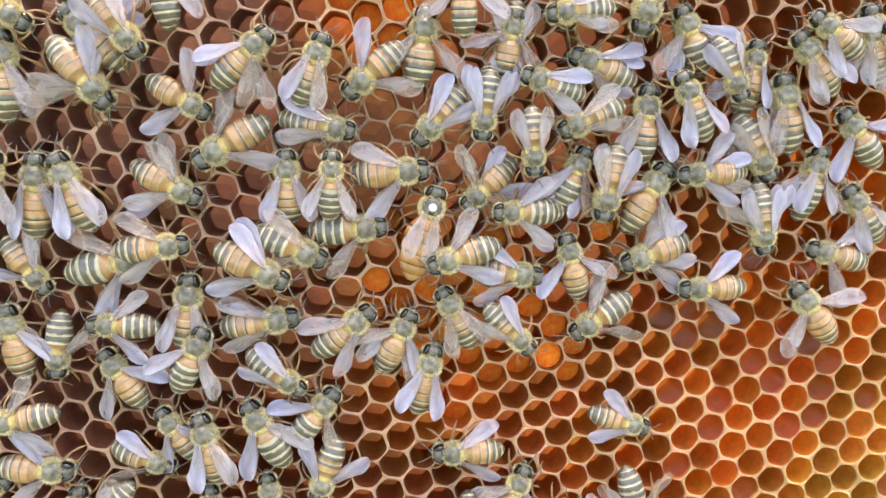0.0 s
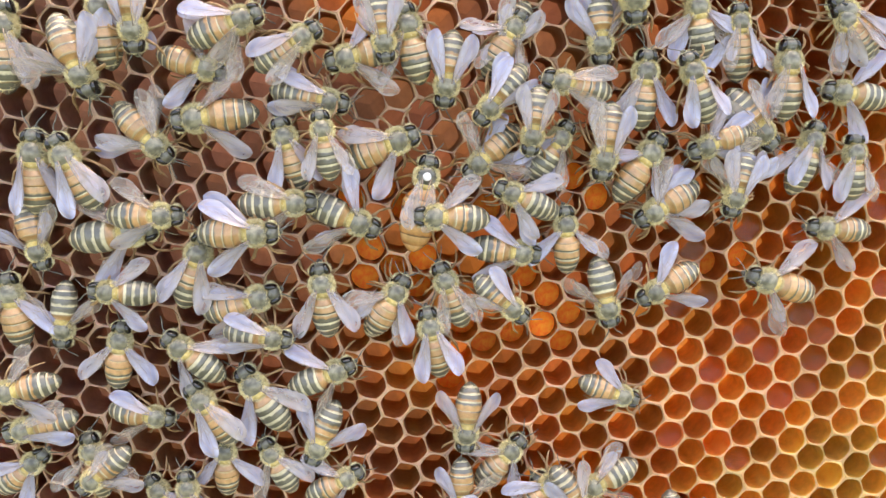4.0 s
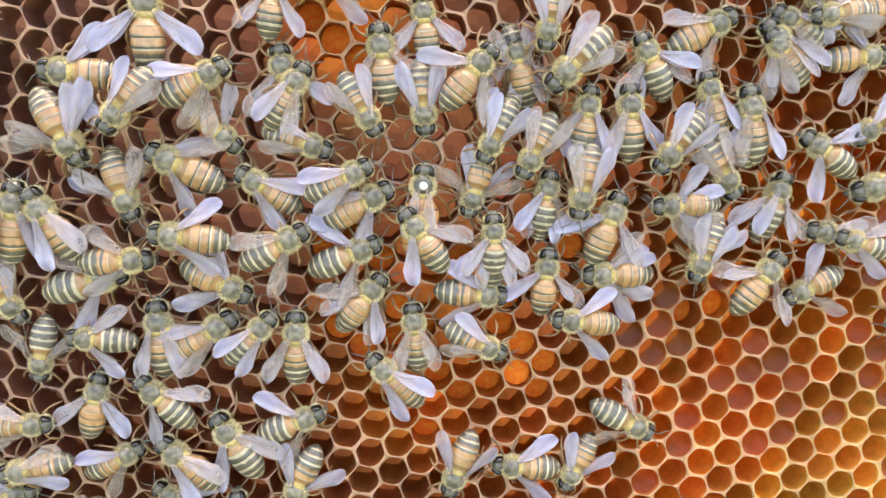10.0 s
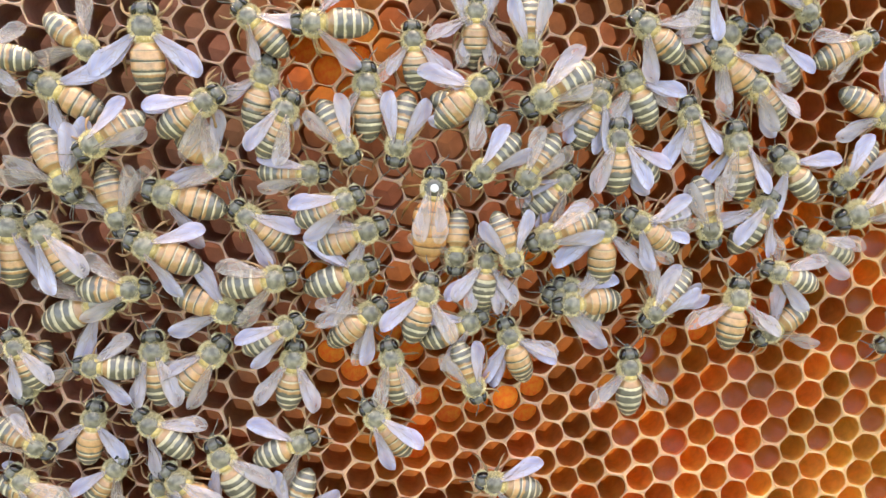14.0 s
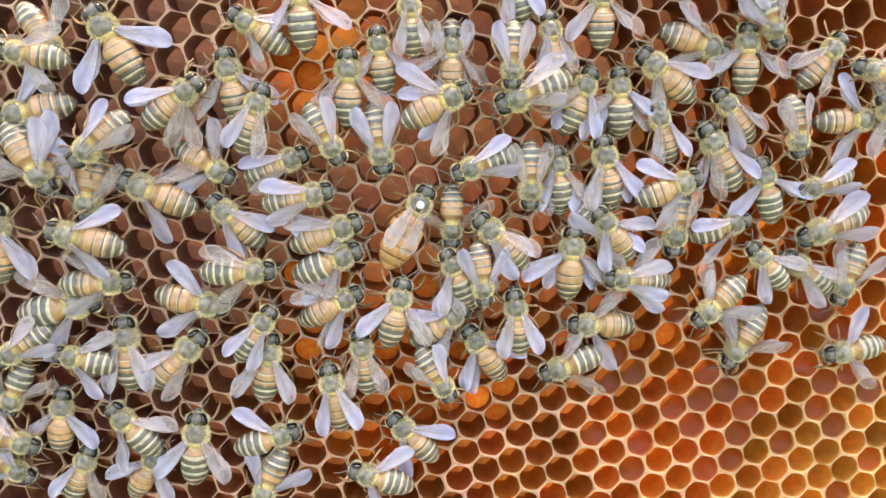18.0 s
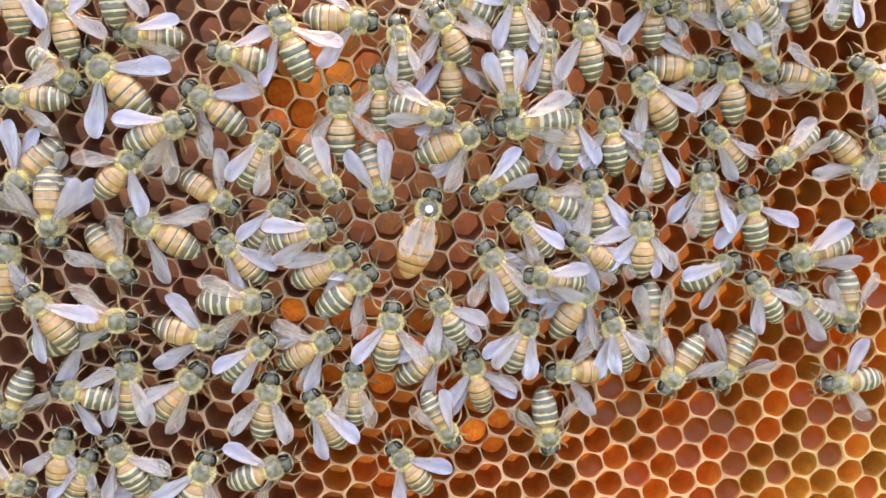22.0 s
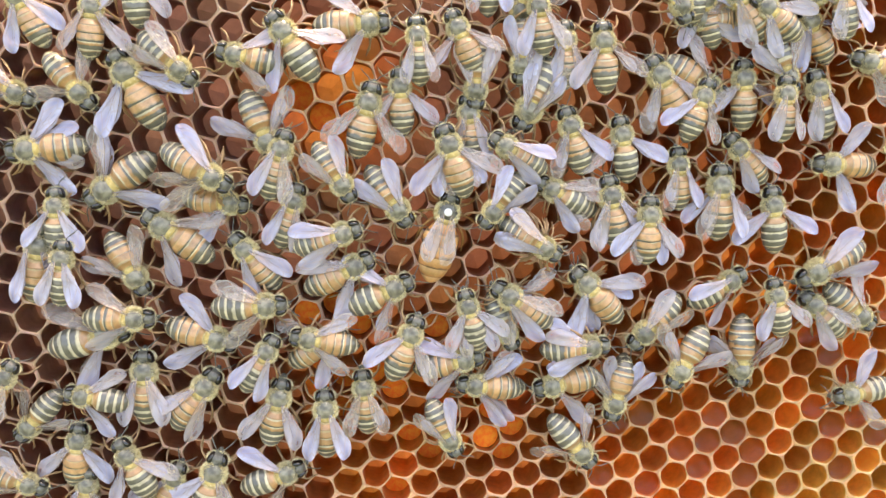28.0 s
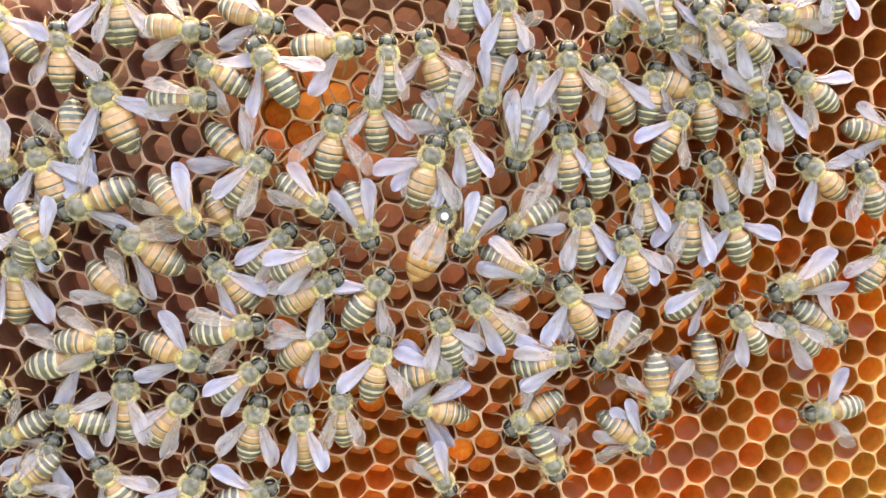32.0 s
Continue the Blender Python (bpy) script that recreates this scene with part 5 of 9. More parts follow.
    walk(b[33], [(0, at(-28.8, 35.7, 0.0, -24)), (1.5, at(-30.0, 35.1, 0.0, -34)), (3, at(-31.4, 34.8, 0.0, -38)), (6, at(-29.8, 36.2, 0.0, -13)), (7.5, at(-28.1, 37.2, 0.0, -6)), (9, at(-27.6, 35.2, 0.0, -8)), (11, at(-28.2, 34.8, 0.0, -9)), (13, at(-25.7, 38.4, 0.0, -52)), (15, at(-23.2, 43.8, 0.0, -31)), (18, at(-19.2, 45.1, 0.0, 8)), (20, at(-21.1, 47.2, 0.0, 55)), (22, at(-19.5, 46.7, 0.0, 70)), (23.5, at(-21.1, 47.1, 0.0, 80)), (25, at(-20.5, 47.4, 0.0, 69)), (28, at(-21.0, 49.4, 0.0, 63)), (30, at(-22.6, 48.1, 0.0, 116)), (32, at(-22.8, 47.5, 0.0, 123))])
    walk(b[34], [(0, at(-23.5, 33.7, 1.9, 169)), (1.5, at(-24.1, 33.3, 1.9, 174)), (3, at(-23.7, 34.8, 1.9, 174)), (6, at(-21.9, 35.3, 1.9, 163)), (7.5, at(-22.8, 33.9, 1.9, 158)), (9, at(-21.5, 37.1, 1.9, 167)), (11, at(-22.9, 37.2, 1.9, 170)), (13, at(-23.4, 33.6, 1.9, 129)), (15, at(-25.7, 35.2, 1.9, 98)), (18, at(-29.7, 34.3, 1.9, 46)), (20, at(-32.0, 34.2, 1.9, 36)), (22, at(-29.0, 35.2, 1.9, 31)), (23.5, at(-30.0, 32.2, 1.9, 41)), (25, at(-30.9, 34.8, 1.9, 44)), (28, at(-27.9, 30.5, 1.9, 56)), (30, at(-27.9, 29.1, 1.9, 63)), (32, at(-28.9, 31.4, 1.9, 43))])
    walk(b[35], [(0, at(-43.7, 33.7, 0.0, 133)), (1.5, at(-44.2, 33.3, 0.0, 129)), (3, at(-42.8, 33.8, 0.0, 134)), (6, at(-42.2, 33.1, 0.0, 129)), (7.5, at(-42.3, 34.3, 0.0, 134)), (9, at(-41.3, 35.4, 0.0, 160)), (11, at(-39.0, 37.6, 0.0, 166)), (13, at(-41.5, 33.2, 0.0, 183)), (15, at(-40.7, 31.7, 0.0, 172)), (18, at(-37.7, 37.1, 0.0, 181)), (18.5, at(-35.6, 36.1, 1.0, 134)), (19, at(-33.4, 35.1, 1.0, 86)), (19.5, at(-31.2, 34.0, 1.0, 39)), (20, at(-31.8, 34.0, 1.0, 36)), (22, at(-28.9, 35.0, 1.0, 31)), (23.5, at(-29.9, 32.1, 1.0, 41)), (25, at(-30.7, 34.7, 1.0, 44)), (28, at(-27.7, 30.4, 1.0, 56)), (30, at(-27.7, 29.0, 1.0, 63)), (32, at(-28.7, 31.3, 1.0, 43))])
    walk(b[36], [(0, at(-16.3, 32.4, 0.0, -31)), (1.5, at(-16.5, 32.0, 0.0, -37)), (3, at(-16.1, 32.2, 0.0, -35)), (6, at(-16.6, 31.9, 0.0, -30)), (7.5, at(-16.6, 30.8, 0.0, -36)), (9, at(-17.3, 30.5, 0.0, -22)), (11, at(-17.4, 30.9, 0.0, -21)), (13, at(-17.1, 32.0, 0.0, -13)), (15, at(-15.6, 32.8, 0.0, 8)), (18, at(-16.5, 30.5, 0.0, -2)), (20, at(-15.5, 32.0, 0.0, 0)), (22, at(-14.4, 28.6, 0.0, -33)), (23.5, at(-13.6, 28.2, 0.0, 0)), (25, at(-13.3, 33.6, 0.0, -5)), (28, at(-14.2, 32.2, 0.0, 44)), (30, at(-16.5, 36.8, 0.0, 25)), (32, at(-13.1, 33.0, 0.0, 32))])
    walk(b[37], [(0, at(-6.9, 35.7, 1.9, 92)), (1.5, at(-4.2, 36.2, 1.9, 126)), (3, at(-3.7, 36.1, 1.9, 113)), (6, at(-5.9, 34.5, 1.9, 111)), (7.5, at(-5.5, 34.6, 1.9, 112)), (9, at(-5.8, 34.0, 1.9, 120)), (11, at(-4.9, 33.7, 1.9, 64)), (13, at(-7.8, 35.1, 1.9, 66)), (15, at(-9.4, 34.7, 1.9, 39)), (20, at(-10.7, 37.2, 1.9, 43)), (22, at(-12.9, 38.4, 1.9, 57)), (23.5, at(-12.7, 38.4, 1.9, 57)), (25, at(-13.3, 33.6, -0.9, -5)), (28, at(-14.1, 32.2, -0.9, 44)), (30, at(-16.5, 36.8, -0.9, 25)), (32, at(-13.0, 32.9, -0.9, 32))])
    walk(b[38], [(0, at(-37.7, 29.8, 1.9, 89)), (1.5, at(-38.3, 28.2, 1.9, 73)), (3, at(-37.1, 27.5, 1.9, 67)), (6, at(-36.6, 25.8, 1.9, 50)), (7.5, at(-36.8, 27.0, 1.9, 18)), (9, at(-37.0, 28.7, 1.9, 3)), (11, at(-36.8, 27.3, 1.9, 0)), (13, at(-36.5, 28.1, 1.9, -5)), (15, at(-36.6, 27.6, 1.9, 0)), (18, at(-36.8, 27.8, 1.9, 27)), (20, at(-36.6, 28.1, 1.9, 31)), (22, at(-37.8, 27.3, 1.9, 29)), (23.5, at(-37.2, 27.2, 1.9, 28)), (25, at(-37.1, 27.7, 1.9, 19)), (28, at(-36.2, 27.9, 1.9, 16)), (30, at(-36.8, 27.3, 1.9, 31)), (32, at(-36.2, 27.4, 1.9, 23))])
    walk(b[39], [(0, at(-53.1, 28.8, 0.0, -17)), (1.5, at(-53.3, 28.6, 0.0, -17)), (3, at(-53.2, 28.1, 0.0, -10)), (6, at(-51.6, 29.7, 0.0, -14)), (7.5, at(-50.6, 31.4, 0.0, -11)), (9, at(-49.0, 35.1, 0.0, -8)), (11, at(-48.6, 35.7, 0.0, -4)), (13, at(-46.7, 39.4, 0.0, -2)), (15, at(-44.4, 39.9, 0.0, -12)), (18, at(-44.3, 38.0, 0.0, -27)), (20, at(-43.3, 42.2, 0.0, -16)), (22, at(-41.6, 43.5, 0.0, -17)), (23.5, at(-41.9, 43.0, 0.0, -17)), (25, at(-42.4, 43.2, 0.0, -12)), (28, at(-41.2, 43.9, 0.0, -12)), (30, at(-41.2, 43.4, 0.0, -11)), (32, at(-38.0, 46.4, 0.0, -23))])
    walk(b[40], [(0, at(-48.2, 22.7, 1.9, 107)), (1.5, at(-48.3, 22.3, 1.9, 98)), (3, at(-49.2, 23.2, 1.9, 91)), (6, at(-49.2, 24.3, 1.9, 74)), (7.5, at(-49.1, 24.9, 1.9, 59)), (9, at(-49.0, 28.4, 1.9, 39)), (11, at(-48.4, 29.3, 1.9, 24)), (13, at(-47.0, 22.5, 1.9, -14)), (15, at(-47.3, 22.6, 1.9, -17)), (18, at(-47.2, 21.8, 1.9, -13)), (20, at(-48.0, 23.9, 1.9, -11)), (22, at(-47.7, 24.1, 1.9, -7)), (23.5, at(-48.1, 23.1, 1.9, -12)), (25, at(-49.0, 23.1, 1.9, -15)), (28, at(-47.3, 22.8, 1.9, -21)), (30, at(-48.2, 23.0, 1.9, -15)), (32, at(-48.2, 21.8, 1.9, -12))])
    walk(b[41], [(0, at(-39.4, 19.4, 0.0, -97)), (1.5, at(-39.7, 18.5, 0.0, -110)), (3, at(-38.4, 17.5, 0.0, -104)), (6, at(-38.9, 18.4, 0.0, -91)), (7.5, at(-39.4, 18.9, 0.0, -91)), (9, at(-38.7, 19.2, 0.0, -93)), (11, at(-40.8, 18.7, 0.0, -96)), (13, at(-40.4, 18.2, 0.0, -84)), (15, at(-41.4, 18.0, 0.0, -53)), (18, at(-38.9, 19.0, 0.0, -55)), (20, at(-40.5, 18.8, 0.0, -64)), (22, at(-40.8, 18.9, 0.0, -50)), (23.5, at(-41.8, 18.5, 0.0, -52)), (25, at(-40.8, 18.3, 0.0, -44)), (28, at(-38.9, 19.2, 0.0, -77)), (30, at(-42.1, 19.2, 0.0, -41)), (32, at(-38.6, 20.1, 0.0, -79))])
    walk(b[42], [(0, at(-29.0, 20.9, 0.0, 14)), (1.5, at(-29.8, 21.3, 0.0, 0)), (3, at(-28.9, 20.4, 0.0, 6)), (6, at(-28.8, 20.0, 0.0, -1)), (7.5, at(-29.2, 21.7, 0.0, 5)), (9, at(-28.0, 21.2, 0.0, -6)), (11, at(-27.8, 21.7, 0.0, -7)), (13, at(-29.8, 14.1, 0.0, 9)), (15, at(-32.2, 14.8, 0.0, 28)), (18, at(-31.8, 13.9, 0.0, 36)), (20, at(-31.0, 16.0, 0.0, 1)), (22, at(-32.2, 15.3, 0.0, 15)), (23.5, at(-31.9, 14.5, 0.0, 35)), (25, at(-31.7, 13.9, 0.0, 26)), (28, at(-32.8, 14.7, 0.0, 85)), (30, at(-33.8, 14.1, 0.0, 73)), (32, at(-38.1, 13.0, 0.0, 77))])
    walk(b[43], [(0, at(-15.4, 22.2, 0.0, 110)), (1.5, at(-11.9, 24.6, 0.0, 110)), (3, at(-11.6, 25.4, 0.0, 116)), (6, at(-13.7, 23.6, 0.0, 123)), (7.5, at(-13.1, 23.7, 0.0, 116)), (9, at(-15.3, 22.4, 0.0, 107)), (11, at(-16.9, 21.8, 0.0, 79)), (13, at(-20.3, 22.1, 0.0, 95)), (18, at(-11.1, 18.5, 0.0, 90)), (20, at(-12.9, 17.3, 0.0, 100)), (22, at(-14.3, 16.2, 0.0, 92)), (23.5, at(-15.1, 15.3, 0.0, 117)), (25, at(-15.6, 14.1, 0.0, 117)), (28, at(-18.9, 15.4, 0.0, 103)), (30, at(-17.9, 14.1, 0.0, 117)), (32, at(-20.0, 12.0, 0.0, 125))])
    walk(b[44], [(0, at(3.1, 26.9, 1.9, -174)), (1.5, at(-0.0, 28.1, 1.9, -191)), (3, at(-0.0, 28.2, 1.9, -190)), (6, at(-0.8, 27.6, 1.9, -207)), (7.5, at(-0.7, 26.8, 1.9, -211)), (9, at(-1.5, 25.3, 1.9, -203)), (11, at(-0.5, 25.3, 1.9, -200)), (13, at(-4.1, 21.6, 1.9, -209)), (15, at(-6.6, 22.5, 1.9, -238)), (18, at(-5.7, 27.1, 1.9, -272)), (20, at(-8.2, 25.4, 1.9, -249)), (21, at(-7.8, 24.3, 1.9, -294)), (22, at(-7.5, 23.2, 1.9, -338)), (22.5, at(-7.5, 21.8, -0.9, -282)), (23, at(-7.5, 20.4, -0.9, -226)), (23.5, at(-7.5, 19.0, -0.9, -169)), (25, at(-7.7, 12.0, -0.9, -180)), (28, at(-8.6, 14.2, -0.9, -192)), (30, at(-7.5, 11.7, -0.9, -181)), (32, at(-1.5, 8.3, -0.9, -123))])
    walk(b[45], [(0, at(2.1, 39.2, 0.0, -150)), (1.5, at(1.9, 40.7, 0.0, -143)), (3, at(2.9, 39.6, 0.0, -139)), (6, at(2.9, 38.2, 0.0, -143)), (7.5, at(3.1, 38.2, 0.0, -148)), (9, at(1.6, 41.1, 0.0, -148)), (11, at(1.9, 37.2, 0.0, -151)), (13, at(1.5, 36.5, 0.0, -166)), (15, at(2.3, 36.5, 0.0, -166)), (18, at(2.1, 36.6, 0.0, -182)), (20, at(1.5, 34.2, 0.0, -188)), (22, at(-1.0, 25.6, 0.0, -177)), (23.5, at(-1.1, 25.1, 0.0, -179)), (25, at(-2.2, 24.4, 0.0, -184)), (28, at(-3.3, 26.4, 0.0, -222)), (30, at(-4.3, 25.6, 0.0, -211)), (32, at(-5.5, 25.3, 0.0, -217))])
    walk(b[46], [(0, at(12.3, 34.9, 0.0, -12)), (1.5, at(11.6, 34.8, 0.0, -13)), (3, at(12.8, 34.1, 0.0, -15)), (6, at(12.3, 34.3, 0.0, -10)), (7.5, at(12.0, 34.9, 0.0, -6)), (9, at(12.1, 34.1, 0.0, -4)), (11, at(11.1, 34.1, 0.0, -31)), (13, at(11.0, 36.7, 0.0, -28)), (15, at(11.8, 36.5, 0.0, -34)), (18, at(11.0, 36.5, 0.0, -71)), (20, at(9.9, 35.3, 0.0, -67)), (22, at(10.4, 34.6, 0.0, -62)), (23.5, at(9.9, 34.6, 0.0, -66)), (25, at(9.4, 33.9, 0.0, -66)), (28, at(8.9, 33.6, 0.0, -56)), (30, at(9.3, 34.9, 0.0, -53)), (32, at(9.2, 35.0, 0.0, -48))])
    walk(b[47], [(0, at(17.0, 21.4, 0.0, 75)), (1.5, at(17.5, 21.0, 0.0, 81)), (3, at(18.7, 20.6, 0.0, 84)), (6, at(17.9, 20.7, 0.0, 87)), (7.5, at(18.0, 19.6, 0.0, 89)), (9, at(19.5, 19.9, 0.0, 119)), (11, at(17.5, 17.6, 0.0, 111)), (13, at(15.8, 17.1, 0.0, 123)), (15, at(16.4, 16.9, 0.0, 127)), (18, at(15.9, 15.0, 0.0, 149)), (20, at(14.9, 18.3, 0.0, 139)), (22, at(14.8, 16.9, 0.0, 152)), (23.5, at(13.1, 17.4, 0.0, 163)), (25, at(12.6, 18.4, 0.0, 167)), (28, at(14.0, 20.1, 0.0, 180)), (30, at(13.3, 19.9, 0.0, 183)), (32, at(12.8, 20.2, 0.0, 188))])
    walk(b[48], [(0, at(12.4, 12.2, 1.9, 37)), (1.5, at(12.6, 11.8, 1.9, 49)), (3, at(9.9, 11.5, 1.9, 85)), (6, at(5.4, 14.6, 1.9, 18)), (7.5, at(7.3, 19.2, 1.9, -17)), (9, at(9.6, 19.9, 1.9, -44)), (11, at(8.0, 21.5, 1.9, -21)), (13, at(7.7, 20.9, 1.9, -10)), (15, at(6.2, 20.1, 1.9, 12)), (15.8, at(11.5, 18.3, -0.9, 75)), (16.5, at(16.7, 16.6, -0.9, 138)), (18, at(16.3, 15.6, -0.9, 149)), (20, at(15.4, 18.9, -0.9, 139)), (22, at(15.1, 17.6, -0.9, 152)), (23.5, at(13.4, 18.1, -0.9, 163)), (25, at(12.8, 19.1, -0.9, 167)), (28, at(14.0, 20.9, -0.9, 180)), (30, at(13.2, 20.6, -0.9, 183)), (32, at(12.7, 20.9, -0.9, 188))])
    walk(b[49], [(0, at(-5.8, 16.4, 1.9, 91)), (1.5, at(-8.7, 13.3, 1.9, 130)), (3, at(-11.1, 11.1, 1.9, 141)), (4.5, at(-12.3, 11.7, 1.9, 102)), (6, at(-13.4, 12.4, 1.9, 62)), (7.5, at(-18.0, 15.0, 1.9, 40)), (9, at(-19.1, 14.9, 1.9, 84)), (11, at(-25.2, 13.6, 1.9, 84)), (11.8, at(-27.2, 14.4, -0.9, 44)), (12.5, at(-29.2, 15.2, -0.9, 5)), (13, at(-29.7, 13.4, -0.9, 9)), (15, at(-31.9, 14.1, -0.9, 28)), (18, at(-31.4, 13.2, -0.9, 36)), (20, at(-30.9, 15.3, -0.9, 1)), (22, at(-32.0, 14.6, -0.9, 15)), (23.5, at(-31.4, 13.9, -0.9, 35)), (25, at(-31.4, 13.3, -0.9, 26)), (28, at(-32.0, 14.6, -0.9, 85)), (30, at(-33.1, 13.9, -0.9, 73)), (32, at(-37.4, 12.9, -0.9, 77))])
    walk(b[50], [(0, at(-24.4, 11.3, 0.0, 123)), (0.8, at(-23.9, 11.7, 0.0, 159)), (1.5, at(-23.4, 12.2, 0.0, 195)), (3, at(-22.8, 10.7, 0.0, 182)), (6, at(-18.8, 5.6, 0.0, 224)), (7.5, at(-16.6, 0.0, 0.0, 218)), (9, at(-14.2, -4.9, 0.0, 218)), (11, at(-12.2, -2.2, 0.0, 285)), (13, at(-10.8, 6.5, 0.0, 340)), (15, at(-10.7, 8.5, 0.0, 386)), (16.5, at(-13.4, 9.8, 0.0, 428)), (18, at(-16.1, 11.0, 0.0, 470)), (20, at(-21.0, 6.2, 0.0, 520)), (22, at(-19.1, 5.9, 0.0, 549)), (23.5, at(-17.2, 3.7, 0.0, 544)), (25, at(-19.0, 2.5, 0.0, 547)), (28, at(-16.1, 3.8, 0.0, 582)), (30, at(-13.8, 3.7, 0.0, 593)), (32, at(-16.3, 4.5, 0.0, 566))])
    walk(b[51], [(0, at(-39.3, 9.7, 1.9, -136)), (1.5, at(-39.4, 9.2, 1.9, -130)), (3, at(-39.6, 9.3, 1.9, -130)), (6, at(-39.3, 9.4, 1.9, -132)), (7.5, at(-40.0, 9.9, 1.9, -132)), (9, at(-39.7, 10.4, 1.9, -132)), (11, at(-39.2, 11.2, 1.9, -101)), (13, at(-39.8, 10.3, 1.9, -128)), (15, at(-38.2, 9.3, 1.9, -177)), (18, at(-39.8, 9.2, 1.9, -147)), (20, at(-39.0, 9.8, 1.9, -161)), (22, at(-38.3, 7.4, 1.9, -151)), (23.5, at(-37.6, 7.0, 1.9, -136)), (25, at(-37.0, 7.0, 1.9, -138)), (28, at(-39.9, 6.9, 1.9, -152)), (30, at(-39.4, 6.6, 1.9, -147)), (32, at(-36.6, 1.7, 1.9, -147))])
    walk(b[52], [(0, at(-48.7, 12.5, 0.0, 28)), (1.5, at(-49.4, 12.3, 0.0, 41)), (3, at(-48.7, 10.7, 0.0, 26)), (6, at(-48.5, 11.6, 0.0, 20)), (7.5, at(-47.9, 10.4, 0.0, 25)), (9, at(-48.6, 12.5, 0.0, 12)), (11, at(-51.4, 12.2, 0.0, 4)), (13, at(-51.9, 10.8, 0.0, 6)), (15, at(-52.3, 11.0, 0.0, 13)), (18, at(-52.9, 12.3, 0.0, 9)), (20, at(-53.5, 12.0, 0.0, 4)), (22, at(-53.8, 13.1, 0.0, 2)), (23.5, at(-53.5, 11.2, 0.0, 15)), (25, at(-53.3, 11.9, 0.0, 7)), (28, at(-54.3, 12.4, 0.0, 7)), (30, at(-53.4, 11.7, 0.0, 10)), (32, at(-54.2, 12.5, 0.0, 6))])
    walk(b[53], [(0, at(-65.6, 27.4, 0.0, -86)), (1.5, at(-64.7, 24.1, 0.0, -104)), (3, at(-65.9, 24.1, 0.0, -114)), (6, at(-64.1, 22.6, 0.0, -111)), (7.5, at(-63.7, 22.8, 0.0, -82)), (9, at(-62.1, 25.6, 0.0, -60)), (11, at(-60.4, 26.2, 0.0, -75)), (13, at(-60.6, 26.7, 0.0, -72)), (15, at(-59.0, 28.1, 0.0, -67)), (18, at(-58.5, 29.8, 0.0, -66)), (20, at(-54.9, 31.1, 0.0, -61)), (22, at(-54.5, 31.5, 0.0, -51)), (23.5, at(-52.8, 32.0, 0.0, -58)), (25, at(-52.5, 31.9, 0.0, -52)), (28, at(-51.5, 31.5, 0.0, -64)), (30, at(-50.9, 31.4, 0.0, -52)), (32, at(-49.7, 33.8, 0.0, -36))])
    walk(b[54], [(0, at(-74.8, 24.7, 1.9, -115)), (1.5, at(-74.7, 26.0, 1.9, -117)), (3, at(-76.4, 26.6, 1.9, -110)), (6, at(-73.7, 26.0, 1.9, -50)), (7.5, at(-72.9, 27.8, 1.9, -69)), (9, at(-72.1, 28.0, 1.9, -65)), (11, at(-72.7, 28.3, 1.9, -59)), (13, at(-73.8, 26.7, 1.9, -75)), (15, at(-73.0, 27.4, 1.9, -82)), (18, at(-73.4, 28.3, 1.9, -88)), (20, at(-73.4, 29.2, 1.9, -88)), (22, at(-73.1, 29.7, 1.9, -90)), (23.5, at(-73.5, 29.1, 1.9, -85)), (25, at(-72.6, 29.0, 1.9, -86)), (28, at(-73.3, 29.3, 1.9, -87)), (30, at(-74.2, 28.2, 1.9, -84)), (32, at(-73.2, 28.0, 1.9, -80))])
    walk(b[55], [(0, at(-80.8, 21.8, 3.6, -117)), (1.5, at(-81.9, 23.4, 3.6, -121)), (3, at(-82.4, 21.8, 3.6, -122)), (4.5, at(-81.8, 22.0, 3.6, -64)), (6, at(-81.1, 22.1, 3.6, -6)), (7.5, at(-79.4, 27.5, 3.6, 46)), (9, at(-84.1, 29.8, 3.6, 102)), (11, at(-87.4, 30.4, 3.6, 63)), (13, at(-88.3, 32.1, 3.6, 63)), (15, at(-91.2, 32.6, 3.6, 69)), (18, at(-99.1, 34.1, 3.6, 75)), (22, at(-104.1, 28.1, 3.6, 35)), (23.5, at(-104.3, 27.6, 3.6, 38)), (25, at(-111.9, 21.3, 0.0, -7)), (26.1, at(-119.8, 22.2, 1.8, 34)), (27.3, at(-127.7, 23.1, 3.6, 75)), (32, at(-127.7, 23.1, 3.6, 75))])
    walk(b[56], [(0, at(-103.8, 22.5, 0.0, -77)), (1.5, at(-102.6, 21.5, 0.0, -76)), (3, at(-102.8, 22.0, 0.0, -79)), (6, at(-101.1, 20.8, 0.0, -86)), (7.5, at(-102.2, 21.4, 0.0, -76)), (9, at(-102.8, 22.6, 0.0, -77)), (11, at(-102.5, 22.6, 0.0, -72)), (13, at(-102.2, 22.8, 0.0, -72)), (15, at(-102.1, 22.1, 0.0, -70)), (18, at(-103.5, 21.8, 0.0, -78)), (20, at(-101.1, 22.9, 0.0, -78)), (22, at(-101.3, 23.4, 0.0, -76)), (23.5, at(-101.7, 22.6, 0.0, -76)), (25, at(-100.4, 23.3, 0.0, -74)), (28, at(-100.4, 23.0, 0.0, -73)), (30, at(-100.9, 21.6, 0.0, -75)), (32, at(-100.6, 21.9, 0.0, -75))])
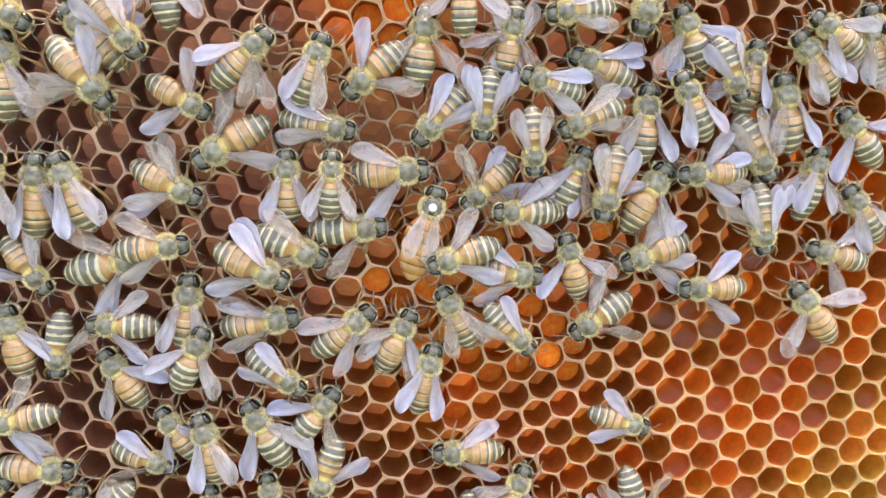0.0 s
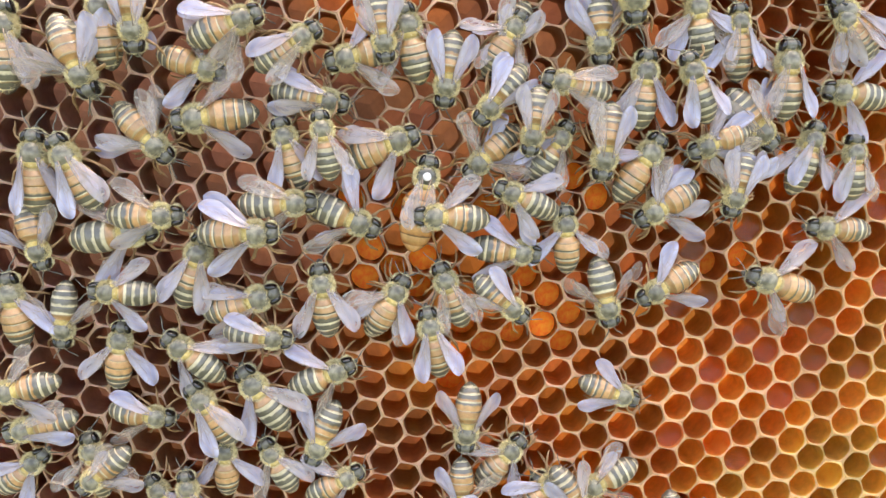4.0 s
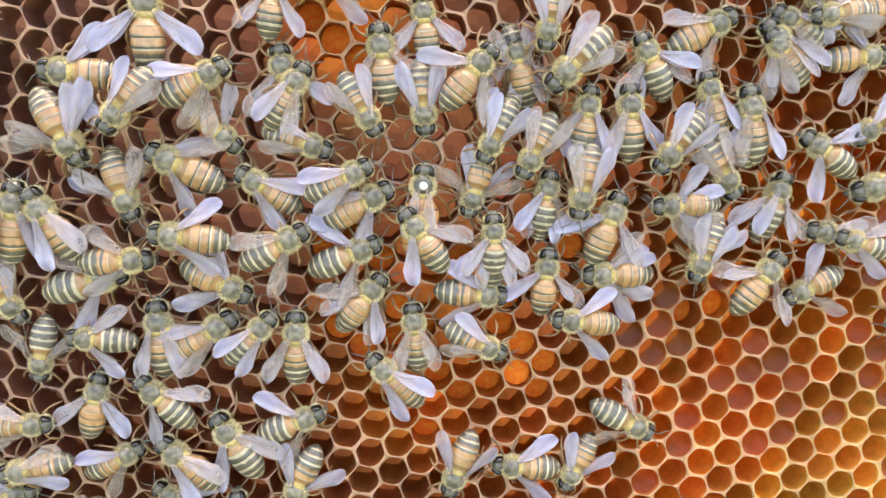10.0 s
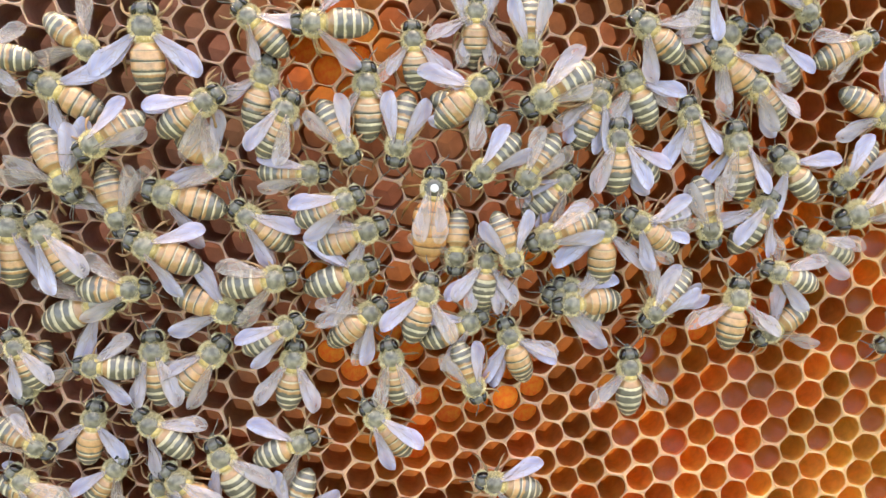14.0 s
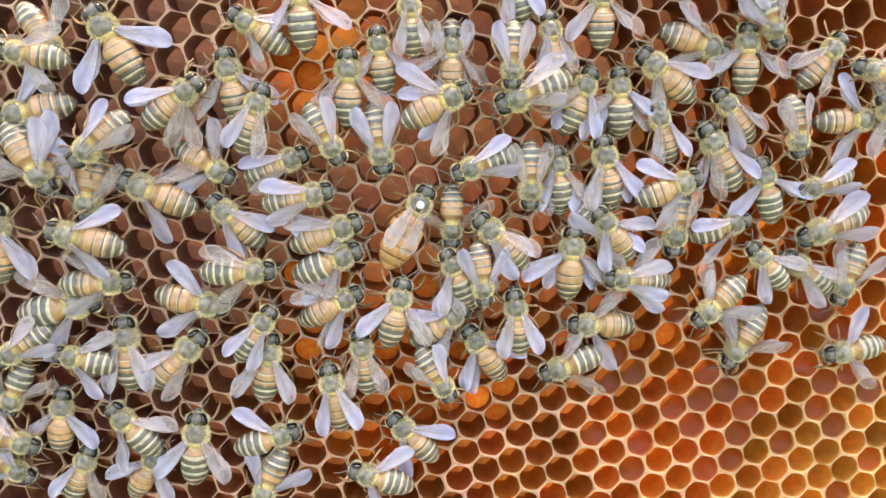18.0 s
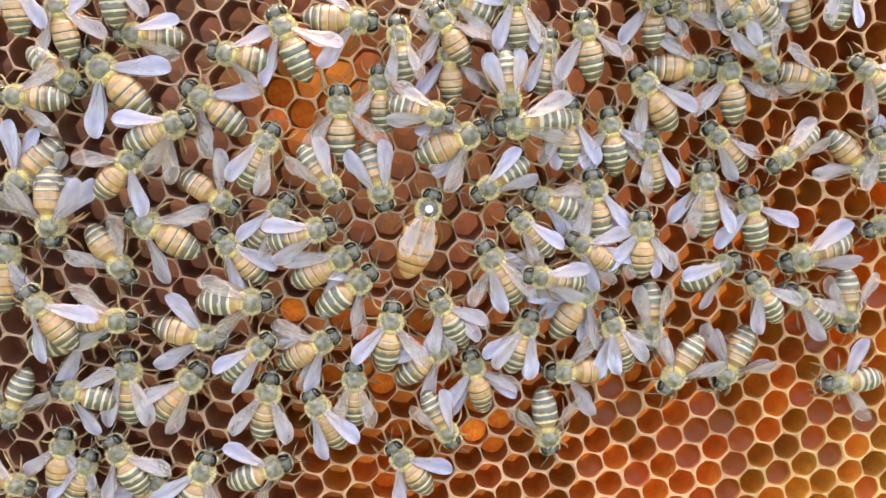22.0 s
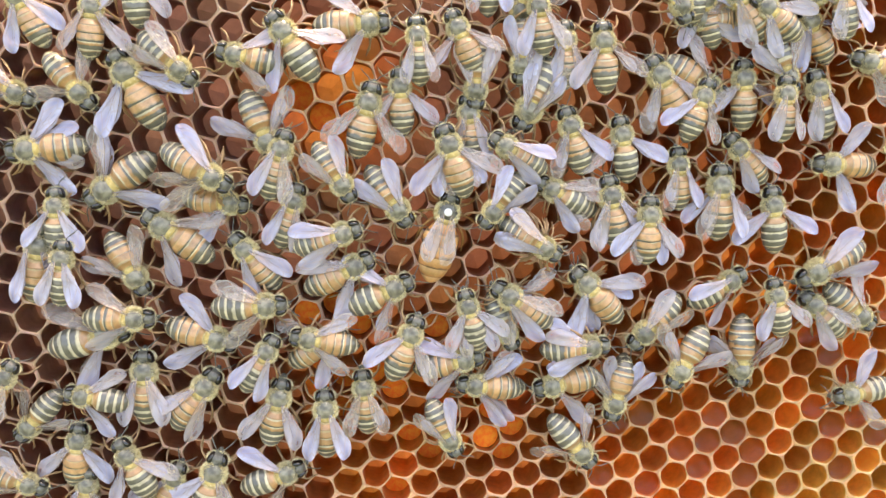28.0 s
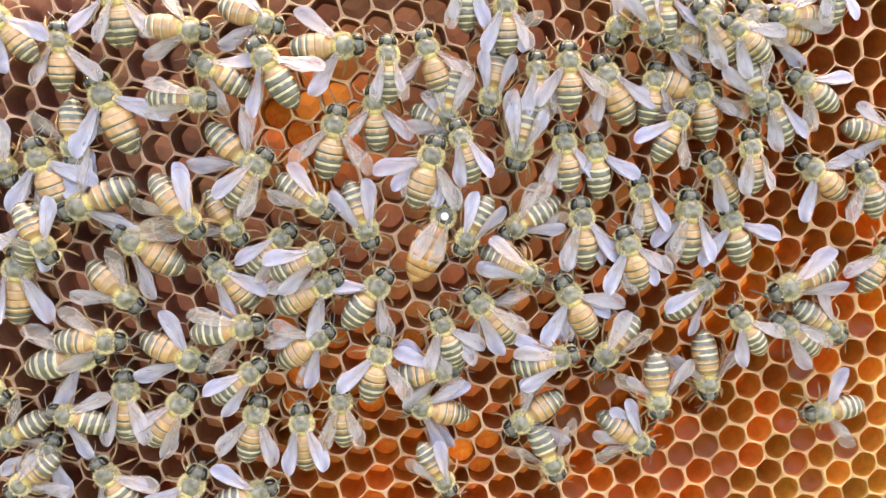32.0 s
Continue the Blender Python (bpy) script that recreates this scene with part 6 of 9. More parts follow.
    walk(b[57], [(0, at(-96.6, 25.2, 1.9, -85)), (1.5, at(-95.5, 25.8, 1.9, -97)), (3, at(-97.0, 24.6, 1.9, -91)), (6, at(-96.3, 25.5, 1.9, -90)), (7.5, at(-95.9, 25.9, 1.9, -88)), (9, at(-97.3, 25.7, 1.9, -84)), (11, at(-97.2, 26.4, 1.9, -91)), (13, at(-96.0, 26.1, 1.9, -91)), (15, at(-97.3, 25.9, 1.9, -88)), (18, at(-96.9, 26.2, 1.9, -87)), (20, at(-95.9, 26.8, 1.9, -92)), (22, at(-95.3, 26.6, 1.9, -92)), (23.5, at(-96.2, 26.5, 1.9, -88)), (25, at(-95.4, 25.9, 1.9, -88)), (28, at(-95.0, 26.8, 1.9, -89)), (30, at(-96.8, 25.2, 1.9, -89)), (32, at(-96.1, 25.5, 1.9, -89))])
    walk(b[58], [(0, at(-92.6, 14.7, 0.0, -6)), (1.5, at(-93.6, 12.5, 0.0, 6)), (3, at(-90.0, 17.4, 0.0, -27)), (6, at(-92.3, 12.6, 0.0, 4)), (7.5, at(-91.8, 13.2, 0.0, 5)), (9, at(-92.2, 13.3, 0.0, 6)), (11, at(-92.2, 13.4, 0.0, 1)), (13, at(-92.1, 12.6, 0.0, 4)), (15, at(-91.6, 13.1, 0.0, 3)), (18, at(-93.4, 14.2, 0.0, 4)), (20, at(-92.4, 14.8, 0.0, -1)), (22, at(-92.5, 15.0, 0.0, 1)), (23.5, at(-92.1, 14.8, 0.0, 0)), (25, at(-92.5, 14.2, 0.0, 2)), (28, at(-92.1, 15.0, 0.0, 1)), (30, at(-92.9, 13.5, 0.0, 1)), (32, at(-91.5, 14.1, 0.0, 3))])
    walk(b[59], [(0, at(-80.4, 12.2, 0.0, -82)), (1.5, at(-81.1, 10.4, 0.0, -52)), (3, at(-82.1, 9.5, 0.0, -72)), (6, at(-83.1, 11.4, 0.0, -68)), (7.5, at(-83.5, 12.3, 0.0, -63)), (9, at(-84.3, 13.0, 0.0, -63)), (11, at(-84.8, 13.2, 0.0, -49)), (13, at(-84.3, 13.2, 0.0, -47)), (15, at(-83.6, 12.2, 0.0, -38)), (18, at(-84.5, 12.8, 0.0, -43)), (20, at(-84.7, 13.5, 0.0, -39)), (22, at(-83.6, 13.8, 0.0, -40)), (23.5, at(-84.0, 13.3, 0.0, -34)), (25, at(-83.5, 12.9, 0.0, -38)), (28, at(-83.2, 12.7, 0.0, -35)), (30, at(-83.7, 12.4, 0.0, -37)), (32, at(-83.6, 12.2, 0.0, -34))])
    walk(b[60], [(0, at(-66.9, 10.6, 0.0, -52)), (1.5, at(-67.4, 9.8, 0.0, -36)), (3, at(-69.7, 10.3, 0.0, 3)), (6, at(-69.9, 10.7, 0.0, 8)), (7.5, at(-69.9, 10.1, 0.0, 5)), (9, at(-70.6, 10.8, 0.0, 1)), (11, at(-69.4, 11.2, 0.0, -2)), (13, at(-69.3, 10.9, 0.0, -6)), (15, at(-69.3, 11.0, 0.0, -10)), (18, at(-69.6, 11.5, 0.0, -7)), (20, at(-69.3, 10.8, 0.0, -8)), (22, at(-69.2, 11.0, 0.0, -10)), (23.5, at(-69.7, 10.4, 0.0, -11)), (25, at(-69.5, 10.3, 0.0, -13)), (28, at(-69.7, 10.5, 0.0, -11)), (30, at(-69.8, 9.7, 0.0, -13)), (32, at(-69.7, 10.0, 0.0, -11))])
    walk(b[61], [(0, at(-58.3, 8.8, 0.0, -27)), (1.5, at(-59.4, 9.0, 0.0, -4)), (3, at(-58.8, 9.2, 0.0, -31)), (6, at(-58.5, 11.1, 0.0, -29)), (7.5, at(-57.7, 15.1, 0.0, -38)), (9, at(-58.5, 17.6, 0.0, -31)), (11, at(-58.3, 18.9, 0.0, -47)), (13, at(-58.3, 17.7, 0.0, -50)), (15, at(-56.4, 21.7, 0.0, -50)), (18, at(-57.8, 22.1, 0.0, -61)), (20, at(-60.6, 21.0, 0.0, -56)), (22, at(-61.0, 21.0, 0.0, -60)), (23.5, at(-61.5, 20.8, 0.0, -65)), (25, at(-61.3, 22.0, 0.0, -69)), (30, at(-62.7, 22.3, 0.0, -45)), (32, at(-60.1, 24.9, 0.0, -53))])
    walk(b[62], [(0, at(-53.7, 2.1, 0.0, -15)), (1.5, at(-52.5, 1.6, 0.0, -3)), (3, at(-52.3, 2.3, 0.0, 2)), (6, at(-50.0, 3.1, 0.0, 40)), (7.5, at(-51.1, 2.3, 0.0, 54)), (9, at(-52.8, 3.8, 0.0, 57)), (11, at(-54.6, 5.0, 0.0, 32)), (13, at(-54.4, 1.5, 0.0, 33)), (15, at(-53.4, 0.5, 0.0, 41)), (18, at(-58.1, 5.9, 0.0, 12)), (20, at(-57.4, 6.4, 0.0, 21)), (22, at(-59.3, 8.5, 0.0, 29)), (23.5, at(-59.2, 9.4, 0.0, 16)), (25, at(-60.6, 8.6, 0.0, 8)), (28, at(-61.1, 8.4, 0.0, 3)), (30, at(-61.1, 8.6, 0.0, 5)), (32, at(-61.0, 8.5, 0.0, 7))])
    walk(b[63], [(0, at(-72.3, -4.0, 0.0, -39)), (1.5, at(-70.0, -3.1, 0.0, -67)), (3, at(-70.2, -3.3, 0.0, -64)), (6, at(-69.0, -3.1, 0.0, -78)), (7.5, at(-69.6, -3.3, 0.0, -77)), (9, at(-71.5, -2.7, 0.0, -78)), (11, at(-70.1, -2.7, 0.0, -61)), (13, at(-70.3, -2.3, 0.0, -66)), (15, at(-69.8, -2.9, 0.0, -65)), (18, at(-69.3, -2.3, 0.0, -71)), (20, at(-69.4, -1.7, 0.0, -68)), (22, at(-70.1, -1.7, 0.0, -68)), (23.5, at(-69.8, -1.5, 0.0, -65)), (25, at(-69.6, -1.6, 0.0, -71)), (28, at(-69.7, -2.2, 0.0, -68)), (30, at(-70.1, -2.7, 0.0, -77)), (32, at(-70.6, -3.1, 0.0, -70))])
    walk(b[64], [(0, at(-78.1, 3.5, 1.9, -128)), (1.5, at(-76.5, 3.5, 1.9, -130)), (3, at(-79.6, 4.2, 1.9, -96)), (6, at(-80.3, 4.9, 1.9, -115)), (7.5, at(-78.9, 6.8, 1.9, -108)), (9, at(-78.1, 9.7, 1.9, -62)), (11, at(-75.3, 15.9, 1.9, -40)), (13, at(-72.4, 17.1, 1.9, -57)), (15, at(-71.1, 18.7, 1.9, -59)), (18, at(-71.1, 17.8, 1.9, -33)), (20, at(-72.0, 19.3, 1.9, -45)), (22, at(-71.4, 20.2, 1.9, -47)), (23.5, at(-71.3, 19.6, 1.9, -48)), (25, at(-71.8, 20.4, 1.9, -46)), (28, at(-72.1, 19.6, 1.9, -28)), (30, at(-71.5, 19.4, 1.9, -48)), (32, at(-71.5, 18.9, 1.9, -49))])
    walk(b[65], [(0, at(-92.0, 7.1, 1.9, -25)), (0.8, at(-92.1, 5.2, 1.9, 20)), (1.5, at(-92.1, 3.4, 1.9, 64)), (3, at(-91.6, 1.5, 1.9, 48)), (6, at(-92.4, 1.7, 1.9, 51)), (7.5, at(-90.9, 1.3, 1.9, 50)), (9, at(-92.1, 2.2, 1.9, 44)), (11, at(-92.1, 2.8, 1.9, 44)), (13, at(-91.6, 2.0, 1.9, 47)), (15, at(-91.2, 1.1, 1.9, 46)), (18, at(-92.8, 0.8, 1.9, 40)), (20, at(-93.3, 2.3, 1.9, 27)), (22, at(-93.4, 1.3, 1.9, 26)), (23.5, at(-93.7, 2.1, 1.9, 26)), (25, at(-94.1, 2.1, 1.9, 28)), (28, at(-94.0, 0.7, 1.9, 26)), (30, at(-94.1, 0.8, 1.9, 27)), (32, at(-93.6, -0.0, 1.9, 33))])
    walk(b[66], [(0, at(-103.3, 12.6, 1.9, 86)), (1.5, at(-102.1, 12.8, 1.9, 80)), (3, at(-102.6, 12.5, 1.9, 84)), (6, at(-101.3, 12.0, 1.9, 85)), (7.5, at(-99.6, 12.4, 1.9, 86)), (9, at(-101.5, 13.3, 1.9, 87)), (11, at(-101.9, 13.1, 1.9, 82)), (13, at(-100.3, 13.0, 1.9, 86)), (15, at(-99.8, 12.8, 1.9, 83)), (18, at(-100.5, 12.9, 1.9, 76)), (20, at(-98.6, 12.6, 1.9, 82)), (22, at(-100.0, 13.6, 1.9, 74)), (23.5, at(-99.4, 12.9, 1.9, 80)), (25, at(-99.9, 12.5, 1.9, 89)), (28, at(-100.3, 12.8, 1.9, 79)), (30, at(-101.9, 11.9, 1.9, 76)), (32, at(-99.6, 11.8, 1.9, 73))])
    walk(b[67], [(0, at(-113.7, 8.5, 0.0, 173)), (1.5, at(-112.6, 8.0, 0.0, 173)), (3, at(-112.4, 7.2, 0.0, 175)), (6, at(-112.1, 8.7, 0.0, 167)), (7.5, at(-111.4, 9.1, 0.0, 163)), (9, at(-111.9, 11.1, 0.0, 164)), (11, at(-111.1, 10.1, 0.0, 176)), (13, at(-112.1, 10.8, 0.0, 158)), (15, at(-112.3, 10.3, 0.0, 155)), (18, at(-112.7, 6.6, 0.0, 159)), (20, at(-111.5, 11.0, 0.0, 159)), (22, at(-111.9, 11.6, 0.0, 159)), (23.5, at(-112.4, 10.9, 0.0, 159)), (25, at(-111.1, 8.1, 0.0, 158)), (28, at(-110.7, 8.3, 0.0, 140)), (30, at(-108.9, 9.2, 0.0, 132)), (32, at(-109.8, 8.6, 0.0, 121))])
    walk(b[68], [(0, at(-104.1, 3.7, 0.0, 31)), (1.5, at(-103.9, 3.9, 0.0, 14)), (3, at(-103.8, 2.5, 0.0, -4)), (6, at(-103.0, 1.5, 0.0, -10)), (7.5, at(-102.2, 2.8, 0.0, -11)), (9, at(-103.6, 1.1, 0.0, -14)), (11, at(-103.4, 2.8, 0.0, -13)), (13, at(-103.0, 2.2, 0.0, -6)), (15, at(-103.2, 1.1, 0.0, -19)), (18, at(-105.2, 1.9, 0.0, -6)), (20, at(-104.6, 2.2, 0.0, -14)), (22, at(-104.8, 1.8, 0.0, -12)), (23.5, at(-105.0, 2.6, 0.0, -16)), (25, at(-104.7, 2.5, 0.0, -15)), (28, at(-104.0, 2.5, 0.0, -7)), (30, at(-105.1, 2.4, 0.0, -6)), (32, at(-105.7, 3.4, 0.0, -24))])
    walk(b[69], [(0, at(-117.2, 21.8, 0.0, -145)), (1.5, at(-116.9, 21.3, 0.0, -173)), (3, at(-115.7, 20.3, 0.0, -175)), (6, at(-116.2, 21.9, 0.0, -139)), (7.5, at(-115.4, 22.1, 0.0, -144)), (9, at(-117.2, 19.4, 0.0, -151)), (11, at(-116.0, 20.5, 0.0, -140)), (13, at(-134.9, 20.5, 0.0, -140)), (32, at(-134.9, 20.5, 0.0, -140))])
    walk(b[70], [(0, at(-120.3, 10.6, 0.0, 9)), (1.5, at(-120.1, 10.6, 0.0, 10)), (3, at(-120.0, 10.4, 0.0, 9)), (6, at(-119.8, 9.4, 0.0, 1)), (7.5, at(-118.7, 10.4, 0.0, 7)), (9.7, at(-138.7, 10.4, 0.0, 7)), (32, at(-138.7, 10.4, 0.0, 7))])
    walk(b[71], [(0, at(-119.6, -2.1, 3.6, 98)), (1.5, at(-119.5, -2.5, 3.6, 102)), (3, at(-118.9, -2.8, 3.6, 99)), (6, at(-118.9, -3.5, 3.6, 104)), (7.5, at(-117.9, -2.4, 3.6, 98)), (10.2, at(-141.1, -2.4, 3.6, 98)), (32, at(-141.1, -2.4, 3.6, 98))])
    walk(b[72], [(0, at(-95.7, -6.4, 0.0, 33)), (3.7, at(-95.7, -35.3, 0.0, 33)), (32, at(-95.7, -35.3, 0.0, 33))])
    walk(b[73], [(0, at(-90.1, -8.1, 1.9, 14)), (1.5, at(-90.4, -6.8, 1.9, 26)), (3, at(-90.0, -7.1, 1.9, 29)), (6, at(-87.8, -9.7, 1.9, 41)), (7.5, at(-88.1, -8.5, 1.9, 40)), (9, at(-88.8, -7.8, 1.9, 48)), (11, at(-88.9, -8.5, 1.9, 42)), (13, at(-86.8, -8.9, 1.9, 40)), (15, at(-87.6, -8.6, 1.9, 49)), (17.7, at(-87.6, -31.8, 1.9, 49)), (32, at(-87.6, -31.8, 1.9, 49))])
    walk(b[74], [(0, at(-81.2, -6.6, 0.0, 28)), (1.5, at(-80.8, -5.9, 0.0, 29)), (3, at(-80.9, -6.0, 0.0, 31)), (6, at(-80.5, -7.0, 0.0, 34)), (7.5, at(-80.3, -6.1, 0.0, 30)), (9, at(-80.9, -5.8, 0.0, 31)), (11, at(-81.0, -5.7, 0.0, 31)), (13, at(-80.9, -6.0, 0.0, 27)), (15, at(-80.5, -5.9, 0.0, 26)), (18, at(-82.3, -3.2, 0.0, -4)), (20, at(-82.5, -3.7, 0.0, -9)), (22, at(-81.4, -3.4, 0.0, -20)), (23.5, at(-81.7, -3.2, 0.0, -15)), (25, at(-81.3, -3.3, 0.0, -14)), (28, at(-81.2, -3.3, 0.0, -16)), (30, at(-82.0, -3.6, 0.0, -17)), (32, at(-81.4, -3.0, 0.0, -24))])
    walk(b[75], [(0, at(-100.8, -11.0, 0.0, -112)), (1.5, at(-100.8, -10.2, 0.0, -116)), (3, at(-100.2, -9.2, 0.0, -109)), (6, at(-100.4, -9.9, 0.0, -89)), (7.5, at(-99.9, -9.9, 0.0, -92)), (9, at(-100.7, -8.1, 0.0, -70)), (11, at(-100.4, -8.2, 0.0, -60)), (13, at(-101.2, -7.6, 0.0, -39)), (15, at(-100.6, -6.9, 0.0, -39)), (18, at(-102.3, -7.9, 0.0, -22)), (20, at(-101.7, -3.4, 0.0, -27)), (22, at(-101.5, -1.7, 0.0, -25)), (23.5, at(-101.6, -2.2, 0.0, -21)), (25, at(-102.1, -3.0, 0.0, -17)), (28, at(-102.9, -5.5, 0.0, -11)), (32, at(-101.7, -24.2, 0.0, -27))])
    walk(b[76], [(0, at(-117.4, -11.2, 1.9, -95)), (2.7, at(-117.4, -34.1, 1.9, -95)), (32, at(-117.4, -34.1, 1.9, -95))])
    walk(b[77], [(0, at(-47.5, -11.1, 1.9, 90)), (0.8, at(-46.6, -11.2, 1.9, 129)), (1.5, at(-45.7, -11.4, 1.9, 168)), (3, at(-45.9, -11.8, 1.9, 175)), (6, at(-45.6, -11.5, 1.9, 174)), (7.5, at(-44.8, -8.7, 1.9, 172)), (9, at(-42.7, -9.6, 1.9, 158)), (11, at(-43.2, -12.4, 1.9, 159)), (13, at(-42.6, -15.7, 1.9, 189)), (14.5, at(-42.6, -31.4, 1.9, 189)), (32, at(-42.6, -31.4, 1.9, 189))])
    walk(b[78], [(0, at(-19.3, -7.5, 0.0, -107)), (1.5, at(-19.8, -8.3, 0.0, -111)), (3, at(-19.8, -8.1, 0.0, -113)), (6, at(-19.8, -7.6, 0.0, -103)), (7.5, at(-19.7, -7.8, 0.0, -139)), (9, at(-20.0, -11.5, 0.0, -178)), (11, at(-23.4, -15.6, 0.0, -224)), (12.9, at(-23.4, -34.2, 0.0, -224)), (32, at(-23.4, -34.2, 0.0, -224))])
    walk(b[79], [(0, at(-80.4, -19.3, 0.0, 11)), (1.5, at(-80.8, -18.6, 0.0, 10)), (3, at(-79.0, -18.7, 0.0, 28)), (6, at(-78.6, -18.9, 0.0, 22)), (7.5, at(-79.4, -17.8, 0.0, 31)), (9, at(-80.2, -19.4, 0.0, 11)), (11, at(-81.0, -19.9, 0.0, 4)), (12.5, at(-81.0, -32.7, 0.0, 4)), (32, at(-81.0, -32.7, 0.0, 4))])
    walk(b[80], [(0, at(-90.6, -21.0, 0.0, 2)), (3, at(-87.0, -18.5, 0.0, -1)), (6, at(-88.4, -18.2, 0.0, 19)), (7.5, at(-87.5, -17.7, 0.0, 46)), (9, at(-90.5, -15.6, 0.0, 66)), (11, at(-91.1, -16.7, 0.0, 30)), (13, at(-92.0, -13.2, 0.0, 19)), (18, at(-90.8, -7.7, 0.0, -29)), (20, at(-90.5, -6.7, 0.0, -30)), (22, at(-89.8, -5.0, 0.0, -30)), (23.5, at(-90.3, -6.2, 0.0, -32)), (25, at(-90.5, -5.7, 0.0, -20)), (28, at(-88.3, -4.2, 0.0, -23)), (30, at(-87.9, -3.6, 0.0, -22)), (32, at(-87.9, -23.9, 0.0, -22))])
    walk(b[81], [(0, at(-71.2, -15.0, 0.0, 161)), (1.5, at(-70.2, -14.5, 0.0, 155)), (3, at(-70.9, -14.3, 0.0, 157)), (6, at(-70.3, -14.9, 0.0, 157)), (7.5, at(-69.6, -14.3, 0.0, 157)), (9, at(-70.2, -13.2, 0.0, 153)), (11, at(-70.1, -13.6, 0.0, 155)), (13, at(-69.6, -13.8, 0.0, 161)), (15, at(-69.0, -13.1, 0.0, 160)), (18, at(-69.8, -10.6, 0.0, 157)), (19.9, at(-69.8, -29.1, 0.0, 157)), (32, at(-69.8, -29.1, 0.0, 157))])
    walk(b[82], [(0, at(-38.4, -19.8, 0.0, -20)), (1.5, at(-38.6, -19.3, 0.0, -30)), (3, at(-39.2, -19.2, 0.0, -38)), (6, at(-39.3, -19.9, 0.0, -44)), (7.5, at(-39.6, -19.5, 0.0, -41)), (9.8, at(-39.6, -40.3, 0.0, -41)), (32, at(-39.6, -40.3, 0.0, -41))])
    walk(b[83], [(0, at(-17.4, -21.8, 1.9, -165)), (1.5, at(-16.4, -16.8, 1.9, -229)), (3, at(-21.7, -17.6, 1.9, -244)), (6.9, at(-21.7, -47.4, 1.9, -244)), (32, at(-21.7, -47.4, 1.9, -244))])
    walk(b[84], [(0, at(24.2, 55.8, 1.9, 25)), (1.5, at(38.8, 55.8, 1.9, 25)), (32, at(38.8, 55.8, 1.9, 25))])
    walk(b[85], [(0, at(-113.0, -20.4, 0.0, -10)), (1.5, at(-110.4, -16.9, 0.0, 6)), (3, at(-109.2, -17.1, 0.0, 7)), (6, at(-109.1, -17.7, 0.0, 12)), (7.5, at(-108.4, -17.7, 0.0, 14)), (9, at(-111.6, -17.9, 0.0, -7)), (10.5, at(-111.6, -33.6, 0.0, -7)), (32, at(-111.6, -33.6, 0.0, -7))])
    walk(b[86], [(0, at(-127.6, -15.3, 0.0, -70)), (3, at(-121.6, -18.6, 0.0, -50)), (6, at(-120.1, -18.1, 0.0, -49)), (7.5, at(-119.8, -18.2, 0.0, -54)), (9, at(-120.0, -16.1, 0.0, -72)), (13, at(-114.4, -9.3, 0.0, -111)), (15, at(-113.8, -9.7, 0.0, -111)), (18, at(-114.6, -6.9, 0.0, -120)), (20.1, at(-134.1, -6.9, 0.0, -120)), (32, at(-134.1, -6.9, 0.0, -120))])
    walk(b[87], [(0, at(-93.2, 65.1, 1.9, 7)), (1.5, at(-91.9, 62.5, 1.9, 6)), (3.4, at(-91.9, 80.8, 1.9, 6)), (32, at(-91.9, 80.8, 1.9, 6))])
    walk(b[88], [(0, at(-47.5, 63.8, 3.6, 2)), (1.5, at(-46.5, 62.2, 3.6, -3)), (3.5, at(-46.5, 80.8, 3.6, -3)), (5.5, at(-46.5, 100.0, 3.6, -3)), (32, at(-46.5, 100.0, 3.6, -3))])
    walk(b[89], [(0, at(-28.9, 63.8, 0.0, 156)), (1.5, at(-29.0, 61.5, 0.0, 167)), (3.7, at(-29.0, 81.6, 0.0, 167)), (32, at(-29.0, 81.6, -0.9, 167))])
    walk(b[90], [(0, at(-118.1, 52.9, 0.0, -1)), (1.5, at(-116.8, 55.7, 0.0, -8)), (3, at(-117.5, 51.9, 0.0, -5)), (6, at(-117.4, 53.4, 0.0, -3)), (7.5, at(-117.1, 54.6, 0.0, -2)), (9.1, at(-133.7, 54.6, 0.0, -2)), (32, at(-133.7, 54.6, 0.0, -2))])
    walk(b[91], [(0, at(21.3, 28.9, 0.0, 35)), (3, at(20.1, 31.4, 0.0, -24)), (4.5, at(21.5, 32.0, 0.0, 27)), (6, at(22.9, 32.6, 0.0, 78)), (7.5, at(22.2, 29.9, 0.0, 73)), (9, at(22.6, 27.1, 0.0, 86)), (11, at(22.8, 30.6, 0.0, 73)), (13, at(23.1, 32.0, 0.0, 63)), (15, at(22.7, 30.1, 0.0, 69)), (18, at(27.0, 28.5, 0.0, 54)), (20, at(27.2, 29.2, 0.0, 48)), (22, at(28.0, 28.3, 0.0, 54)), (23.5, at(28.4, 28.4, 0.0, 48)), (25, at(28.1, 28.1, 0.0, 52)), (28, at(28.0, 29.1, 0.0, 49)), (30, at(28.3, 29.3, 0.0, 45)), (32, at(28.6, 28.2, 0.0, 53))])
    walk(b[92], [(0, at(-117.1, 62.0, 1.9, -125)), (2.1, at(-136.5, 62.0, 1.9, -125)), (32, at(-136.5, 62.0, 1.9, -125))])
    walk(b[93], [(0, at(12.5, 58.2, 3.6, 54)), (2.6, at(12.5, 80.5, 3.6, 54)), (32, at(12.5, 80.5, 3.6, 54))])
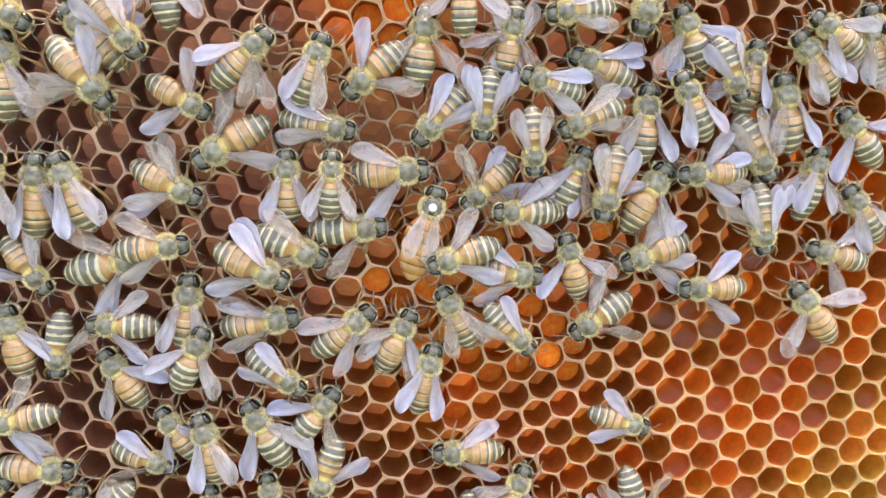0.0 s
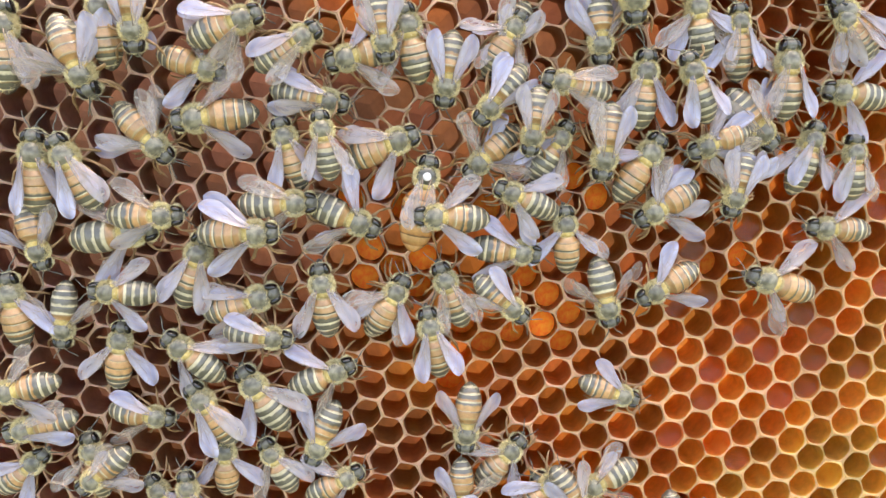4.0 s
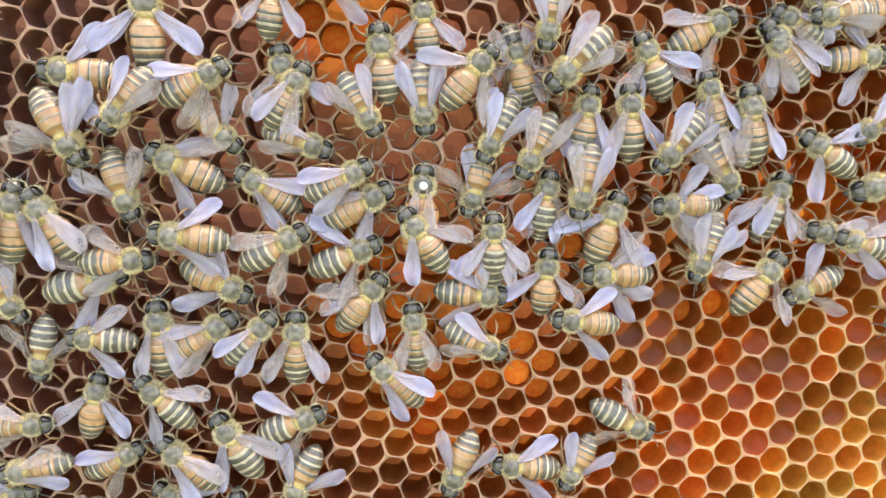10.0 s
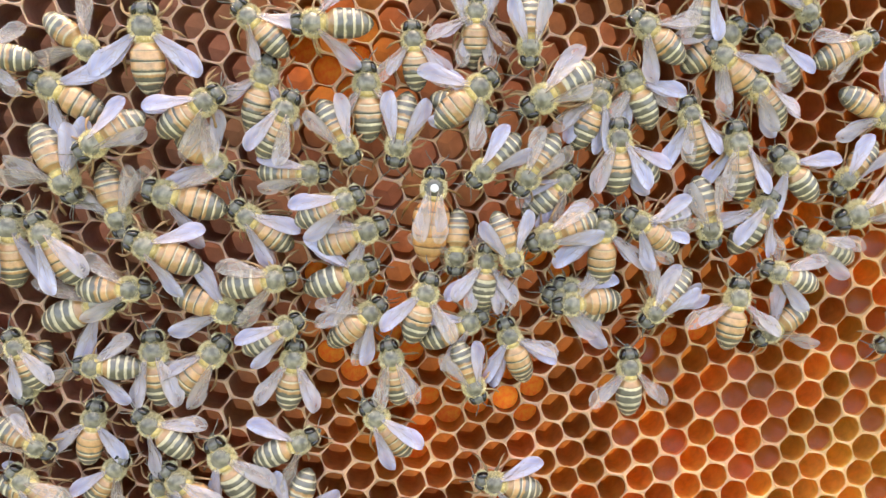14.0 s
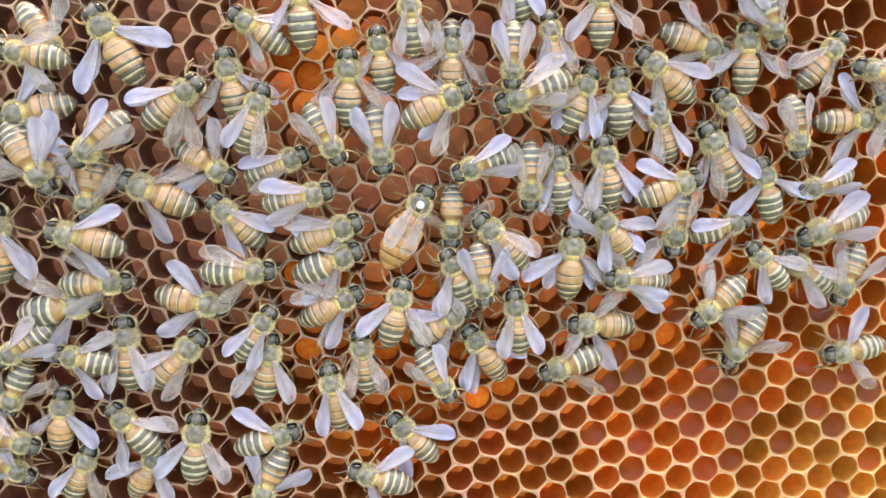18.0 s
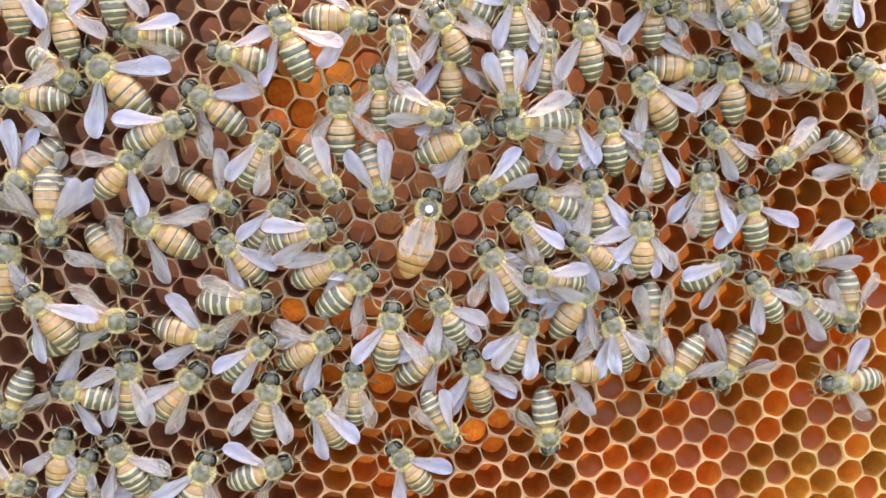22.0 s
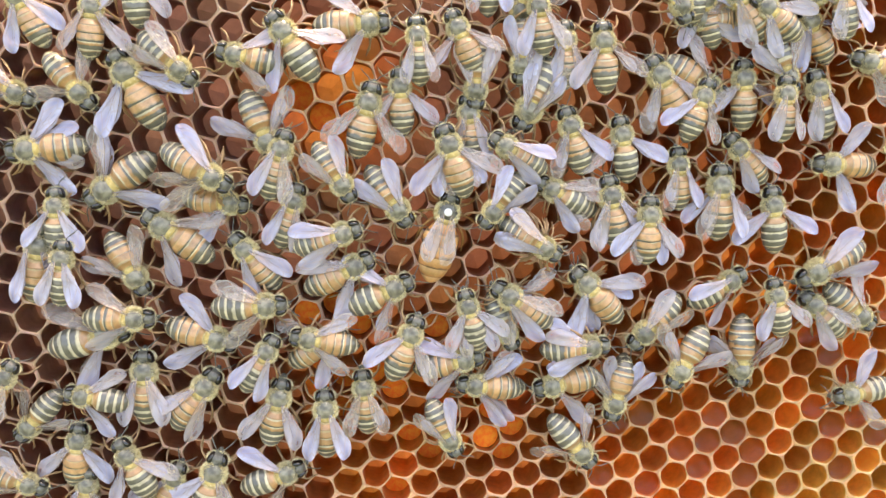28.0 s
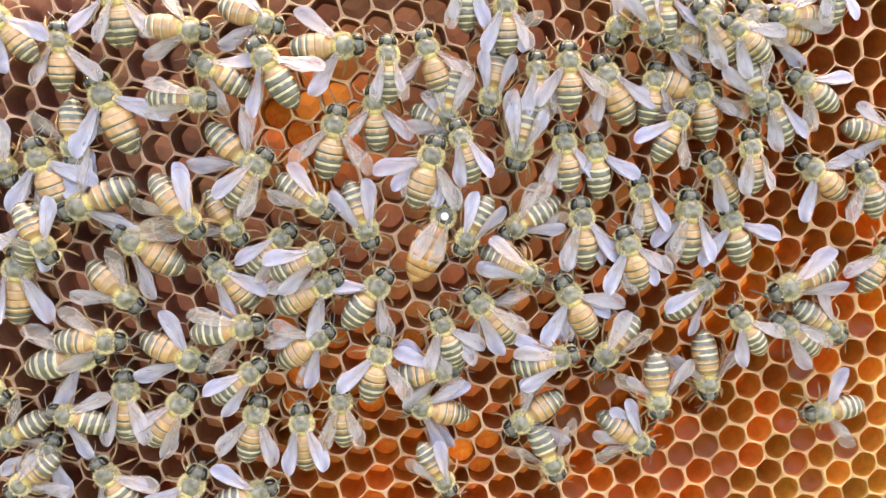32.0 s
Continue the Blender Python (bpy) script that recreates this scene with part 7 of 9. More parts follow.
    walk(b[94], [(0, at(-29.7, 61.5, 3.6, 96)), (2, at(-29.7, 80.4, 3.6, 96)), (22, at(-35.1, 79.6, 0.0, 67)), (23.5, at(-35.6, 79.3, 0.0, 67)), (25, at(-36.1, 79.4, 0.0, 69)), (28, at(-35.3, 85.1, 0.0, 4)), (30, at(-35.4, 85.0, 0.0, 3)), (32, at(-34.8, 85.9, 0.0, 5))])
    walk(b[95], [(0, at(-4.3, 52.0, 3.6, -155)), (4.1, at(-4.3, 82.9, 3.6, -155)), (32, at(-4.3, 82.9, 3.6, -155))])
    walk(b[96], [(0, at(-118.1, -31.8, 1.9, 96)), (1.5, at(-118.1, -9.9, 1.9, 96)), (3, at(-117.6, -10.0, 1.9, 100)), (6, at(-117.5, -10.2, 1.9, 106)), (7.5, at(-116.4, -8.3, 1.9, 97)), (9, at(-113.2, -8.1, 1.9, 82)), (11, at(-114.9, -9.1, 1.9, 116)), (13, at(-113.5, -8.3, 1.9, 75)), (15, at(-112.1, -7.5, 1.9, 35)), (17.7, at(-135.0, -7.5, 1.9, 35)), (32, at(-135.0, -7.5, 1.9, 35))])
    walk(b[97], [(0, at(3.2, 79.8, 0.0, 93)), (1.5, at(3.2, 62.3, 0.0, 93)), (3.2, at(3.2, 79.8, 0.0, 93)), (32, at(3.2, 79.8, 0.0, 93))])
    walk(b[98], [(0, at(-93.3, -43.5, 1.9, 7)), (3, at(-93.3, -17.8, 1.9, 7)), (6.2, at(-93.3, -43.5, 1.9, 7)), (32, at(-93.3, -43.5, 1.9, 7))])
    walk(b[99], [(0, at(-98.5, -44.1, 0.0, 28)), (0.9, at(-98.5, -44.1, 0.0, 28)), (3, at(-98.5, -24.5, 0.0, 28)), (6, at(-96.3, -24.9, 0.0, 46)), (7.7, at(-96.3, -42.2, 0.0, 46)), (32, at(-96.3, -42.2, 0.0, 46))])
    walk(b[100], [(0, at(-68.3, -44.1, 0.0, -64)), (0.6, at(-68.3, -44.1, 0.0, -64)), (3, at(-68.3, -22.7, 0.0, -64)), (6, at(-68.3, -23.1, 0.0, -58)), (7.5, at(-68.0, -22.1, 0.0, -58)), (9.1, at(-68.0, -38.9, 0.0, -58)), (32, at(-68.0, -38.9, 0.0, -58))])
    walk(b[101], [(0, at(-33.3, -45.2, 1.9, 126)), (1.2, at(-33.3, -45.2, 1.9, 126)), (3, at(-33.3, -27.2, 1.9, 126)), (4.8, at(-33.3, -45.2, 1.9, 126)), (32, at(-33.3, -45.2, 1.9, 126))])
    walk(b[102], [(0, at(-59.3, 72.1, 1.9, -174)), (1.5, at(-59.3, 72.1, 1.9, -174)), (3, at(-59.3, 58.4, 1.9, -174)), (7.5, at(-58.8, 49.3, 1.9, -157)), (9, at(-57.7, 49.7, 1.9, -150)), (11, at(-59.0, 50.3, 1.9, -150)), (13, at(-60.0, 50.4, 1.9, -153)), (15, at(-60.3, 50.7, 1.9, -149)), (18, at(-59.2, 51.0, 1.9, -150)), (20, at(-57.6, 50.2, 1.9, -145)), (22, at(-58.8, 50.9, 1.9, -144)), (23.5, at(-59.8, 51.6, 1.9, -141)), (25, at(-60.1, 50.9, 1.9, -139)), (28, at(-59.7, 51.7, 1.9, -146)), (30, at(-62.2, 50.7, 1.9, -174)), (32, at(-60.4, 50.8, 1.9, -124))])
    walk(b[103], [(0, at(15.8, 72.2, 1.9, -154)), (1.5, at(15.8, 72.2, 1.9, -154)), (3, at(15.8, 56.2, 1.9, -154)), (4.5, at(15.8, 72.2, 1.9, -154)), (32, at(15.8, 72.2, 1.9, -154))])
    walk(b[104], [(0, at(-136.1, 33.0, 0.0, -30)), (4.5, at(-136.1, 33.0, 0.0, -30)), (6, at(-121.8, 33.0, 0.0, -30)), (7.5, at(-119.8, 33.5, 0.0, -19)), (9, at(-135.2, 33.5, 0.0, -19)), (32, at(-135.2, 33.5, 0.0, -19))])
    walk(b[105], [(0, at(-39.5, 75.9, 1.9, -79)), (4, at(-39.5, 75.9, 1.9, -79)), (6, at(-39.5, 56.7, 1.9, -79)), (7.5, at(-38.4, 56.3, 1.9, -73)), (9, at(-40.7, 55.2, 1.9, -60)), (11, at(-40.2, 55.8, 1.9, -28)), (13, at(-38.6, 56.3, 1.9, -48)), (15, at(-40.2, 57.2, 1.9, -50)), (18, at(-40.3, 57.0, 1.9, -61)), (20, at(-41.4, 56.6, 1.9, -48)), (22, at(-36.5, 57.1, 1.9, -65)), (23.5, at(-36.8, 56.0, 1.9, -79)), (25, at(-38.9, 56.6, 1.9, -87)), (26.5, at(-39.6, 56.0, 1.9, -33)), (28, at(-40.3, 55.4, 1.9, 21)), (30, at(-41.0, 56.4, 1.9, -18)), (32, at(-40.4, 56.6, 1.9, -17))])
    walk(b[106], [(0, at(-29.7, -43.9, 0.0, 49)), (1.7, at(-29.7, -43.9, 0.0, 49)), (6, at(-29.7, -11.8, 0.0, 49)), (7.5, at(-30.8, -11.8, 0.0, 62)), (9, at(-31.3, -12.3, 0.0, 88)), (11, at(-31.7, -11.8, 0.0, 80)), (13, at(-31.4, -11.7, 0.0, 83)), (15, at(-35.5, -9.3, 0.0, 66)), (18, at(-44.4, -2.0, 0.0, 44)), (20, at(-44.0, -0.6, 0.0, 15)), (22, at(-44.3, -1.2, 0.0, 37)), (23.5, at(-44.5, -1.1, 0.0, 102)), (26.3, at(-44.5, -24.5, 0.0, 102)), (32, at(-44.5, -24.5, 0.0, 102))])
    walk(b[107], [(0, at(-20.3, -43.1, 0.0, -31)), (3.8, at(-20.3, -43.1, 0.0, -31)), (6, at(-20.3, -22.9, 0.0, -31)), (7.5, at(-19.5, -24.2, 0.0, -41)), (9.2, at(-19.5, -41.6, 0.0, -41)), (32, at(-19.5, -41.6, 0.0, -41))])
    walk(b[108], [(0, at(-140.2, 7.8, 1.9, -140)), (4.5, at(-140.2, 7.8, 1.9, -140)), (6, at(-125.3, 7.8, 1.9, -140)), (7.5, at(-140.2, 7.8, 1.9, -140)), (32, at(-140.2, 7.8, 1.9, -140))])
    walk(b[109], [(0, at(-70.4, 44.1, -0.9, -101)), (1.5, at(-70.3, 43.9, -0.9, -100)), (3, at(-70.9, 43.7, -0.9, -105)), (6, at(-69.6, 42.3, -0.9, -94)), (7.5, at(-65.1, 43.0, 1.9, -121)), (9, at(-62.3, 38.6, 1.9, -62)), (11, at(-61.4, 39.2, 1.9, -66)), (13, at(-61.4, 39.4, 1.9, -69)), (15, at(-62.0, 39.1, 1.9, -61)), (18, at(-63.3, 41.1, 1.9, -77)), (20, at(-61.1, 41.2, 1.9, -69)), (22, at(-61.9, 41.4, 1.9, -73)), (23.5, at(-61.2, 40.9, 1.9, -69)), (25, at(-60.8, 41.4, 1.9, -70)), (28, at(-60.4, 41.3, 1.9, -70)), (30, at(-62.2, 41.2, 1.9, -66)), (32, at(-60.8, 40.4, 1.9, -60))])
    walk(b[110], [(0, at(-81.0, 21.9, 2.7, -117)), (1.5, at(-82.1, 23.6, 2.7, -121)), (3, at(-82.6, 22.0, 2.7, -122)), (4.5, at(-81.9, 21.9, 2.7, -64)), (6, at(-81.1, 21.9, 2.7, -6)), (6.8, at(-81.6, 21.8, 2.7, -64)), (7.5, at(-82.0, 21.7, 0.0, -122)), (9, at(-82.0, 21.3, 0.0, -120)), (11, at(-82.2, 22.3, 0.0, -115)), (13, at(-82.3, 22.2, 0.0, -112)), (15, at(-81.4, 22.6, 0.0, -111)), (18, at(-81.6, 22.6, 0.0, -101)), (20, at(-82.2, 23.3, 0.0, -97)), (22, at(-81.3, 23.5, 0.0, -103)), (23.5, at(-82.2, 23.2, 0.0, -102)), (25, at(-81.8, 23.0, 0.0, -106)), (28, at(-81.8, 23.5, 0.0, -105)), (30, at(-83.0, 22.5, 0.0, -110)), (32, at(-82.6, 22.9, 0.0, -113))])
    walk(b[111], [(0, at(18.1, 76.8, 0.0, -64)), (5.5, at(18.1, 76.8, 0.0, -64)), (7.5, at(18.1, 57.9, 0.0, -64)), (11, at(27.7, 58.0, 0.0, -100)), (13, at(29.9, 54.6, 0.0, -122)), (18, at(33.0, 55.6, 0.0, -86)), (20, at(32.7, 56.4, 0.0, -84)), (22, at(34.7, 54.5, 0.0, -135)), (22.8, at(34.6, 55.0, 0.0, -177)), (23.5, at(34.5, 55.5, 0.0, -219)), (25, at(32.4, 55.0, 0.0, -267)), (28, at(28.9, 55.9, 0.0, -271)), (30, at(29.8, 56.6, 0.0, -270)), (32, at(30.5, 57.3, 0.0, -305))])
    walk(b[112], [(0, at(-61.2, 84.5, 1.9, 83)), (5.6, at(-61.2, 84.5, 1.9, 83)), (9, at(-60.9, 72.0, 1.9, 87)), (10, at(-62.2, 70.1, 1.9, 90)), (11, at(-62.5, 70.0, 1.9, 91)), (13, at(-61.6, 67.7, 1.9, 92)), (14, at(-62.0, 68.1, 1.9, 91)), (15, at(-60.4, 68.2, 1.9, 65)), (18, at(-63.3, 72.1, 1.9, 7)), (20, at(-63.5, 70.4, 1.9, 36)), (22, at(-64.1, 73.1, 1.9, 25)), (23.5, at(-64.6, 72.7, 1.9, 37)), (25, at(-64.6, 72.8, 1.9, 32)), (28, at(-67.3, 73.0, 1.9, 35)), (30, at(-66.8, 72.4, 1.9, 24)), (32, at(-66.6, 72.0, 1.9, 33))])
    walk(b[113], [(0, at(-47.1, 81.6, 0.0, 7)), (7.1, at(-47.1, 81.6, 0.0, 7)), (9, at(-47.1, 63.3, 0.0, 7)), (11, at(-48.9, 63.4, 0.0, 6)), (13, at(-47.7, 63.7, 0.0, 12)), (15, at(-49.0, 64.4, 0.0, -3)), (18, at(-50.3, 64.7, 0.0, 9)), (20, at(-49.7, 64.1, 0.0, 3)), (22, at(-49.1, 64.6, 0.0, 5)), (23.5, at(-49.3, 64.1, 0.0, 8)), (25, at(-49.4, 64.0, 0.0, 8)), (28, at(-49.2, 64.9, 0.0, 6)), (30, at(-49.3, 64.9, 0.0, 2)), (32, at(-49.4, 65.3, 0.0, 6))])
    walk(b[114], [(0, at(-28.3, 84.1, 3.6, 170)), (6.7, at(-28.3, 84.1, 3.6, 170)), (9, at(-28.3, 63.5, 3.6, 170)), (11, at(-29.0, 64.5, 3.6, 178)), (13, at(-30.0, 66.9, 3.6, 183)), (15, at(-29.6, 65.4, 3.6, 178)), (18, at(-28.5, 64.4, 3.6, 180)), (20, at(-28.3, 65.0, 3.6, 179)), (22, at(-28.1, 65.8, 3.6, 187)), (23.5, at(-28.2, 67.3, -0.9, 187)), (25, at(-26.6, 66.7, -0.9, 176)), (28, at(-26.4, 65.6, -0.9, 155)), (30, at(-23.1, 66.9, -0.9, 156)), (32, at(-24.0, 62.5, -0.9, 169))])
    walk(b[115], [(0, at(51.3, 37.0, 0.0, 110)), (6.8, at(51.3, 37.0, 0.0, 110)), (9, at(31.2, 37.0, 0.0, 110)), (11, at(30.6, 36.9, 0.0, 103)), (13, at(30.2, 37.6, 0.0, 111)), (15, at(30.9, 37.8, 0.0, 114)), (18, at(30.3, 36.7, 0.0, 114)), (20, at(28.7, 37.6, 0.0, 117)), (22, at(28.1, 37.7, 0.0, 111)), (23.5, at(28.7, 38.2, 0.0, 115)), (25, at(28.5, 38.1, 0.0, 120)), (28, at(28.0, 37.9, 0.0, 122)), (30, at(28.7, 38.8, 0.0, 116)), (32, at(28.4, 37.9, 0.0, 117))])
    walk(b[116], [(0, at(50.6, 47.9, 0.0, 124)), (6.7, at(50.6, 47.9, 0.0, 124)), (9, at(30.2, 47.9, 0.0, 124)), (11, at(28.3, 45.7, 0.0, 141)), (13, at(27.7, 44.2, 0.0, 142)), (15, at(27.5, 44.5, 0.0, 139)), (18, at(28.5, 44.2, 0.0, 112)), (20, at(27.3, 43.3, 0.0, 112)), (24, at(57.4, 43.3, 0.0, 112)), (32, at(57.4, 43.3, 0.0, 112))])
    walk(b[117], [(0, at(-135.0, -1.0, 1.9, -84)), (7.2, at(-135.0, -1.0, 1.9, -84)), (9, at(-117.3, -1.0, 1.9, -84)), (13, at(-113.2, -0.0, 1.9, -126)), (15, at(-112.9, 0.8, 1.9, -116)), (20, at(-113.0, -2.4, 1.9, -109)), (22, at(-113.3, -1.8, 1.9, -109)), (23.5, at(-114.3, -1.7, 1.9, -121)), (25, at(-115.0, -3.4, 1.9, -121)), (28, at(-113.2, -2.0, 1.9, -111)), (30, at(-113.1, -2.5, 1.9, -127)), (32, at(-132.6, -2.5, 1.9, -127))])
    walk(b[118], [(0, at(52.9, 13.8, 0.0, 115)), (7.5, at(52.9, 13.8, 0.0, 115)), (9, at(38.5, 13.8, 0.0, 115)), (11, at(38.8, 13.3, 0.0, 108)), (13, at(39.0, 14.7, 0.0, 111)), (15, at(39.3, 14.3, 0.0, 111)), (18, at(37.1, 13.6, 0.0, 100)), (20, at(37.2, 13.8, 0.0, 97)), (22, at(37.5, 13.6, 0.0, 95)), (23.5, at(37.8, 13.4, 0.0, 97)), (25, at(37.8, 12.8, 0.0, 98)), (28, at(37.2, 14.1, 0.0, 102)), (30, at(36.9, 14.1, 0.0, 98)), (32, at(37.5, 13.4, 0.0, 100))])
    walk(b[119], [(0, at(21.1, 57.5, 0.0, 14)), (1.5, at(17.3, 55.3, 0.0, 17)), (6, at(19.2, 55.1, 0.0, 50)), (7.5, at(17.3, 56.9, 0.0, 43)), (9, at(11.3, 59.4, 0.0, 43)), (11, at(11.4, 59.4, 0.0, 30)), (13, at(8.0, 60.6, 0.0, 42)), (14, at(4.7, 62.1, 0.0, 49)), (15, at(2.6, 60.8, 0.0, 33)), (18, at(-1.8, 63.0, 0.0, 52)), (20, at(0.5, 63.8, 0.0, 43)), (22, at(-2.8, 65.2, 0.0, 37)), (23.5, at(-3.7, 65.7, 0.0, 38)), (25, at(-4.1, 65.6, 0.0, 46)), (28, at(-4.0, 68.4, 0.0, 33)), (30, at(-5.6, 70.0, 0.0, 12)), (32, at(-8.9, 71.5, 0.0, 31))])
    walk(b[120], [(0, at(-130.1, 62.1, 3.6, 100)), (6.8, at(-130.1, 62.1, 3.6, 100)), (9, at(-109.8, 62.1, 3.6, 100)), (11.2, at(-130.1, 62.1, 3.6, 100)), (32, at(-130.1, 62.1, 3.6, 100))])
    walk(b[121], [(0, at(-91.6, 81.2, 0.0, -5)), (7.2, at(-91.6, 81.2, 0.0, -5)), (9, at(-91.6, 63.8, 0.0, -5)), (11, at(-90.7, 64.2, 0.0, 4)), (13, at(-90.6, 65.8, 0.0, 1)), (15, at(-90.1, 64.4, 0.0, 2)), (18, at(-93.7, 66.0, 0.0, 31)), (20, at(-92.5, 66.5, 0.0, 40)), (22, at(-92.6, 66.4, 0.0, 44)), (23.5, at(-92.4, 66.1, 0.0, 41)), (25, at(-92.6, 65.1, 0.0, 41)), (28, at(-92.6, 65.4, 0.0, 30)), (30, at(-93.5, 64.4, 0.0, 30)), (32, at(-92.8, 64.6, 0.0, 26))])
    walk(b[122], [(0, at(-71.7, 81.5, 1.9, -10)), (7.5, at(-71.7, 81.5, 1.9, -10)), (9, at(-71.7, 67.2, 1.9, -10)), (11, at(-71.7, 66.6, 1.9, -2)), (13, at(-73.0, 67.4, 1.9, 36)), (18, at(-70.5, 68.4, 1.9, 56)), (20, at(-73.0, 69.6, 1.9, 77)), (22, at(-72.3, 70.4, 1.9, 80)), (23.5, at(-75.1, 71.3, 1.9, 77)), (25, at(-75.2, 71.7, 1.9, 77)), (28, at(-74.4, 70.5, 1.9, 79)), (30, at(-74.6, 71.4, 1.9, 66)), (32, at(-75.5, 71.1, 1.9, 60))])
    walk(b[123], [(0, at(17.5, 84.1, 1.9, 101)), (6.9, at(17.5, 84.1, 1.9, 101)), (9, at(17.5, 64.7, 1.9, 101)), (11, at(22.2, 66.2, 1.9, 90)), (12.9, at(22.2, 84.5, 1.9, 90)), (32, at(22.2, 84.5, 1.9, 90))])
    walk(b[124], [(0, at(1.9, 39.5, -0.9, -150)), (1.5, at(1.7, 41.0, -0.9, -143)), (3, at(2.7, 39.8, -0.9, -139)), (6, at(2.7, 38.4, -0.9, -143)), (7.5, at(2.9, 38.4, -0.9, -148)), (8, at(3.1, 38.8, -0.9, -207)), (8.5, at(3.3, 39.2, -0.9, -266)), (9, at(3.5, 39.5, 1.9, -325)), (10.5, at(6.5, 47.8, -0.9, -352)), (11, at(6.4, 47.9, -0.9, -351)), (13, at(6.5, 47.0, -0.9, -353)), (15, at(7.4, 47.5, -0.9, -346)), (18, at(8.9, 49.4, -0.9, -329)), (20, at(7.7, 48.6, -0.9, -342)), (22, at(7.7, 48.2, -0.9, -354)), (23.5, at(6.3, 47.8, -0.9, -349)), (25, at(7.8, 49.1, -0.9, -358)), (28, at(7.1, 49.6, -0.9, -357)), (30, at(6.6, 49.1, -0.9, -355)), (32, at(6.7, 48.3, -0.9, -357))])
    walk(b[125], [(0, at(16.9, 84.6, 0.0, 64)), (6.6, at(16.9, 84.6, 0.0, 64)), (9, at(15.9, 62.6, 0.0, 57)), (11, at(12.3, 64.1, 0.0, 63)), (13, at(13.1, 63.4, 0.0, 49)), (14, at(12.8, 63.9, 0.0, 37)), (15, at(14.4, 62.8, 0.0, 16)), (17, at(18.3, 89.5, 0.0, 17)), (32, at(16.9, 84.6, 0.0, 64))])
    walk(b[126], [(0, at(48.9, 64.0, 1.9, 113)), (6.8, at(48.9, 64.0, 1.9, 113)), (9, at(29.1, 64.0, 1.9, 113)), (11.2, at(48.9, 64.0, 1.9, 113)), (32, at(48.9, 64.0, 1.9, 113))])
    walk(b[127], [(0, at(50.5, 26.8, 1.9, 73)), (7.1, at(50.5, 26.8, 1.9, 73)), (11, at(20.7, 26.8, 1.9, 73)), (13, at(19.4, 26.4, 1.9, 72)), (15, at(13.8, 26.4, 1.9, 64)), (18, at(18.6, 30.0, 1.9, 43)), (20, at(17.5, 32.8, 1.9, 35)), (22, at(18.9, 30.4, 1.9, 35)), (23.5, at(19.1, 31.7, 1.9, 28)), (25, at(19.0, 30.8, 1.9, 21)), (28, at(18.8, 30.8, 1.9, 16)), (30, at(18.4, 31.4, 1.9, 20)), (32, at(18.6, 29.4, 1.9, 38))])
    walk(b[128], [(0, at(-131.9, 62.3, 3.6, -96)), (8.6, at(-131.9, 62.3, 3.6, -96)), (11, at(-110.7, 62.3, 3.6, -96)), (13, at(-112.2, 63.9, 3.6, -117)), (15.1, at(-131.7, 63.9, 3.6, -117)), (32, at(-131.7, 63.9, 3.6, -117))])
    walk(b[129], [(0, at(-43.8, 47.3, 1.0, 173)), (1.5, at(-45.9, 43.4, 1.0, 155)), (3, at(-39.6, 43.8, 1.0, 138)), (6, at(-42.8, 42.7, 1.0, 146)), (7.5, at(-42.4, 46.1, 1.0, 150)), (9, at(-37.5, 46.6, 1.0, 181)), (11, at(-35.9, 46.1, 1.0, 125)), (11.5, at(-35.8, 45.9, 1.0, 127)), (13, at(-38.3, 50.7, 3.6, 135)), (13.5, at(-38.8, 52.8, 1.0, 193)), (14, at(-39.4, 54.8, 1.0, 252)), (14.5, at(-39.9, 56.9, 1.0, 311)), (15, at(-40.3, 57.1, 1.0, 310)), (18, at(-40.5, 57.0, 1.0, 299)), (20, at(-41.5, 56.5, 1.0, 312)), (22, at(-36.7, 57.0, 1.0, 295)), (23.5, at(-37.0, 56.0, 1.0, 281)), (25, at(-39.1, 56.6, 1.0, 273)), (26.5, at(-39.6, 55.9, 1.0, 327)), (28, at(-40.2, 55.3, 1.0, 381)), (30, at(-41.0, 56.3, 1.0, 342)), (32, at(-40.4, 56.5, 1.0, 343))])
    walk(b[130], [(0, at(-43.0, 34.4, -0.9, 133)), (1.5, at(-43.4, 33.9, -0.9, 129)), (3, at(-42.1, 34.5, -0.9, 134)), (6, at(-41.5, 33.7, -0.9, 129)), (7.5, at(-41.6, 35.0, -0.9, 134)), (9, at(-41.0, 36.3, -0.9, 160)), (11, at(-38.8, 38.5, -0.9, 166)), (11.5, at(-39.5, 37.5, -0.9, 170)), (13, at(-33.0, 31.9, 3.6, 196)), (15, at(-32.9, 32.3, 3.6, 200)), (18, at(-32.7, 27.5, 3.6, 189)), (20, at(-30.5, 28.6, 3.6, 190)), (20.5, at(-28.5, 26.5, 1.0, 241)), (21, at(-26.5, 24.4, 1.0, 291)), (21.5, at(-24.5, 22.3, 1.0, 342)), (22, at(-24.5, 22.3, 1.0, 342)), (23.5, at(-24.0, 21.1, 1.0, 334)), (25, at(-23.2, 21.2, 1.0, 313)), (28, at(-17.1, 22.5, 1.0, 278)), (30, at(-17.3, 23.2, 1.0, 287)), (32, at(-17.9, 22.9, 1.0, 286))])
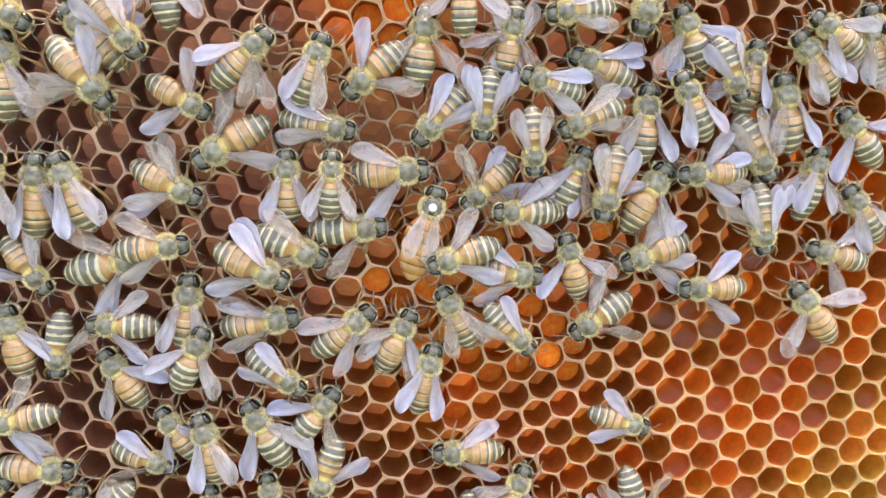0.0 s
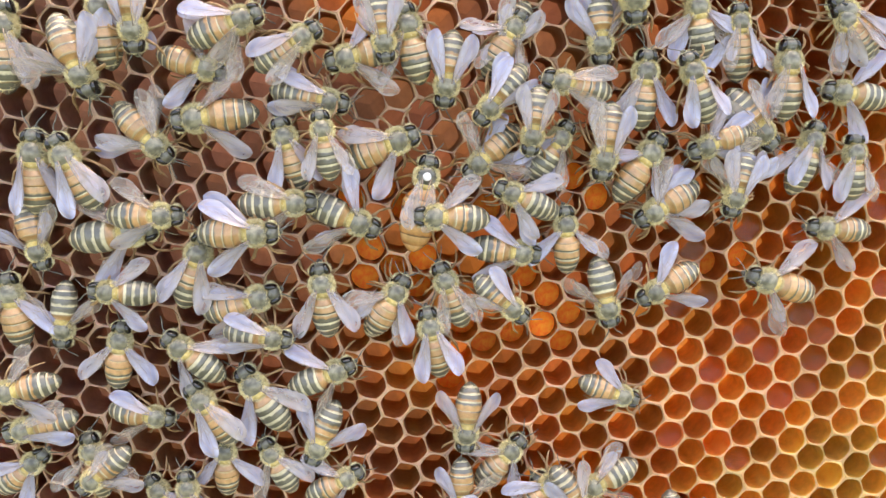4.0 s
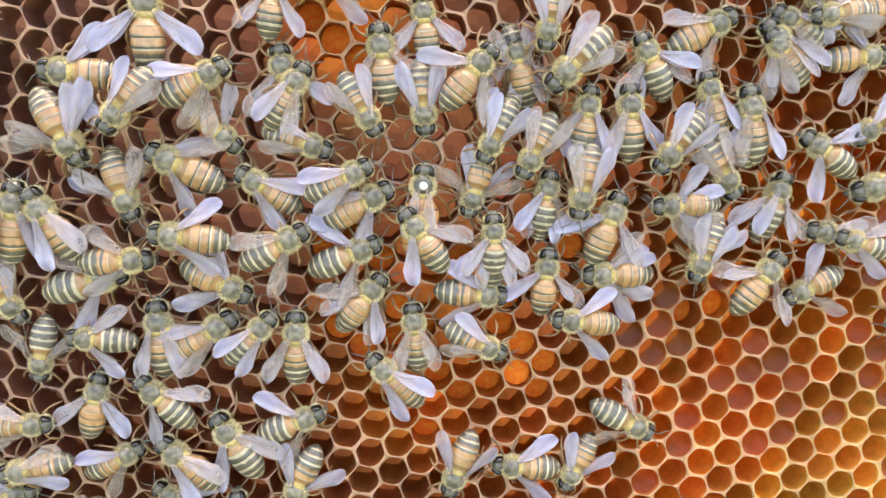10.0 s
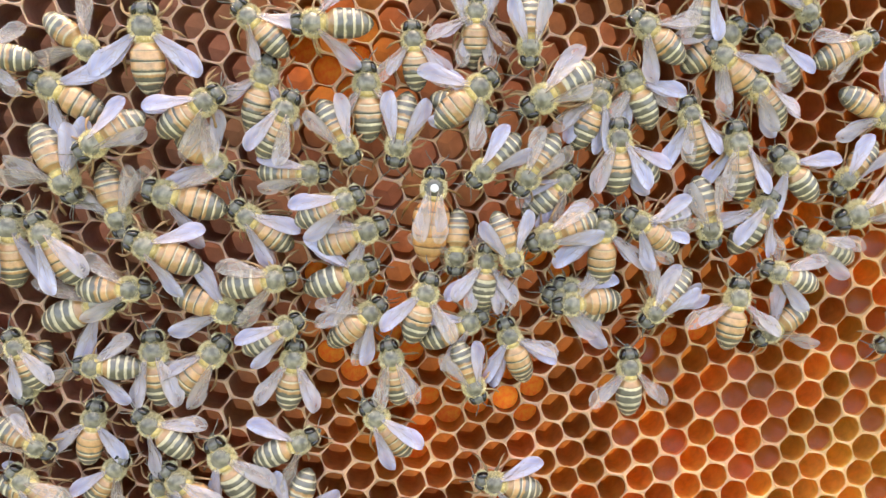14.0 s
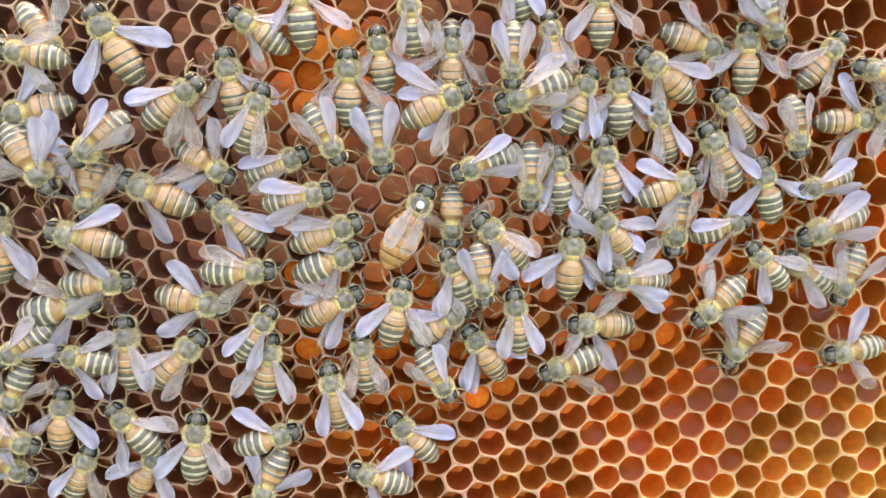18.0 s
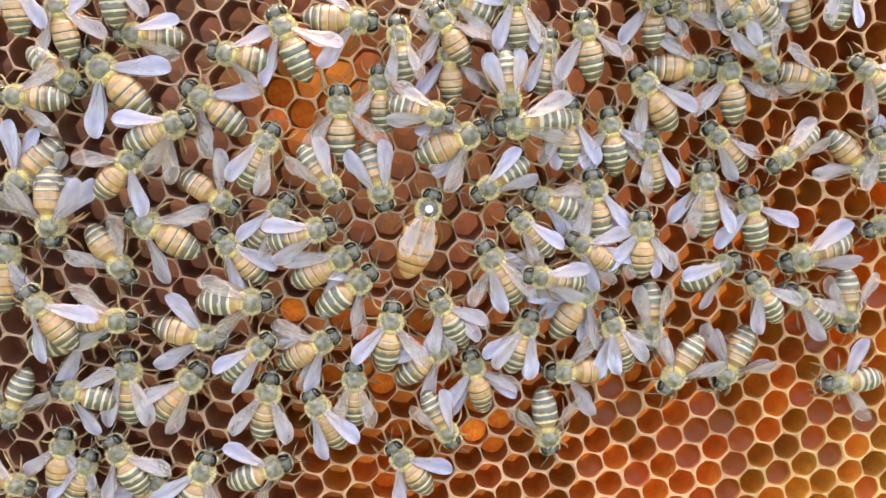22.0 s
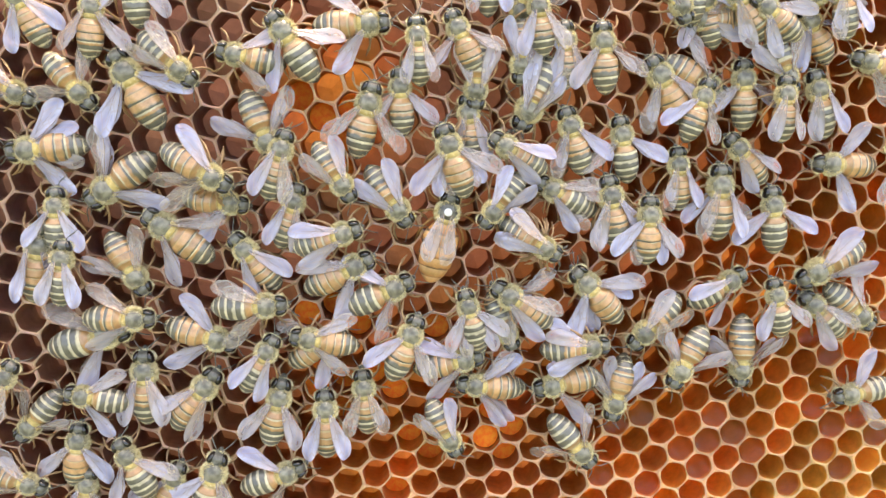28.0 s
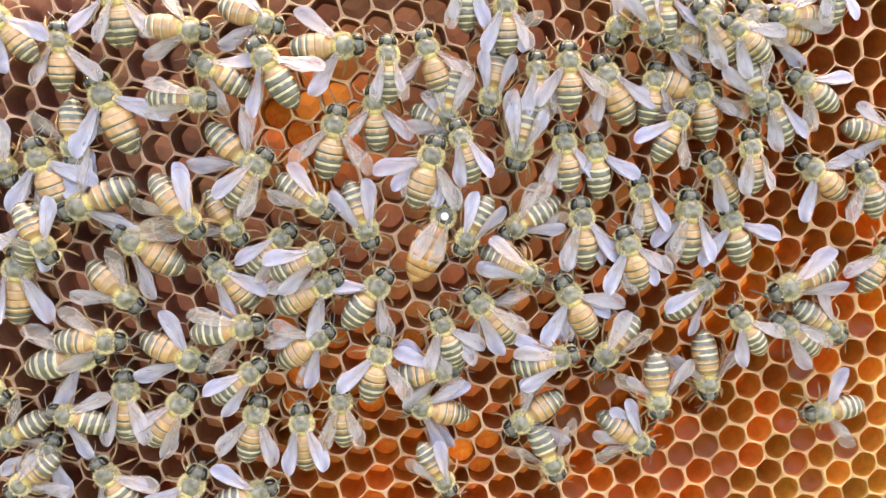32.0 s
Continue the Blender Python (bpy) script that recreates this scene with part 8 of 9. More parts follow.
    walk(b[131], [(0, at(24.0, 87.7, 0.0, -90)), (9, at(34.0, 65.5, 0.0, -84)), (11, at(23.4, 66.4, 0.0, -73)), (13, at(25.6, 65.7, 0.0, -69)), (15, at(25.3, 64.6, 0.0, -59)), (18, at(27.0, 66.3, 0.0, -37)), (20, at(23.5, 67.1, 0.0, -34)), (22, at(25.0, 68.5, 0.0, -101)), (23.5, at(24.5, 66.9, 0.0, -156)), (25, at(24.9, 67.0, 0.0, -209)), (29.1, at(55.9, 67.0, 0.0, -209)), (32, at(55.9, 67.0, 0.0, -209))])
    walk(b[132], [(0, at(-8.9, 87.1, 1.9, 50)), (10.6, at(-8.9, 87.1, 1.9, 50)), (13, at(-8.9, 65.9, 1.9, 50)), (15, at(-9.7, 68.8, 1.9, 48)), (18, at(-13.6, 73.2, 1.9, 3)), (20, at(-14.6, 72.7, 1.9, 10)), (22, at(-14.8, 73.8, 1.9, 13)), (23.5, at(-14.9, 73.4, 1.9, 16)), (25, at(-15.7, 73.7, 1.9, 14)), (28, at(-15.5, 73.3, 1.9, 8)), (30, at(-16.0, 73.7, 1.9, 9)), (32, at(-16.9, 73.4, 1.9, 6))])
    walk(b[133], [(0, at(-100.5, 86.8, 0.0, -127)), (10.7, at(-100.5, 86.8, 0.0, -127)), (13, at(-100.5, 65.9, 0.0, -127)), (15, at(-102.2, 65.3, 0.0, -133)), (18, at(-104.6, 66.4, 0.0, -145)), (20, at(-102.9, 68.1, 0.0, -137)), (22, at(-101.2, 67.2, 0.0, -128)), (23.5, at(-103.0, 66.4, 0.0, -119)), (25, at(-103.6, 65.8, 0.0, -119)), (28, at(-102.6, 65.3, 0.0, -138)), (30, at(-101.5, 61.4, 0.0, -184)), (32, at(-99.3, 59.8, 0.0, -179))])
    walk(b[134], [(0, at(-132.5, 18.0, 1.9, 18)), (11.2, at(-132.5, 18.0, 1.9, 18)), (13, at(-114.8, 18.0, 1.9, 18)), (15, at(-112.2, 11.8, 1.9, 40)), (16.5, at(-111.4, 13.3, 1.9, 82)), (18, at(-110.7, 14.9, 1.9, 124)), (20, at(-110.6, 10.9, 1.9, 135)), (21.9, at(-128.9, 10.9, 1.9, 135)), (32, at(-128.9, 10.9, 1.9, 135))])
    walk(b[135], [(0, at(-1.1, 85.0, 1.9, 7)), (11.5, at(-1.1, 85.0, 1.9, 7)), (13, at(-1.1, 69.0, 1.9, 7)), (14.5, at(-1.1, 85.0, 1.9, 7)), (32, at(-1.1, 85.0, 1.9, 7))])
    walk(b[136], [(0, at(-5.9, 35.7, 1.0, 92)), (1.5, at(-3.4, 36.8, 1.0, 126)), (3, at(-2.9, 36.5, 1.0, 113)), (6, at(-5.0, 34.8, 1.0, 111)), (7.5, at(-4.6, 34.9, 1.0, 112)), (9, at(-4.9, 34.5, 1.0, 120)), (11, at(-4.1, 33.2, 1.0, 64)), (13, at(-6.9, 34.8, 1.0, 66)), (13.5, at(-7.2, 34.5, 1.0, 59)), (14, at(-6.6, 35.7, 1.0, 114)), (14.5, at(-6.0, 37.0, 1.0, 169)), (15, at(-5.4, 38.2, 0.0, 223)), (18, at(-11.5, 36.0, 0.0, 225)), (18.8, at(-6.3, 39.2, 1.0, 267)), (19.5, at(-1.1, 42.4, 1.0, 309)), (20, at(-1.4, 42.2, 1.0, 314)), (22, at(-3.8, 39.7, 1.0, 363)), (23.5, at(-5.2, 41.9, 1.0, 373)), (25, at(-4.0, 41.8, 1.0, 375)), (28, at(-5.7, 43.8, 1.0, 362)), (30, at(-5.6, 43.2, 1.0, 371)), (32, at(-3.6, 41.9, 1.0, 383))])
    walk(b[137], [(0, at(-14.9, 22.4, -0.9, 110)), (1.5, at(-11.4, 24.8, -0.9, 110)), (3, at(-11.1, 25.6, -0.9, 116)), (6, at(-13.3, 23.9, -0.9, 123)), (7.5, at(-12.7, 23.9, -0.9, 116)), (9, at(-14.8, 22.5, -0.9, 107)), (11, at(-16.4, 21.7, -0.9, 79)), (13, at(-19.8, 22.1, -0.9, 95)), (13.5, at(-18.9, 21.7, -0.9, 94)), (14.2, at(-20.2, 24.6, -0.9, 51)), (15, at(-21.5, 27.5, 3.6, 7)), (16.5, at(-16.0, 31.6, -0.9, 3)), (18, at(-16.5, 30.5, -0.9, -2)), (20, at(-15.5, 31.9, -0.9, 0)), (22, at(-14.4, 28.6, -0.9, -33)), (23.5, at(-13.6, 28.1, -0.9, 0)), (25, at(-13.3, 33.6, -0.9, -5)), (28, at(-14.1, 32.2, -0.9, 44)), (30, at(-16.5, 36.8, -0.9, 25)), (32, at(-13.0, 32.9, -0.9, 32))])
    walk(b[138], [(0, at(-14.9, 22.4, -0.9, 110)), (1.5, at(-11.4, 24.8, -0.9, 110)), (3, at(-11.1, 25.6, -0.9, 116)), (6, at(-13.3, 23.9, -0.9, 123)), (7.5, at(-12.7, 23.9, -0.9, 116)), (9, at(-14.8, 22.5, -0.9, 107)), (11, at(-16.4, 21.7, -0.9, 79)), (13, at(-19.8, 22.1, -0.9, 95)), (13.5, at(-18.9, 21.7, -0.9, 94)), (14.2, at(-22.9, 21.5, -0.9, 46)), (15, at(-27.0, 21.3, 1.9, -2)), (18, at(-26.1, 20.0, 1.9, 9)), (20, at(-24.3, 22.7, 1.9, -18)), (22, at(-24.3, 22.9, 1.9, -18)), (23.5, at(-23.7, 21.6, 1.9, -26)), (25, at(-22.8, 21.6, 1.9, -47)), (28, at(-16.6, 22.5, 1.9, -82)), (30, at(-16.7, 23.4, 1.9, -73)), (32, at(-17.4, 23.0, 1.9, -74))])
    walk(b[139], [(0, at(-7.8, -34.2, 0.0, -173)), (13.5, at(-7.8, -34.2, 0.0, -173)), (15, at(-7.8, -20.6, 0.0, -173)), (16.5, at(-7.8, -34.2, 0.0, -173)), (32, at(-7.8, -34.2, 0.0, -173))])
    walk(b[140], [(0, at(-23.6, 85.3, 0.0, 4)), (13.3, at(-23.6, 85.3, 0.0, 4)), (15, at(-23.6, 68.1, 0.0, 4)), (18, at(-21.3, 67.9, 0.0, 11)), (20, at(-21.5, 70.3, 0.0, -15)), (22, at(-21.3, 71.1, 0.0, -7)), (23, at(-21.6, 73.1, 0.0, -1)), (25, at(-22.3, 73.7, 0.0, 4)), (30, at(-21.2, 73.7, 0.0, 6)), (32, at(-21.7, 72.1, 0.0, 7))])
    walk(b[141], [(0, at(-128.1, 63.0, 1.9, 83)), (12.4, at(-128.1, 63.0, 1.9, 83)), (15, at(-106.0, 63.0, 1.9, 83)), (18, at(-106.5, 63.4, 1.9, 83)), (20, at(-106.3, 63.7, 1.9, 103)), (22, at(-105.7, 63.3, 1.9, 87)), (23.5, at(-106.4, 62.6, 1.9, 97)), (25, at(-107.0, 62.0, 1.9, 97)), (27.4, at(-128.1, 62.0, 1.9, 97)), (32, at(-128.1, 62.0, 1.9, 97))])
    walk(b[142], [(0, at(0.6, 51.7, -0.9, -9)), (1.5, at(-1.4, 52.3, -0.9, -7)), (3, at(-0.2, 52.9, -0.9, 3)), (6, at(-1.1, 51.0, -0.9, 6)), (7.5, at(1.0, 53.5, -0.9, 12)), (9, at(-0.0, 50.6, -0.9, 19)), (11, at(0.2, 50.2, -0.9, 12)), (13, at(-0.4, 51.4, -0.9, 19)), (15, at(-1.2, 51.2, -0.9, 13)), (16.5, at(-1.1, 51.9, -0.9, 16)), (17.2, at(-0.2, 47.7, -0.9, -25)), (18, at(0.6, 43.5, 1.9, -67)), (20, at(-1.0, 42.6, 1.9, -46)), (22, at(-3.8, 40.2, 1.9, 3)), (23.5, at(-5.4, 42.4, 1.9, 13)), (25, at(-4.2, 42.3, 1.9, 15)), (28, at(-5.8, 44.4, 1.9, 2)), (30, at(-5.7, 43.8, 1.9, 11)), (32, at(-3.8, 42.4, 1.9, 23))])
    walk(b[143], [(0, at(12.8, 93.4, 0.0, 2)), (14.6, at(12.8, 93.4, 0.0, 2)), (18, at(12.8, 66.5, 0.0, 2)), (20, at(11.5, 66.3, 0.0, 14)), (22, at(11.1, 67.2, 0.0, 13)), (23.5, at(11.0, 67.8, 0.0, 11)), (25, at(10.8, 68.0, 0.0, 4)), (28, at(9.9, 68.1, 0.0, 7)), (30, at(8.9, 67.8, 0.0, 10)), (32, at(7.6, 69.2, 0.0, 15))])
    walk(b[144], [(0, at(20.4, 56.3, 1.0, 14)), (1.5, at(16.6, 54.1, 1.0, 17)), (6, at(19.1, 54.2, 1.0, 50)), (7.5, at(17.1, 55.9, 1.0, 43)), (9, at(11.3, 58.4, 1.0, 43)), (11, at(11.2, 58.3, 1.0, 30)), (13, at(8.1, 59.6, 1.0, 42)), (15, at(12.6, 55.0, 1.0, 37)), (16.5, at(12.2, 55.4, 1.0, 38)), (17, at(15.2, 54.8, 1.0, 90)), (17.5, at(18.1, 54.2, 1.0, 142)), (18, at(21.1, 53.6, 3.6, 193)), (20, at(20.5, 55.9, 3.6, 145)), (22, at(21.1, 55.9, 3.6, 132)), (22.8, at(20.0, 56.5, 3.6, 88)), (23.5, at(18.9, 57.1, 3.6, 44)), (25, at(18.5, 57.7, 3.6, 40)), (28, at(15.8, 65.8, 3.6, 3)), (30, at(15.8, 61.3, 3.6, 13)), (32, at(15.8, 60.1, 3.6, 12))])
    walk(b[145], [(0, at(58.3, 27.3, 0.0, 162)), (15.2, at(58.3, 27.3, 0.0, 162)), (18, at(34.8, 27.3, 0.0, 162)), (20, at(35.6, 28.6, 0.0, 183)), (22, at(35.8, 28.1, 0.0, 185)), (23.5, at(35.6, 29.8, 0.0, 171)), (25, at(35.3, 29.2, 0.0, 180)), (28, at(34.0, 29.8, 0.0, 231)), (30, at(34.8, 29.7, 0.0, 240)), (32, at(34.0, 30.1, 0.0, 238))])
    walk(b[146], [(0, at(12.1, 34.2, -0.9, -12)), (1.5, at(11.5, 34.1, -0.9, -13)), (3, at(12.6, 33.4, -0.9, -15)), (6, at(12.2, 33.6, -0.9, -10)), (7.5, at(11.9, 34.1, -0.9, -6)), (9, at(12.0, 33.4, -0.9, -4)), (11, at(10.7, 33.5, -0.9, -31)), (13, at(10.6, 36.1, -0.9, -28)), (15, at(11.3, 35.9, -0.9, -34)), (16.5, at(10.6, 35.9, -0.9, -53)), (17, at(10.3, 31.6, -0.9, -111)), (17.5, at(10.0, 27.2, -0.9, -169)), (18, at(9.8, 22.8, 1.9, -227)), (20, at(6.0, 20.4, 1.9, -194)), (22, at(4.2, 17.1, 1.9, -213)), (23.5, at(4.0, 17.4, 1.9, -189)), (25, at(3.8, 17.3, 1.9, -188)), (28, at(2.7, 20.3, 1.9, -207)), (30, at(3.4, 19.8, 1.9, -197)), (32, at(2.8, 17.7, 1.9, -173))])
    walk(b[147], [(0, at(-50.3, -30.0, 3.6, 71)), (15.5, at(-50.3, -30.0, 3.6, 71)), (18, at(-50.3, -8.3, 3.6, 71)), (19, at(-50.2, -8.5, 3.6, 124)), (20, at(-50.2, -8.8, 3.6, 177)), (21.5, at(-50.2, -24.5, 3.6, 177)), (32, at(-50.2, -24.5, 3.6, 177))])
    walk(b[148], [(0, at(-45.4, 90.2, 1.9, 7)), (15.9, at(-45.4, 90.2, 1.9, 7)), (18, at(-45.4, 70.7, 1.9, 7)), (20, at(-45.5, 71.4, 1.9, -2)), (22, at(-45.9, 72.4, 1.9, 10)), (23.5, at(-45.5, 72.0, 1.9, 8)), (25, at(-46.4, 72.4, 1.9, 16)), (28, at(-46.6, 73.2, 1.9, 6)), (30, at(-46.4, 73.0, 1.9, 17)), (32, at(-47.4, 73.3, 1.9, 4))])
    walk(b[149], [(0, at(-94.8, 35.2, -0.9, -118)), (1.5, at(-95.4, 35.1, -0.9, -104)), (3, at(-97.6, 38.1, -0.9, -140)), (6, at(-96.7, 36.0, -0.9, -128)), (7.5, at(-95.1, 35.9, -0.9, -138)), (9, at(-96.0, 37.2, -0.9, -169)), (11, at(-97.5, 38.3, -0.9, -156)), (13, at(-97.2, 38.9, -0.9, -165)), (15, at(-97.0, 40.8, -0.9, -165)), (18, at(-98.4, 41.9, -0.9, -191)), (18.5, at(-97.8, 41.0, -0.9, -180)), (19, at(-97.4, 43.4, -0.9, -124)), (19.5, at(-97.1, 45.8, -0.9, -68)), (20, at(-96.8, 48.2, 1.9, -12)), (22, at(-91.4, 51.9, 1.9, -44)), (23.5, at(-88.9, 52.2, 1.9, -35)), (24, at(-91.1, 51.4, -0.9, 21)), (24.5, at(-93.3, 50.6, -0.9, 77)), (25, at(-95.5, 49.9, -0.9, 133)), (28, at(-96.0, 49.5, -0.9, 127)), (30, at(-98.4, 48.7, -0.9, 110)), (32, at(-96.4, 49.2, -0.9, 114))])
    walk(b[150], [(0, at(-29.2, 35.0, -0.9, -24)), (1.5, at(-30.5, 34.4, -0.9, -34)), (3, at(-31.9, 34.2, -0.9, -38)), (6, at(-30.0, 35.4, -0.9, -13)), (7.5, at(-28.2, 36.3, -0.9, -6)), (9, at(-27.7, 34.4, -0.9, -8)), (11, at(-28.3, 33.9, -0.9, -9)), (13, at(-26.3, 37.9, -0.9, -52)), (15, at(-23.6, 43.1, -0.9, -31)), (18, at(-19.1, 44.3, -0.9, 8)), (18.5, at(-19.2, 44.5, -0.9, 20)), (20, at(-25.8, 42.1, 1.9, 59)), (22, at(-23.7, 42.0, 1.9, 44)), (22.5, at(-23.5, 41.4, 2.7, -14)), (23, at(-23.3, 40.9, 2.7, -72)), (23.5, at(-23.2, 40.4, 2.7, -131)), (25, at(-25.1, 41.5, 2.7, -106)), (28, at(-26.5, 41.8, 2.7, -119)), (30, at(-26.9, 39.4, 2.7, -125)), (32, at(-25.1, 40.2, 2.7, -114))])
    walk(b[151], [(0, at(-23.5, 33.9, 1.0, 169)), (1.5, at(-24.1, 33.6, 1.0, 174)), (3, at(-23.7, 35.1, 1.0, 174)), (6, at(-21.8, 35.5, 1.0, 163)), (7.5, at(-22.7, 34.1, 1.0, 158)), (9, at(-21.5, 37.4, 1.0, 167)), (11, at(-22.8, 37.5, 1.0, 170)), (13, at(-23.2, 33.8, 1.0, 129)), (15, at(-25.5, 35.3, 1.0, 98)), (18, at(-29.6, 34.1, 1.0, 46)), (18.5, at(-30.1, 34.1, 1.0, 44)), (19.2, at(-26.5, 34.6, 1.0, -25)), (20, at(-22.8, 35.1, 0.0, -93)), (23.5, at(-23.5, 32.9, 0.0, -94)), (25, at(-24.6, 32.4, 0.0, -90)), (26.5, at(-25.8, 41.7, 2.7, -112)), (28, at(-26.5, 41.8, 2.7, -119)), (30, at(-26.9, 39.4, 2.7, -125)), (32, at(-25.1, 40.2, 2.7, -114))])
    walk(b[152], [(0, at(-55.9, 94.4, 0.0, -89)), (18.1, at(-55.9, 94.4, 0.0, -89)), (20, at(-55.9, 76.1, 0.0, -89)), (22, at(-55.0, 76.6, 0.0, -93)), (23.5, at(-55.0, 77.0, 0.0, -97)), (25, at(-55.5, 76.4, 0.0, -97)), (28, at(-56.8, 76.6, 0.0, -85)), (30, at(-57.1, 76.5, 0.0, -89)), (32, at(-57.0, 76.2, 0.0, -85))])
    walk(b[153], [(0, at(-84.4, 93.9, 0.0, 79)), (17.9, at(-84.4, 93.9, 0.0, 79)), (20, at(-84.4, 74.4, 0.0, 79)), (22, at(-87.4, 73.5, 0.0, 89)), (23.5, at(-88.9, 73.6, 0.0, 101)), (25, at(-88.0, 74.3, 0.0, 111)), (27.4, at(-88.0, 95.5, 0.0, 111)), (32, at(-88.0, 95.5, 0.0, 111))])
    walk(b[154], [(0, at(-98.7, 92.4, 1.9, 9)), (18.2, at(-98.7, 92.4, 1.9, 9)), (20, at(-98.7, 74.6, 1.9, 9)), (22, at(-99.8, 75.7, 1.9, 12)), (23.5, at(-99.8, 75.1, 1.9, 13)), (25, at(-99.3, 75.4, 1.9, 10)), (28, at(-98.6, 75.5, 1.9, -5)), (30, at(-100.5, 74.9, 1.9, -1)), (32, at(-100.1, 73.2, 1.9, 1))])
    walk(b[155], [(0, at(-105.3, 92.1, 3.6, 2)), (18.5, at(-105.3, 92.1, 3.6, 2)), (20, at(-105.3, 77.0, 3.6, 2)), (22, at(-106.1, 78.9, 3.6, 6)), (23.5, at(-107.2, 77.4, 3.6, 1)), (25, at(-107.0, 77.0, 3.6, 11)), (28, at(-108.0, 76.4, 3.6, 28)), (30, at(-105.7, 74.3, 3.6, 31)), (32, at(-107.5, 76.5, 3.6, 40))])
    walk(b[156], [(0, at(-3.3, 94.7, 0.0, 10)), (18.2, at(-3.3, 94.7, 0.0, 10)), (20, at(-3.3, 77.0, 0.0, 10)), (22, at(-3.3, 78.9, 0.0, 8)), (23.5, at(-3.9, 77.6, 0.0, 6)), (25, at(-4.4, 76.9, 0.0, 6)), (28, at(2.4, 81.0, 0.0, 19)), (30, at(0.8, 82.3, 0.0, 8)), (32, at(-1.5, 71.1, 0.0, -6))])
    walk(b[157], [(0, at(55.8, 64.6, 3.6, 66)), (17.5, at(55.8, 64.6, 3.6, 66)), (20, at(34.3, 64.6, 3.6, 66)), (22.5, at(55.8, 64.6, 3.6, 66)), (32, at(55.8, 64.6, 3.6, 66))])
    walk(b[158], [(0, at(-17.9, 63.7, 1.0, 166)), (1.5, at(-18.1, 62.4, 1.0, 188)), (6, at(-20.1, 59.9, 1.0, 179)), (7.5, at(-20.6, 60.1, 1.0, 164)), (9, at(-23.9, 56.8, 1.0, 134)), (11, at(-24.3, 57.3, 1.0, 133)), (13, at(-26.1, 58.0, 1.0, 114)), (15, at(-25.2, 57.1, 1.0, 131)), (18, at(-25.5, 59.0, 1.0, 113)), (18.5, at(-25.6, 58.9, 1.0, 114)), (20, at(-28.2, 64.5, 0.0, 180)), (22, at(-27.8, 66.3, 0.0, 190)), (23.5, at(-28.0, 66.3, 0.0, 187)), (25, at(-26.6, 65.8, 0.0, 176)), (28, at(-26.8, 64.7, 0.0, 155)), (30, at(-23.5, 66.0, 0.0, 156)), (32, at(-24.2, 61.6, 0.0, 169))])
    walk(b[159], [(0, at(-39.7, 56.5, -0.9, -11)), (1.5, at(-38.6, 55.2, -0.9, -22)), (3, at(-40.2, 53.1, -0.9, -20)), (6, at(-36.6, 50.9, -0.9, -60)), (7.5, at(-35.7, 52.9, -0.9, -51)), (9, at(-32.0, 55.6, -0.9, 14)), (11, at(-33.8, 57.4, -0.9, 14)), (13, at(-37.7, 67.6, -0.9, 0)), (15, at(-38.2, 67.0, -0.9, 0)), (18, at(-38.3, 63.6, -0.9, 1)), (18.5, at(-37.8, 66.3, -0.9, 5)), (19, at(-37.2, 65.5, -0.9, -48)), (19.5, at(-36.7, 64.8, -0.9, -102)), (20, at(-36.1, 64.0, 0.0, -156)), (20.8, at(-37.0, 60.4, 1.0, -108)), (21.5, at(-37.9, 56.8, 1.0, -61)), (22, at(-36.7, 57.0, 1.0, -65)), (23.5, at(-37.0, 56.0, 1.0, -79)), (25, at(-39.1, 56.6, 1.0, -87)), (26.5, at(-39.6, 55.9, 1.0, -33)), (28, at(-40.2, 55.3, 1.0, 21)), (30, at(-41.0, 56.3, 1.0, -18)), (32, at(-40.4, 56.5, 1.0, -17))])
    walk(b[160], [(0, at(-17.9, 63.7, 1.0, 166)), (1.5, at(-18.1, 62.4, 1.0, 188)), (6, at(-20.1, 59.9, 1.0, 179)), (7.5, at(-20.6, 60.1, 1.0, 164)), (9, at(-23.9, 56.8, 1.0, 134)), (11, at(-24.3, 57.3, 1.0, 133)), (13, at(-26.1, 58.0, 1.0, 114)), (15, at(-25.2, 57.1, 1.0, 131)), (18, at(-25.5, 59.0, 1.0, 113)), (18.5, at(-25.6, 58.9, 1.0, 114)), (19.2, at(-31.1, 58.6, 1.0, 179)), (20, at(-36.7, 58.3, 3.6, 245)), (22, at(-41.9, 61.9, 3.6, 258)), (23.5, at(-40.5, 61.2, 3.6, 271)), (25, at(-41.0, 60.9, 3.6, 257)), (25.9, at(-39.9, 59.3, 1.6, 309)), (26.8, at(-38.8, 57.8, -0.5, 361)), (28, at(-37.4, 61.0, -0.5, 368)), (29, at(-38.5, 62.2, -0.5, 307)), (30, at(-39.5, 63.4, -0.5, 246)), (32, at(-37.6, 64.0, -0.5, 246))])
    walk(b[161], [(0, at(13.7, 95.8, 3.6, 101)), (18.1, at(13.7, 95.8, 3.6, 101)), (20, at(13.7, 77.5, 3.6, 101)), (22, at(12.0, 79.3, 3.6, 117)), (24, at(12.0, 98.2, 3.6, 117)), (32, at(12.0, 98.2, 3.6, 117))])
    walk(b[162], [(0, at(27.6, 96.9, 3.6, 150)), (17.9, at(27.6, 96.9, 3.6, 150)), (20, at(27.6, 77.5, 3.6, 150)), (21, at(27.7, 80.1, 3.6, 73)), (22, at(27.9, 82.7, 3.6, -5)), (23.5, at(27.2, 82.5, 3.6, -3)), (25, at(26.6, 82.0, 3.6, -3)), (28, at(24.3, 83.1, 3.6, 15)), (30, at(26.0, 81.8, 3.6, 18)), (32, at(27.1, 89.0, 3.6, 12))])
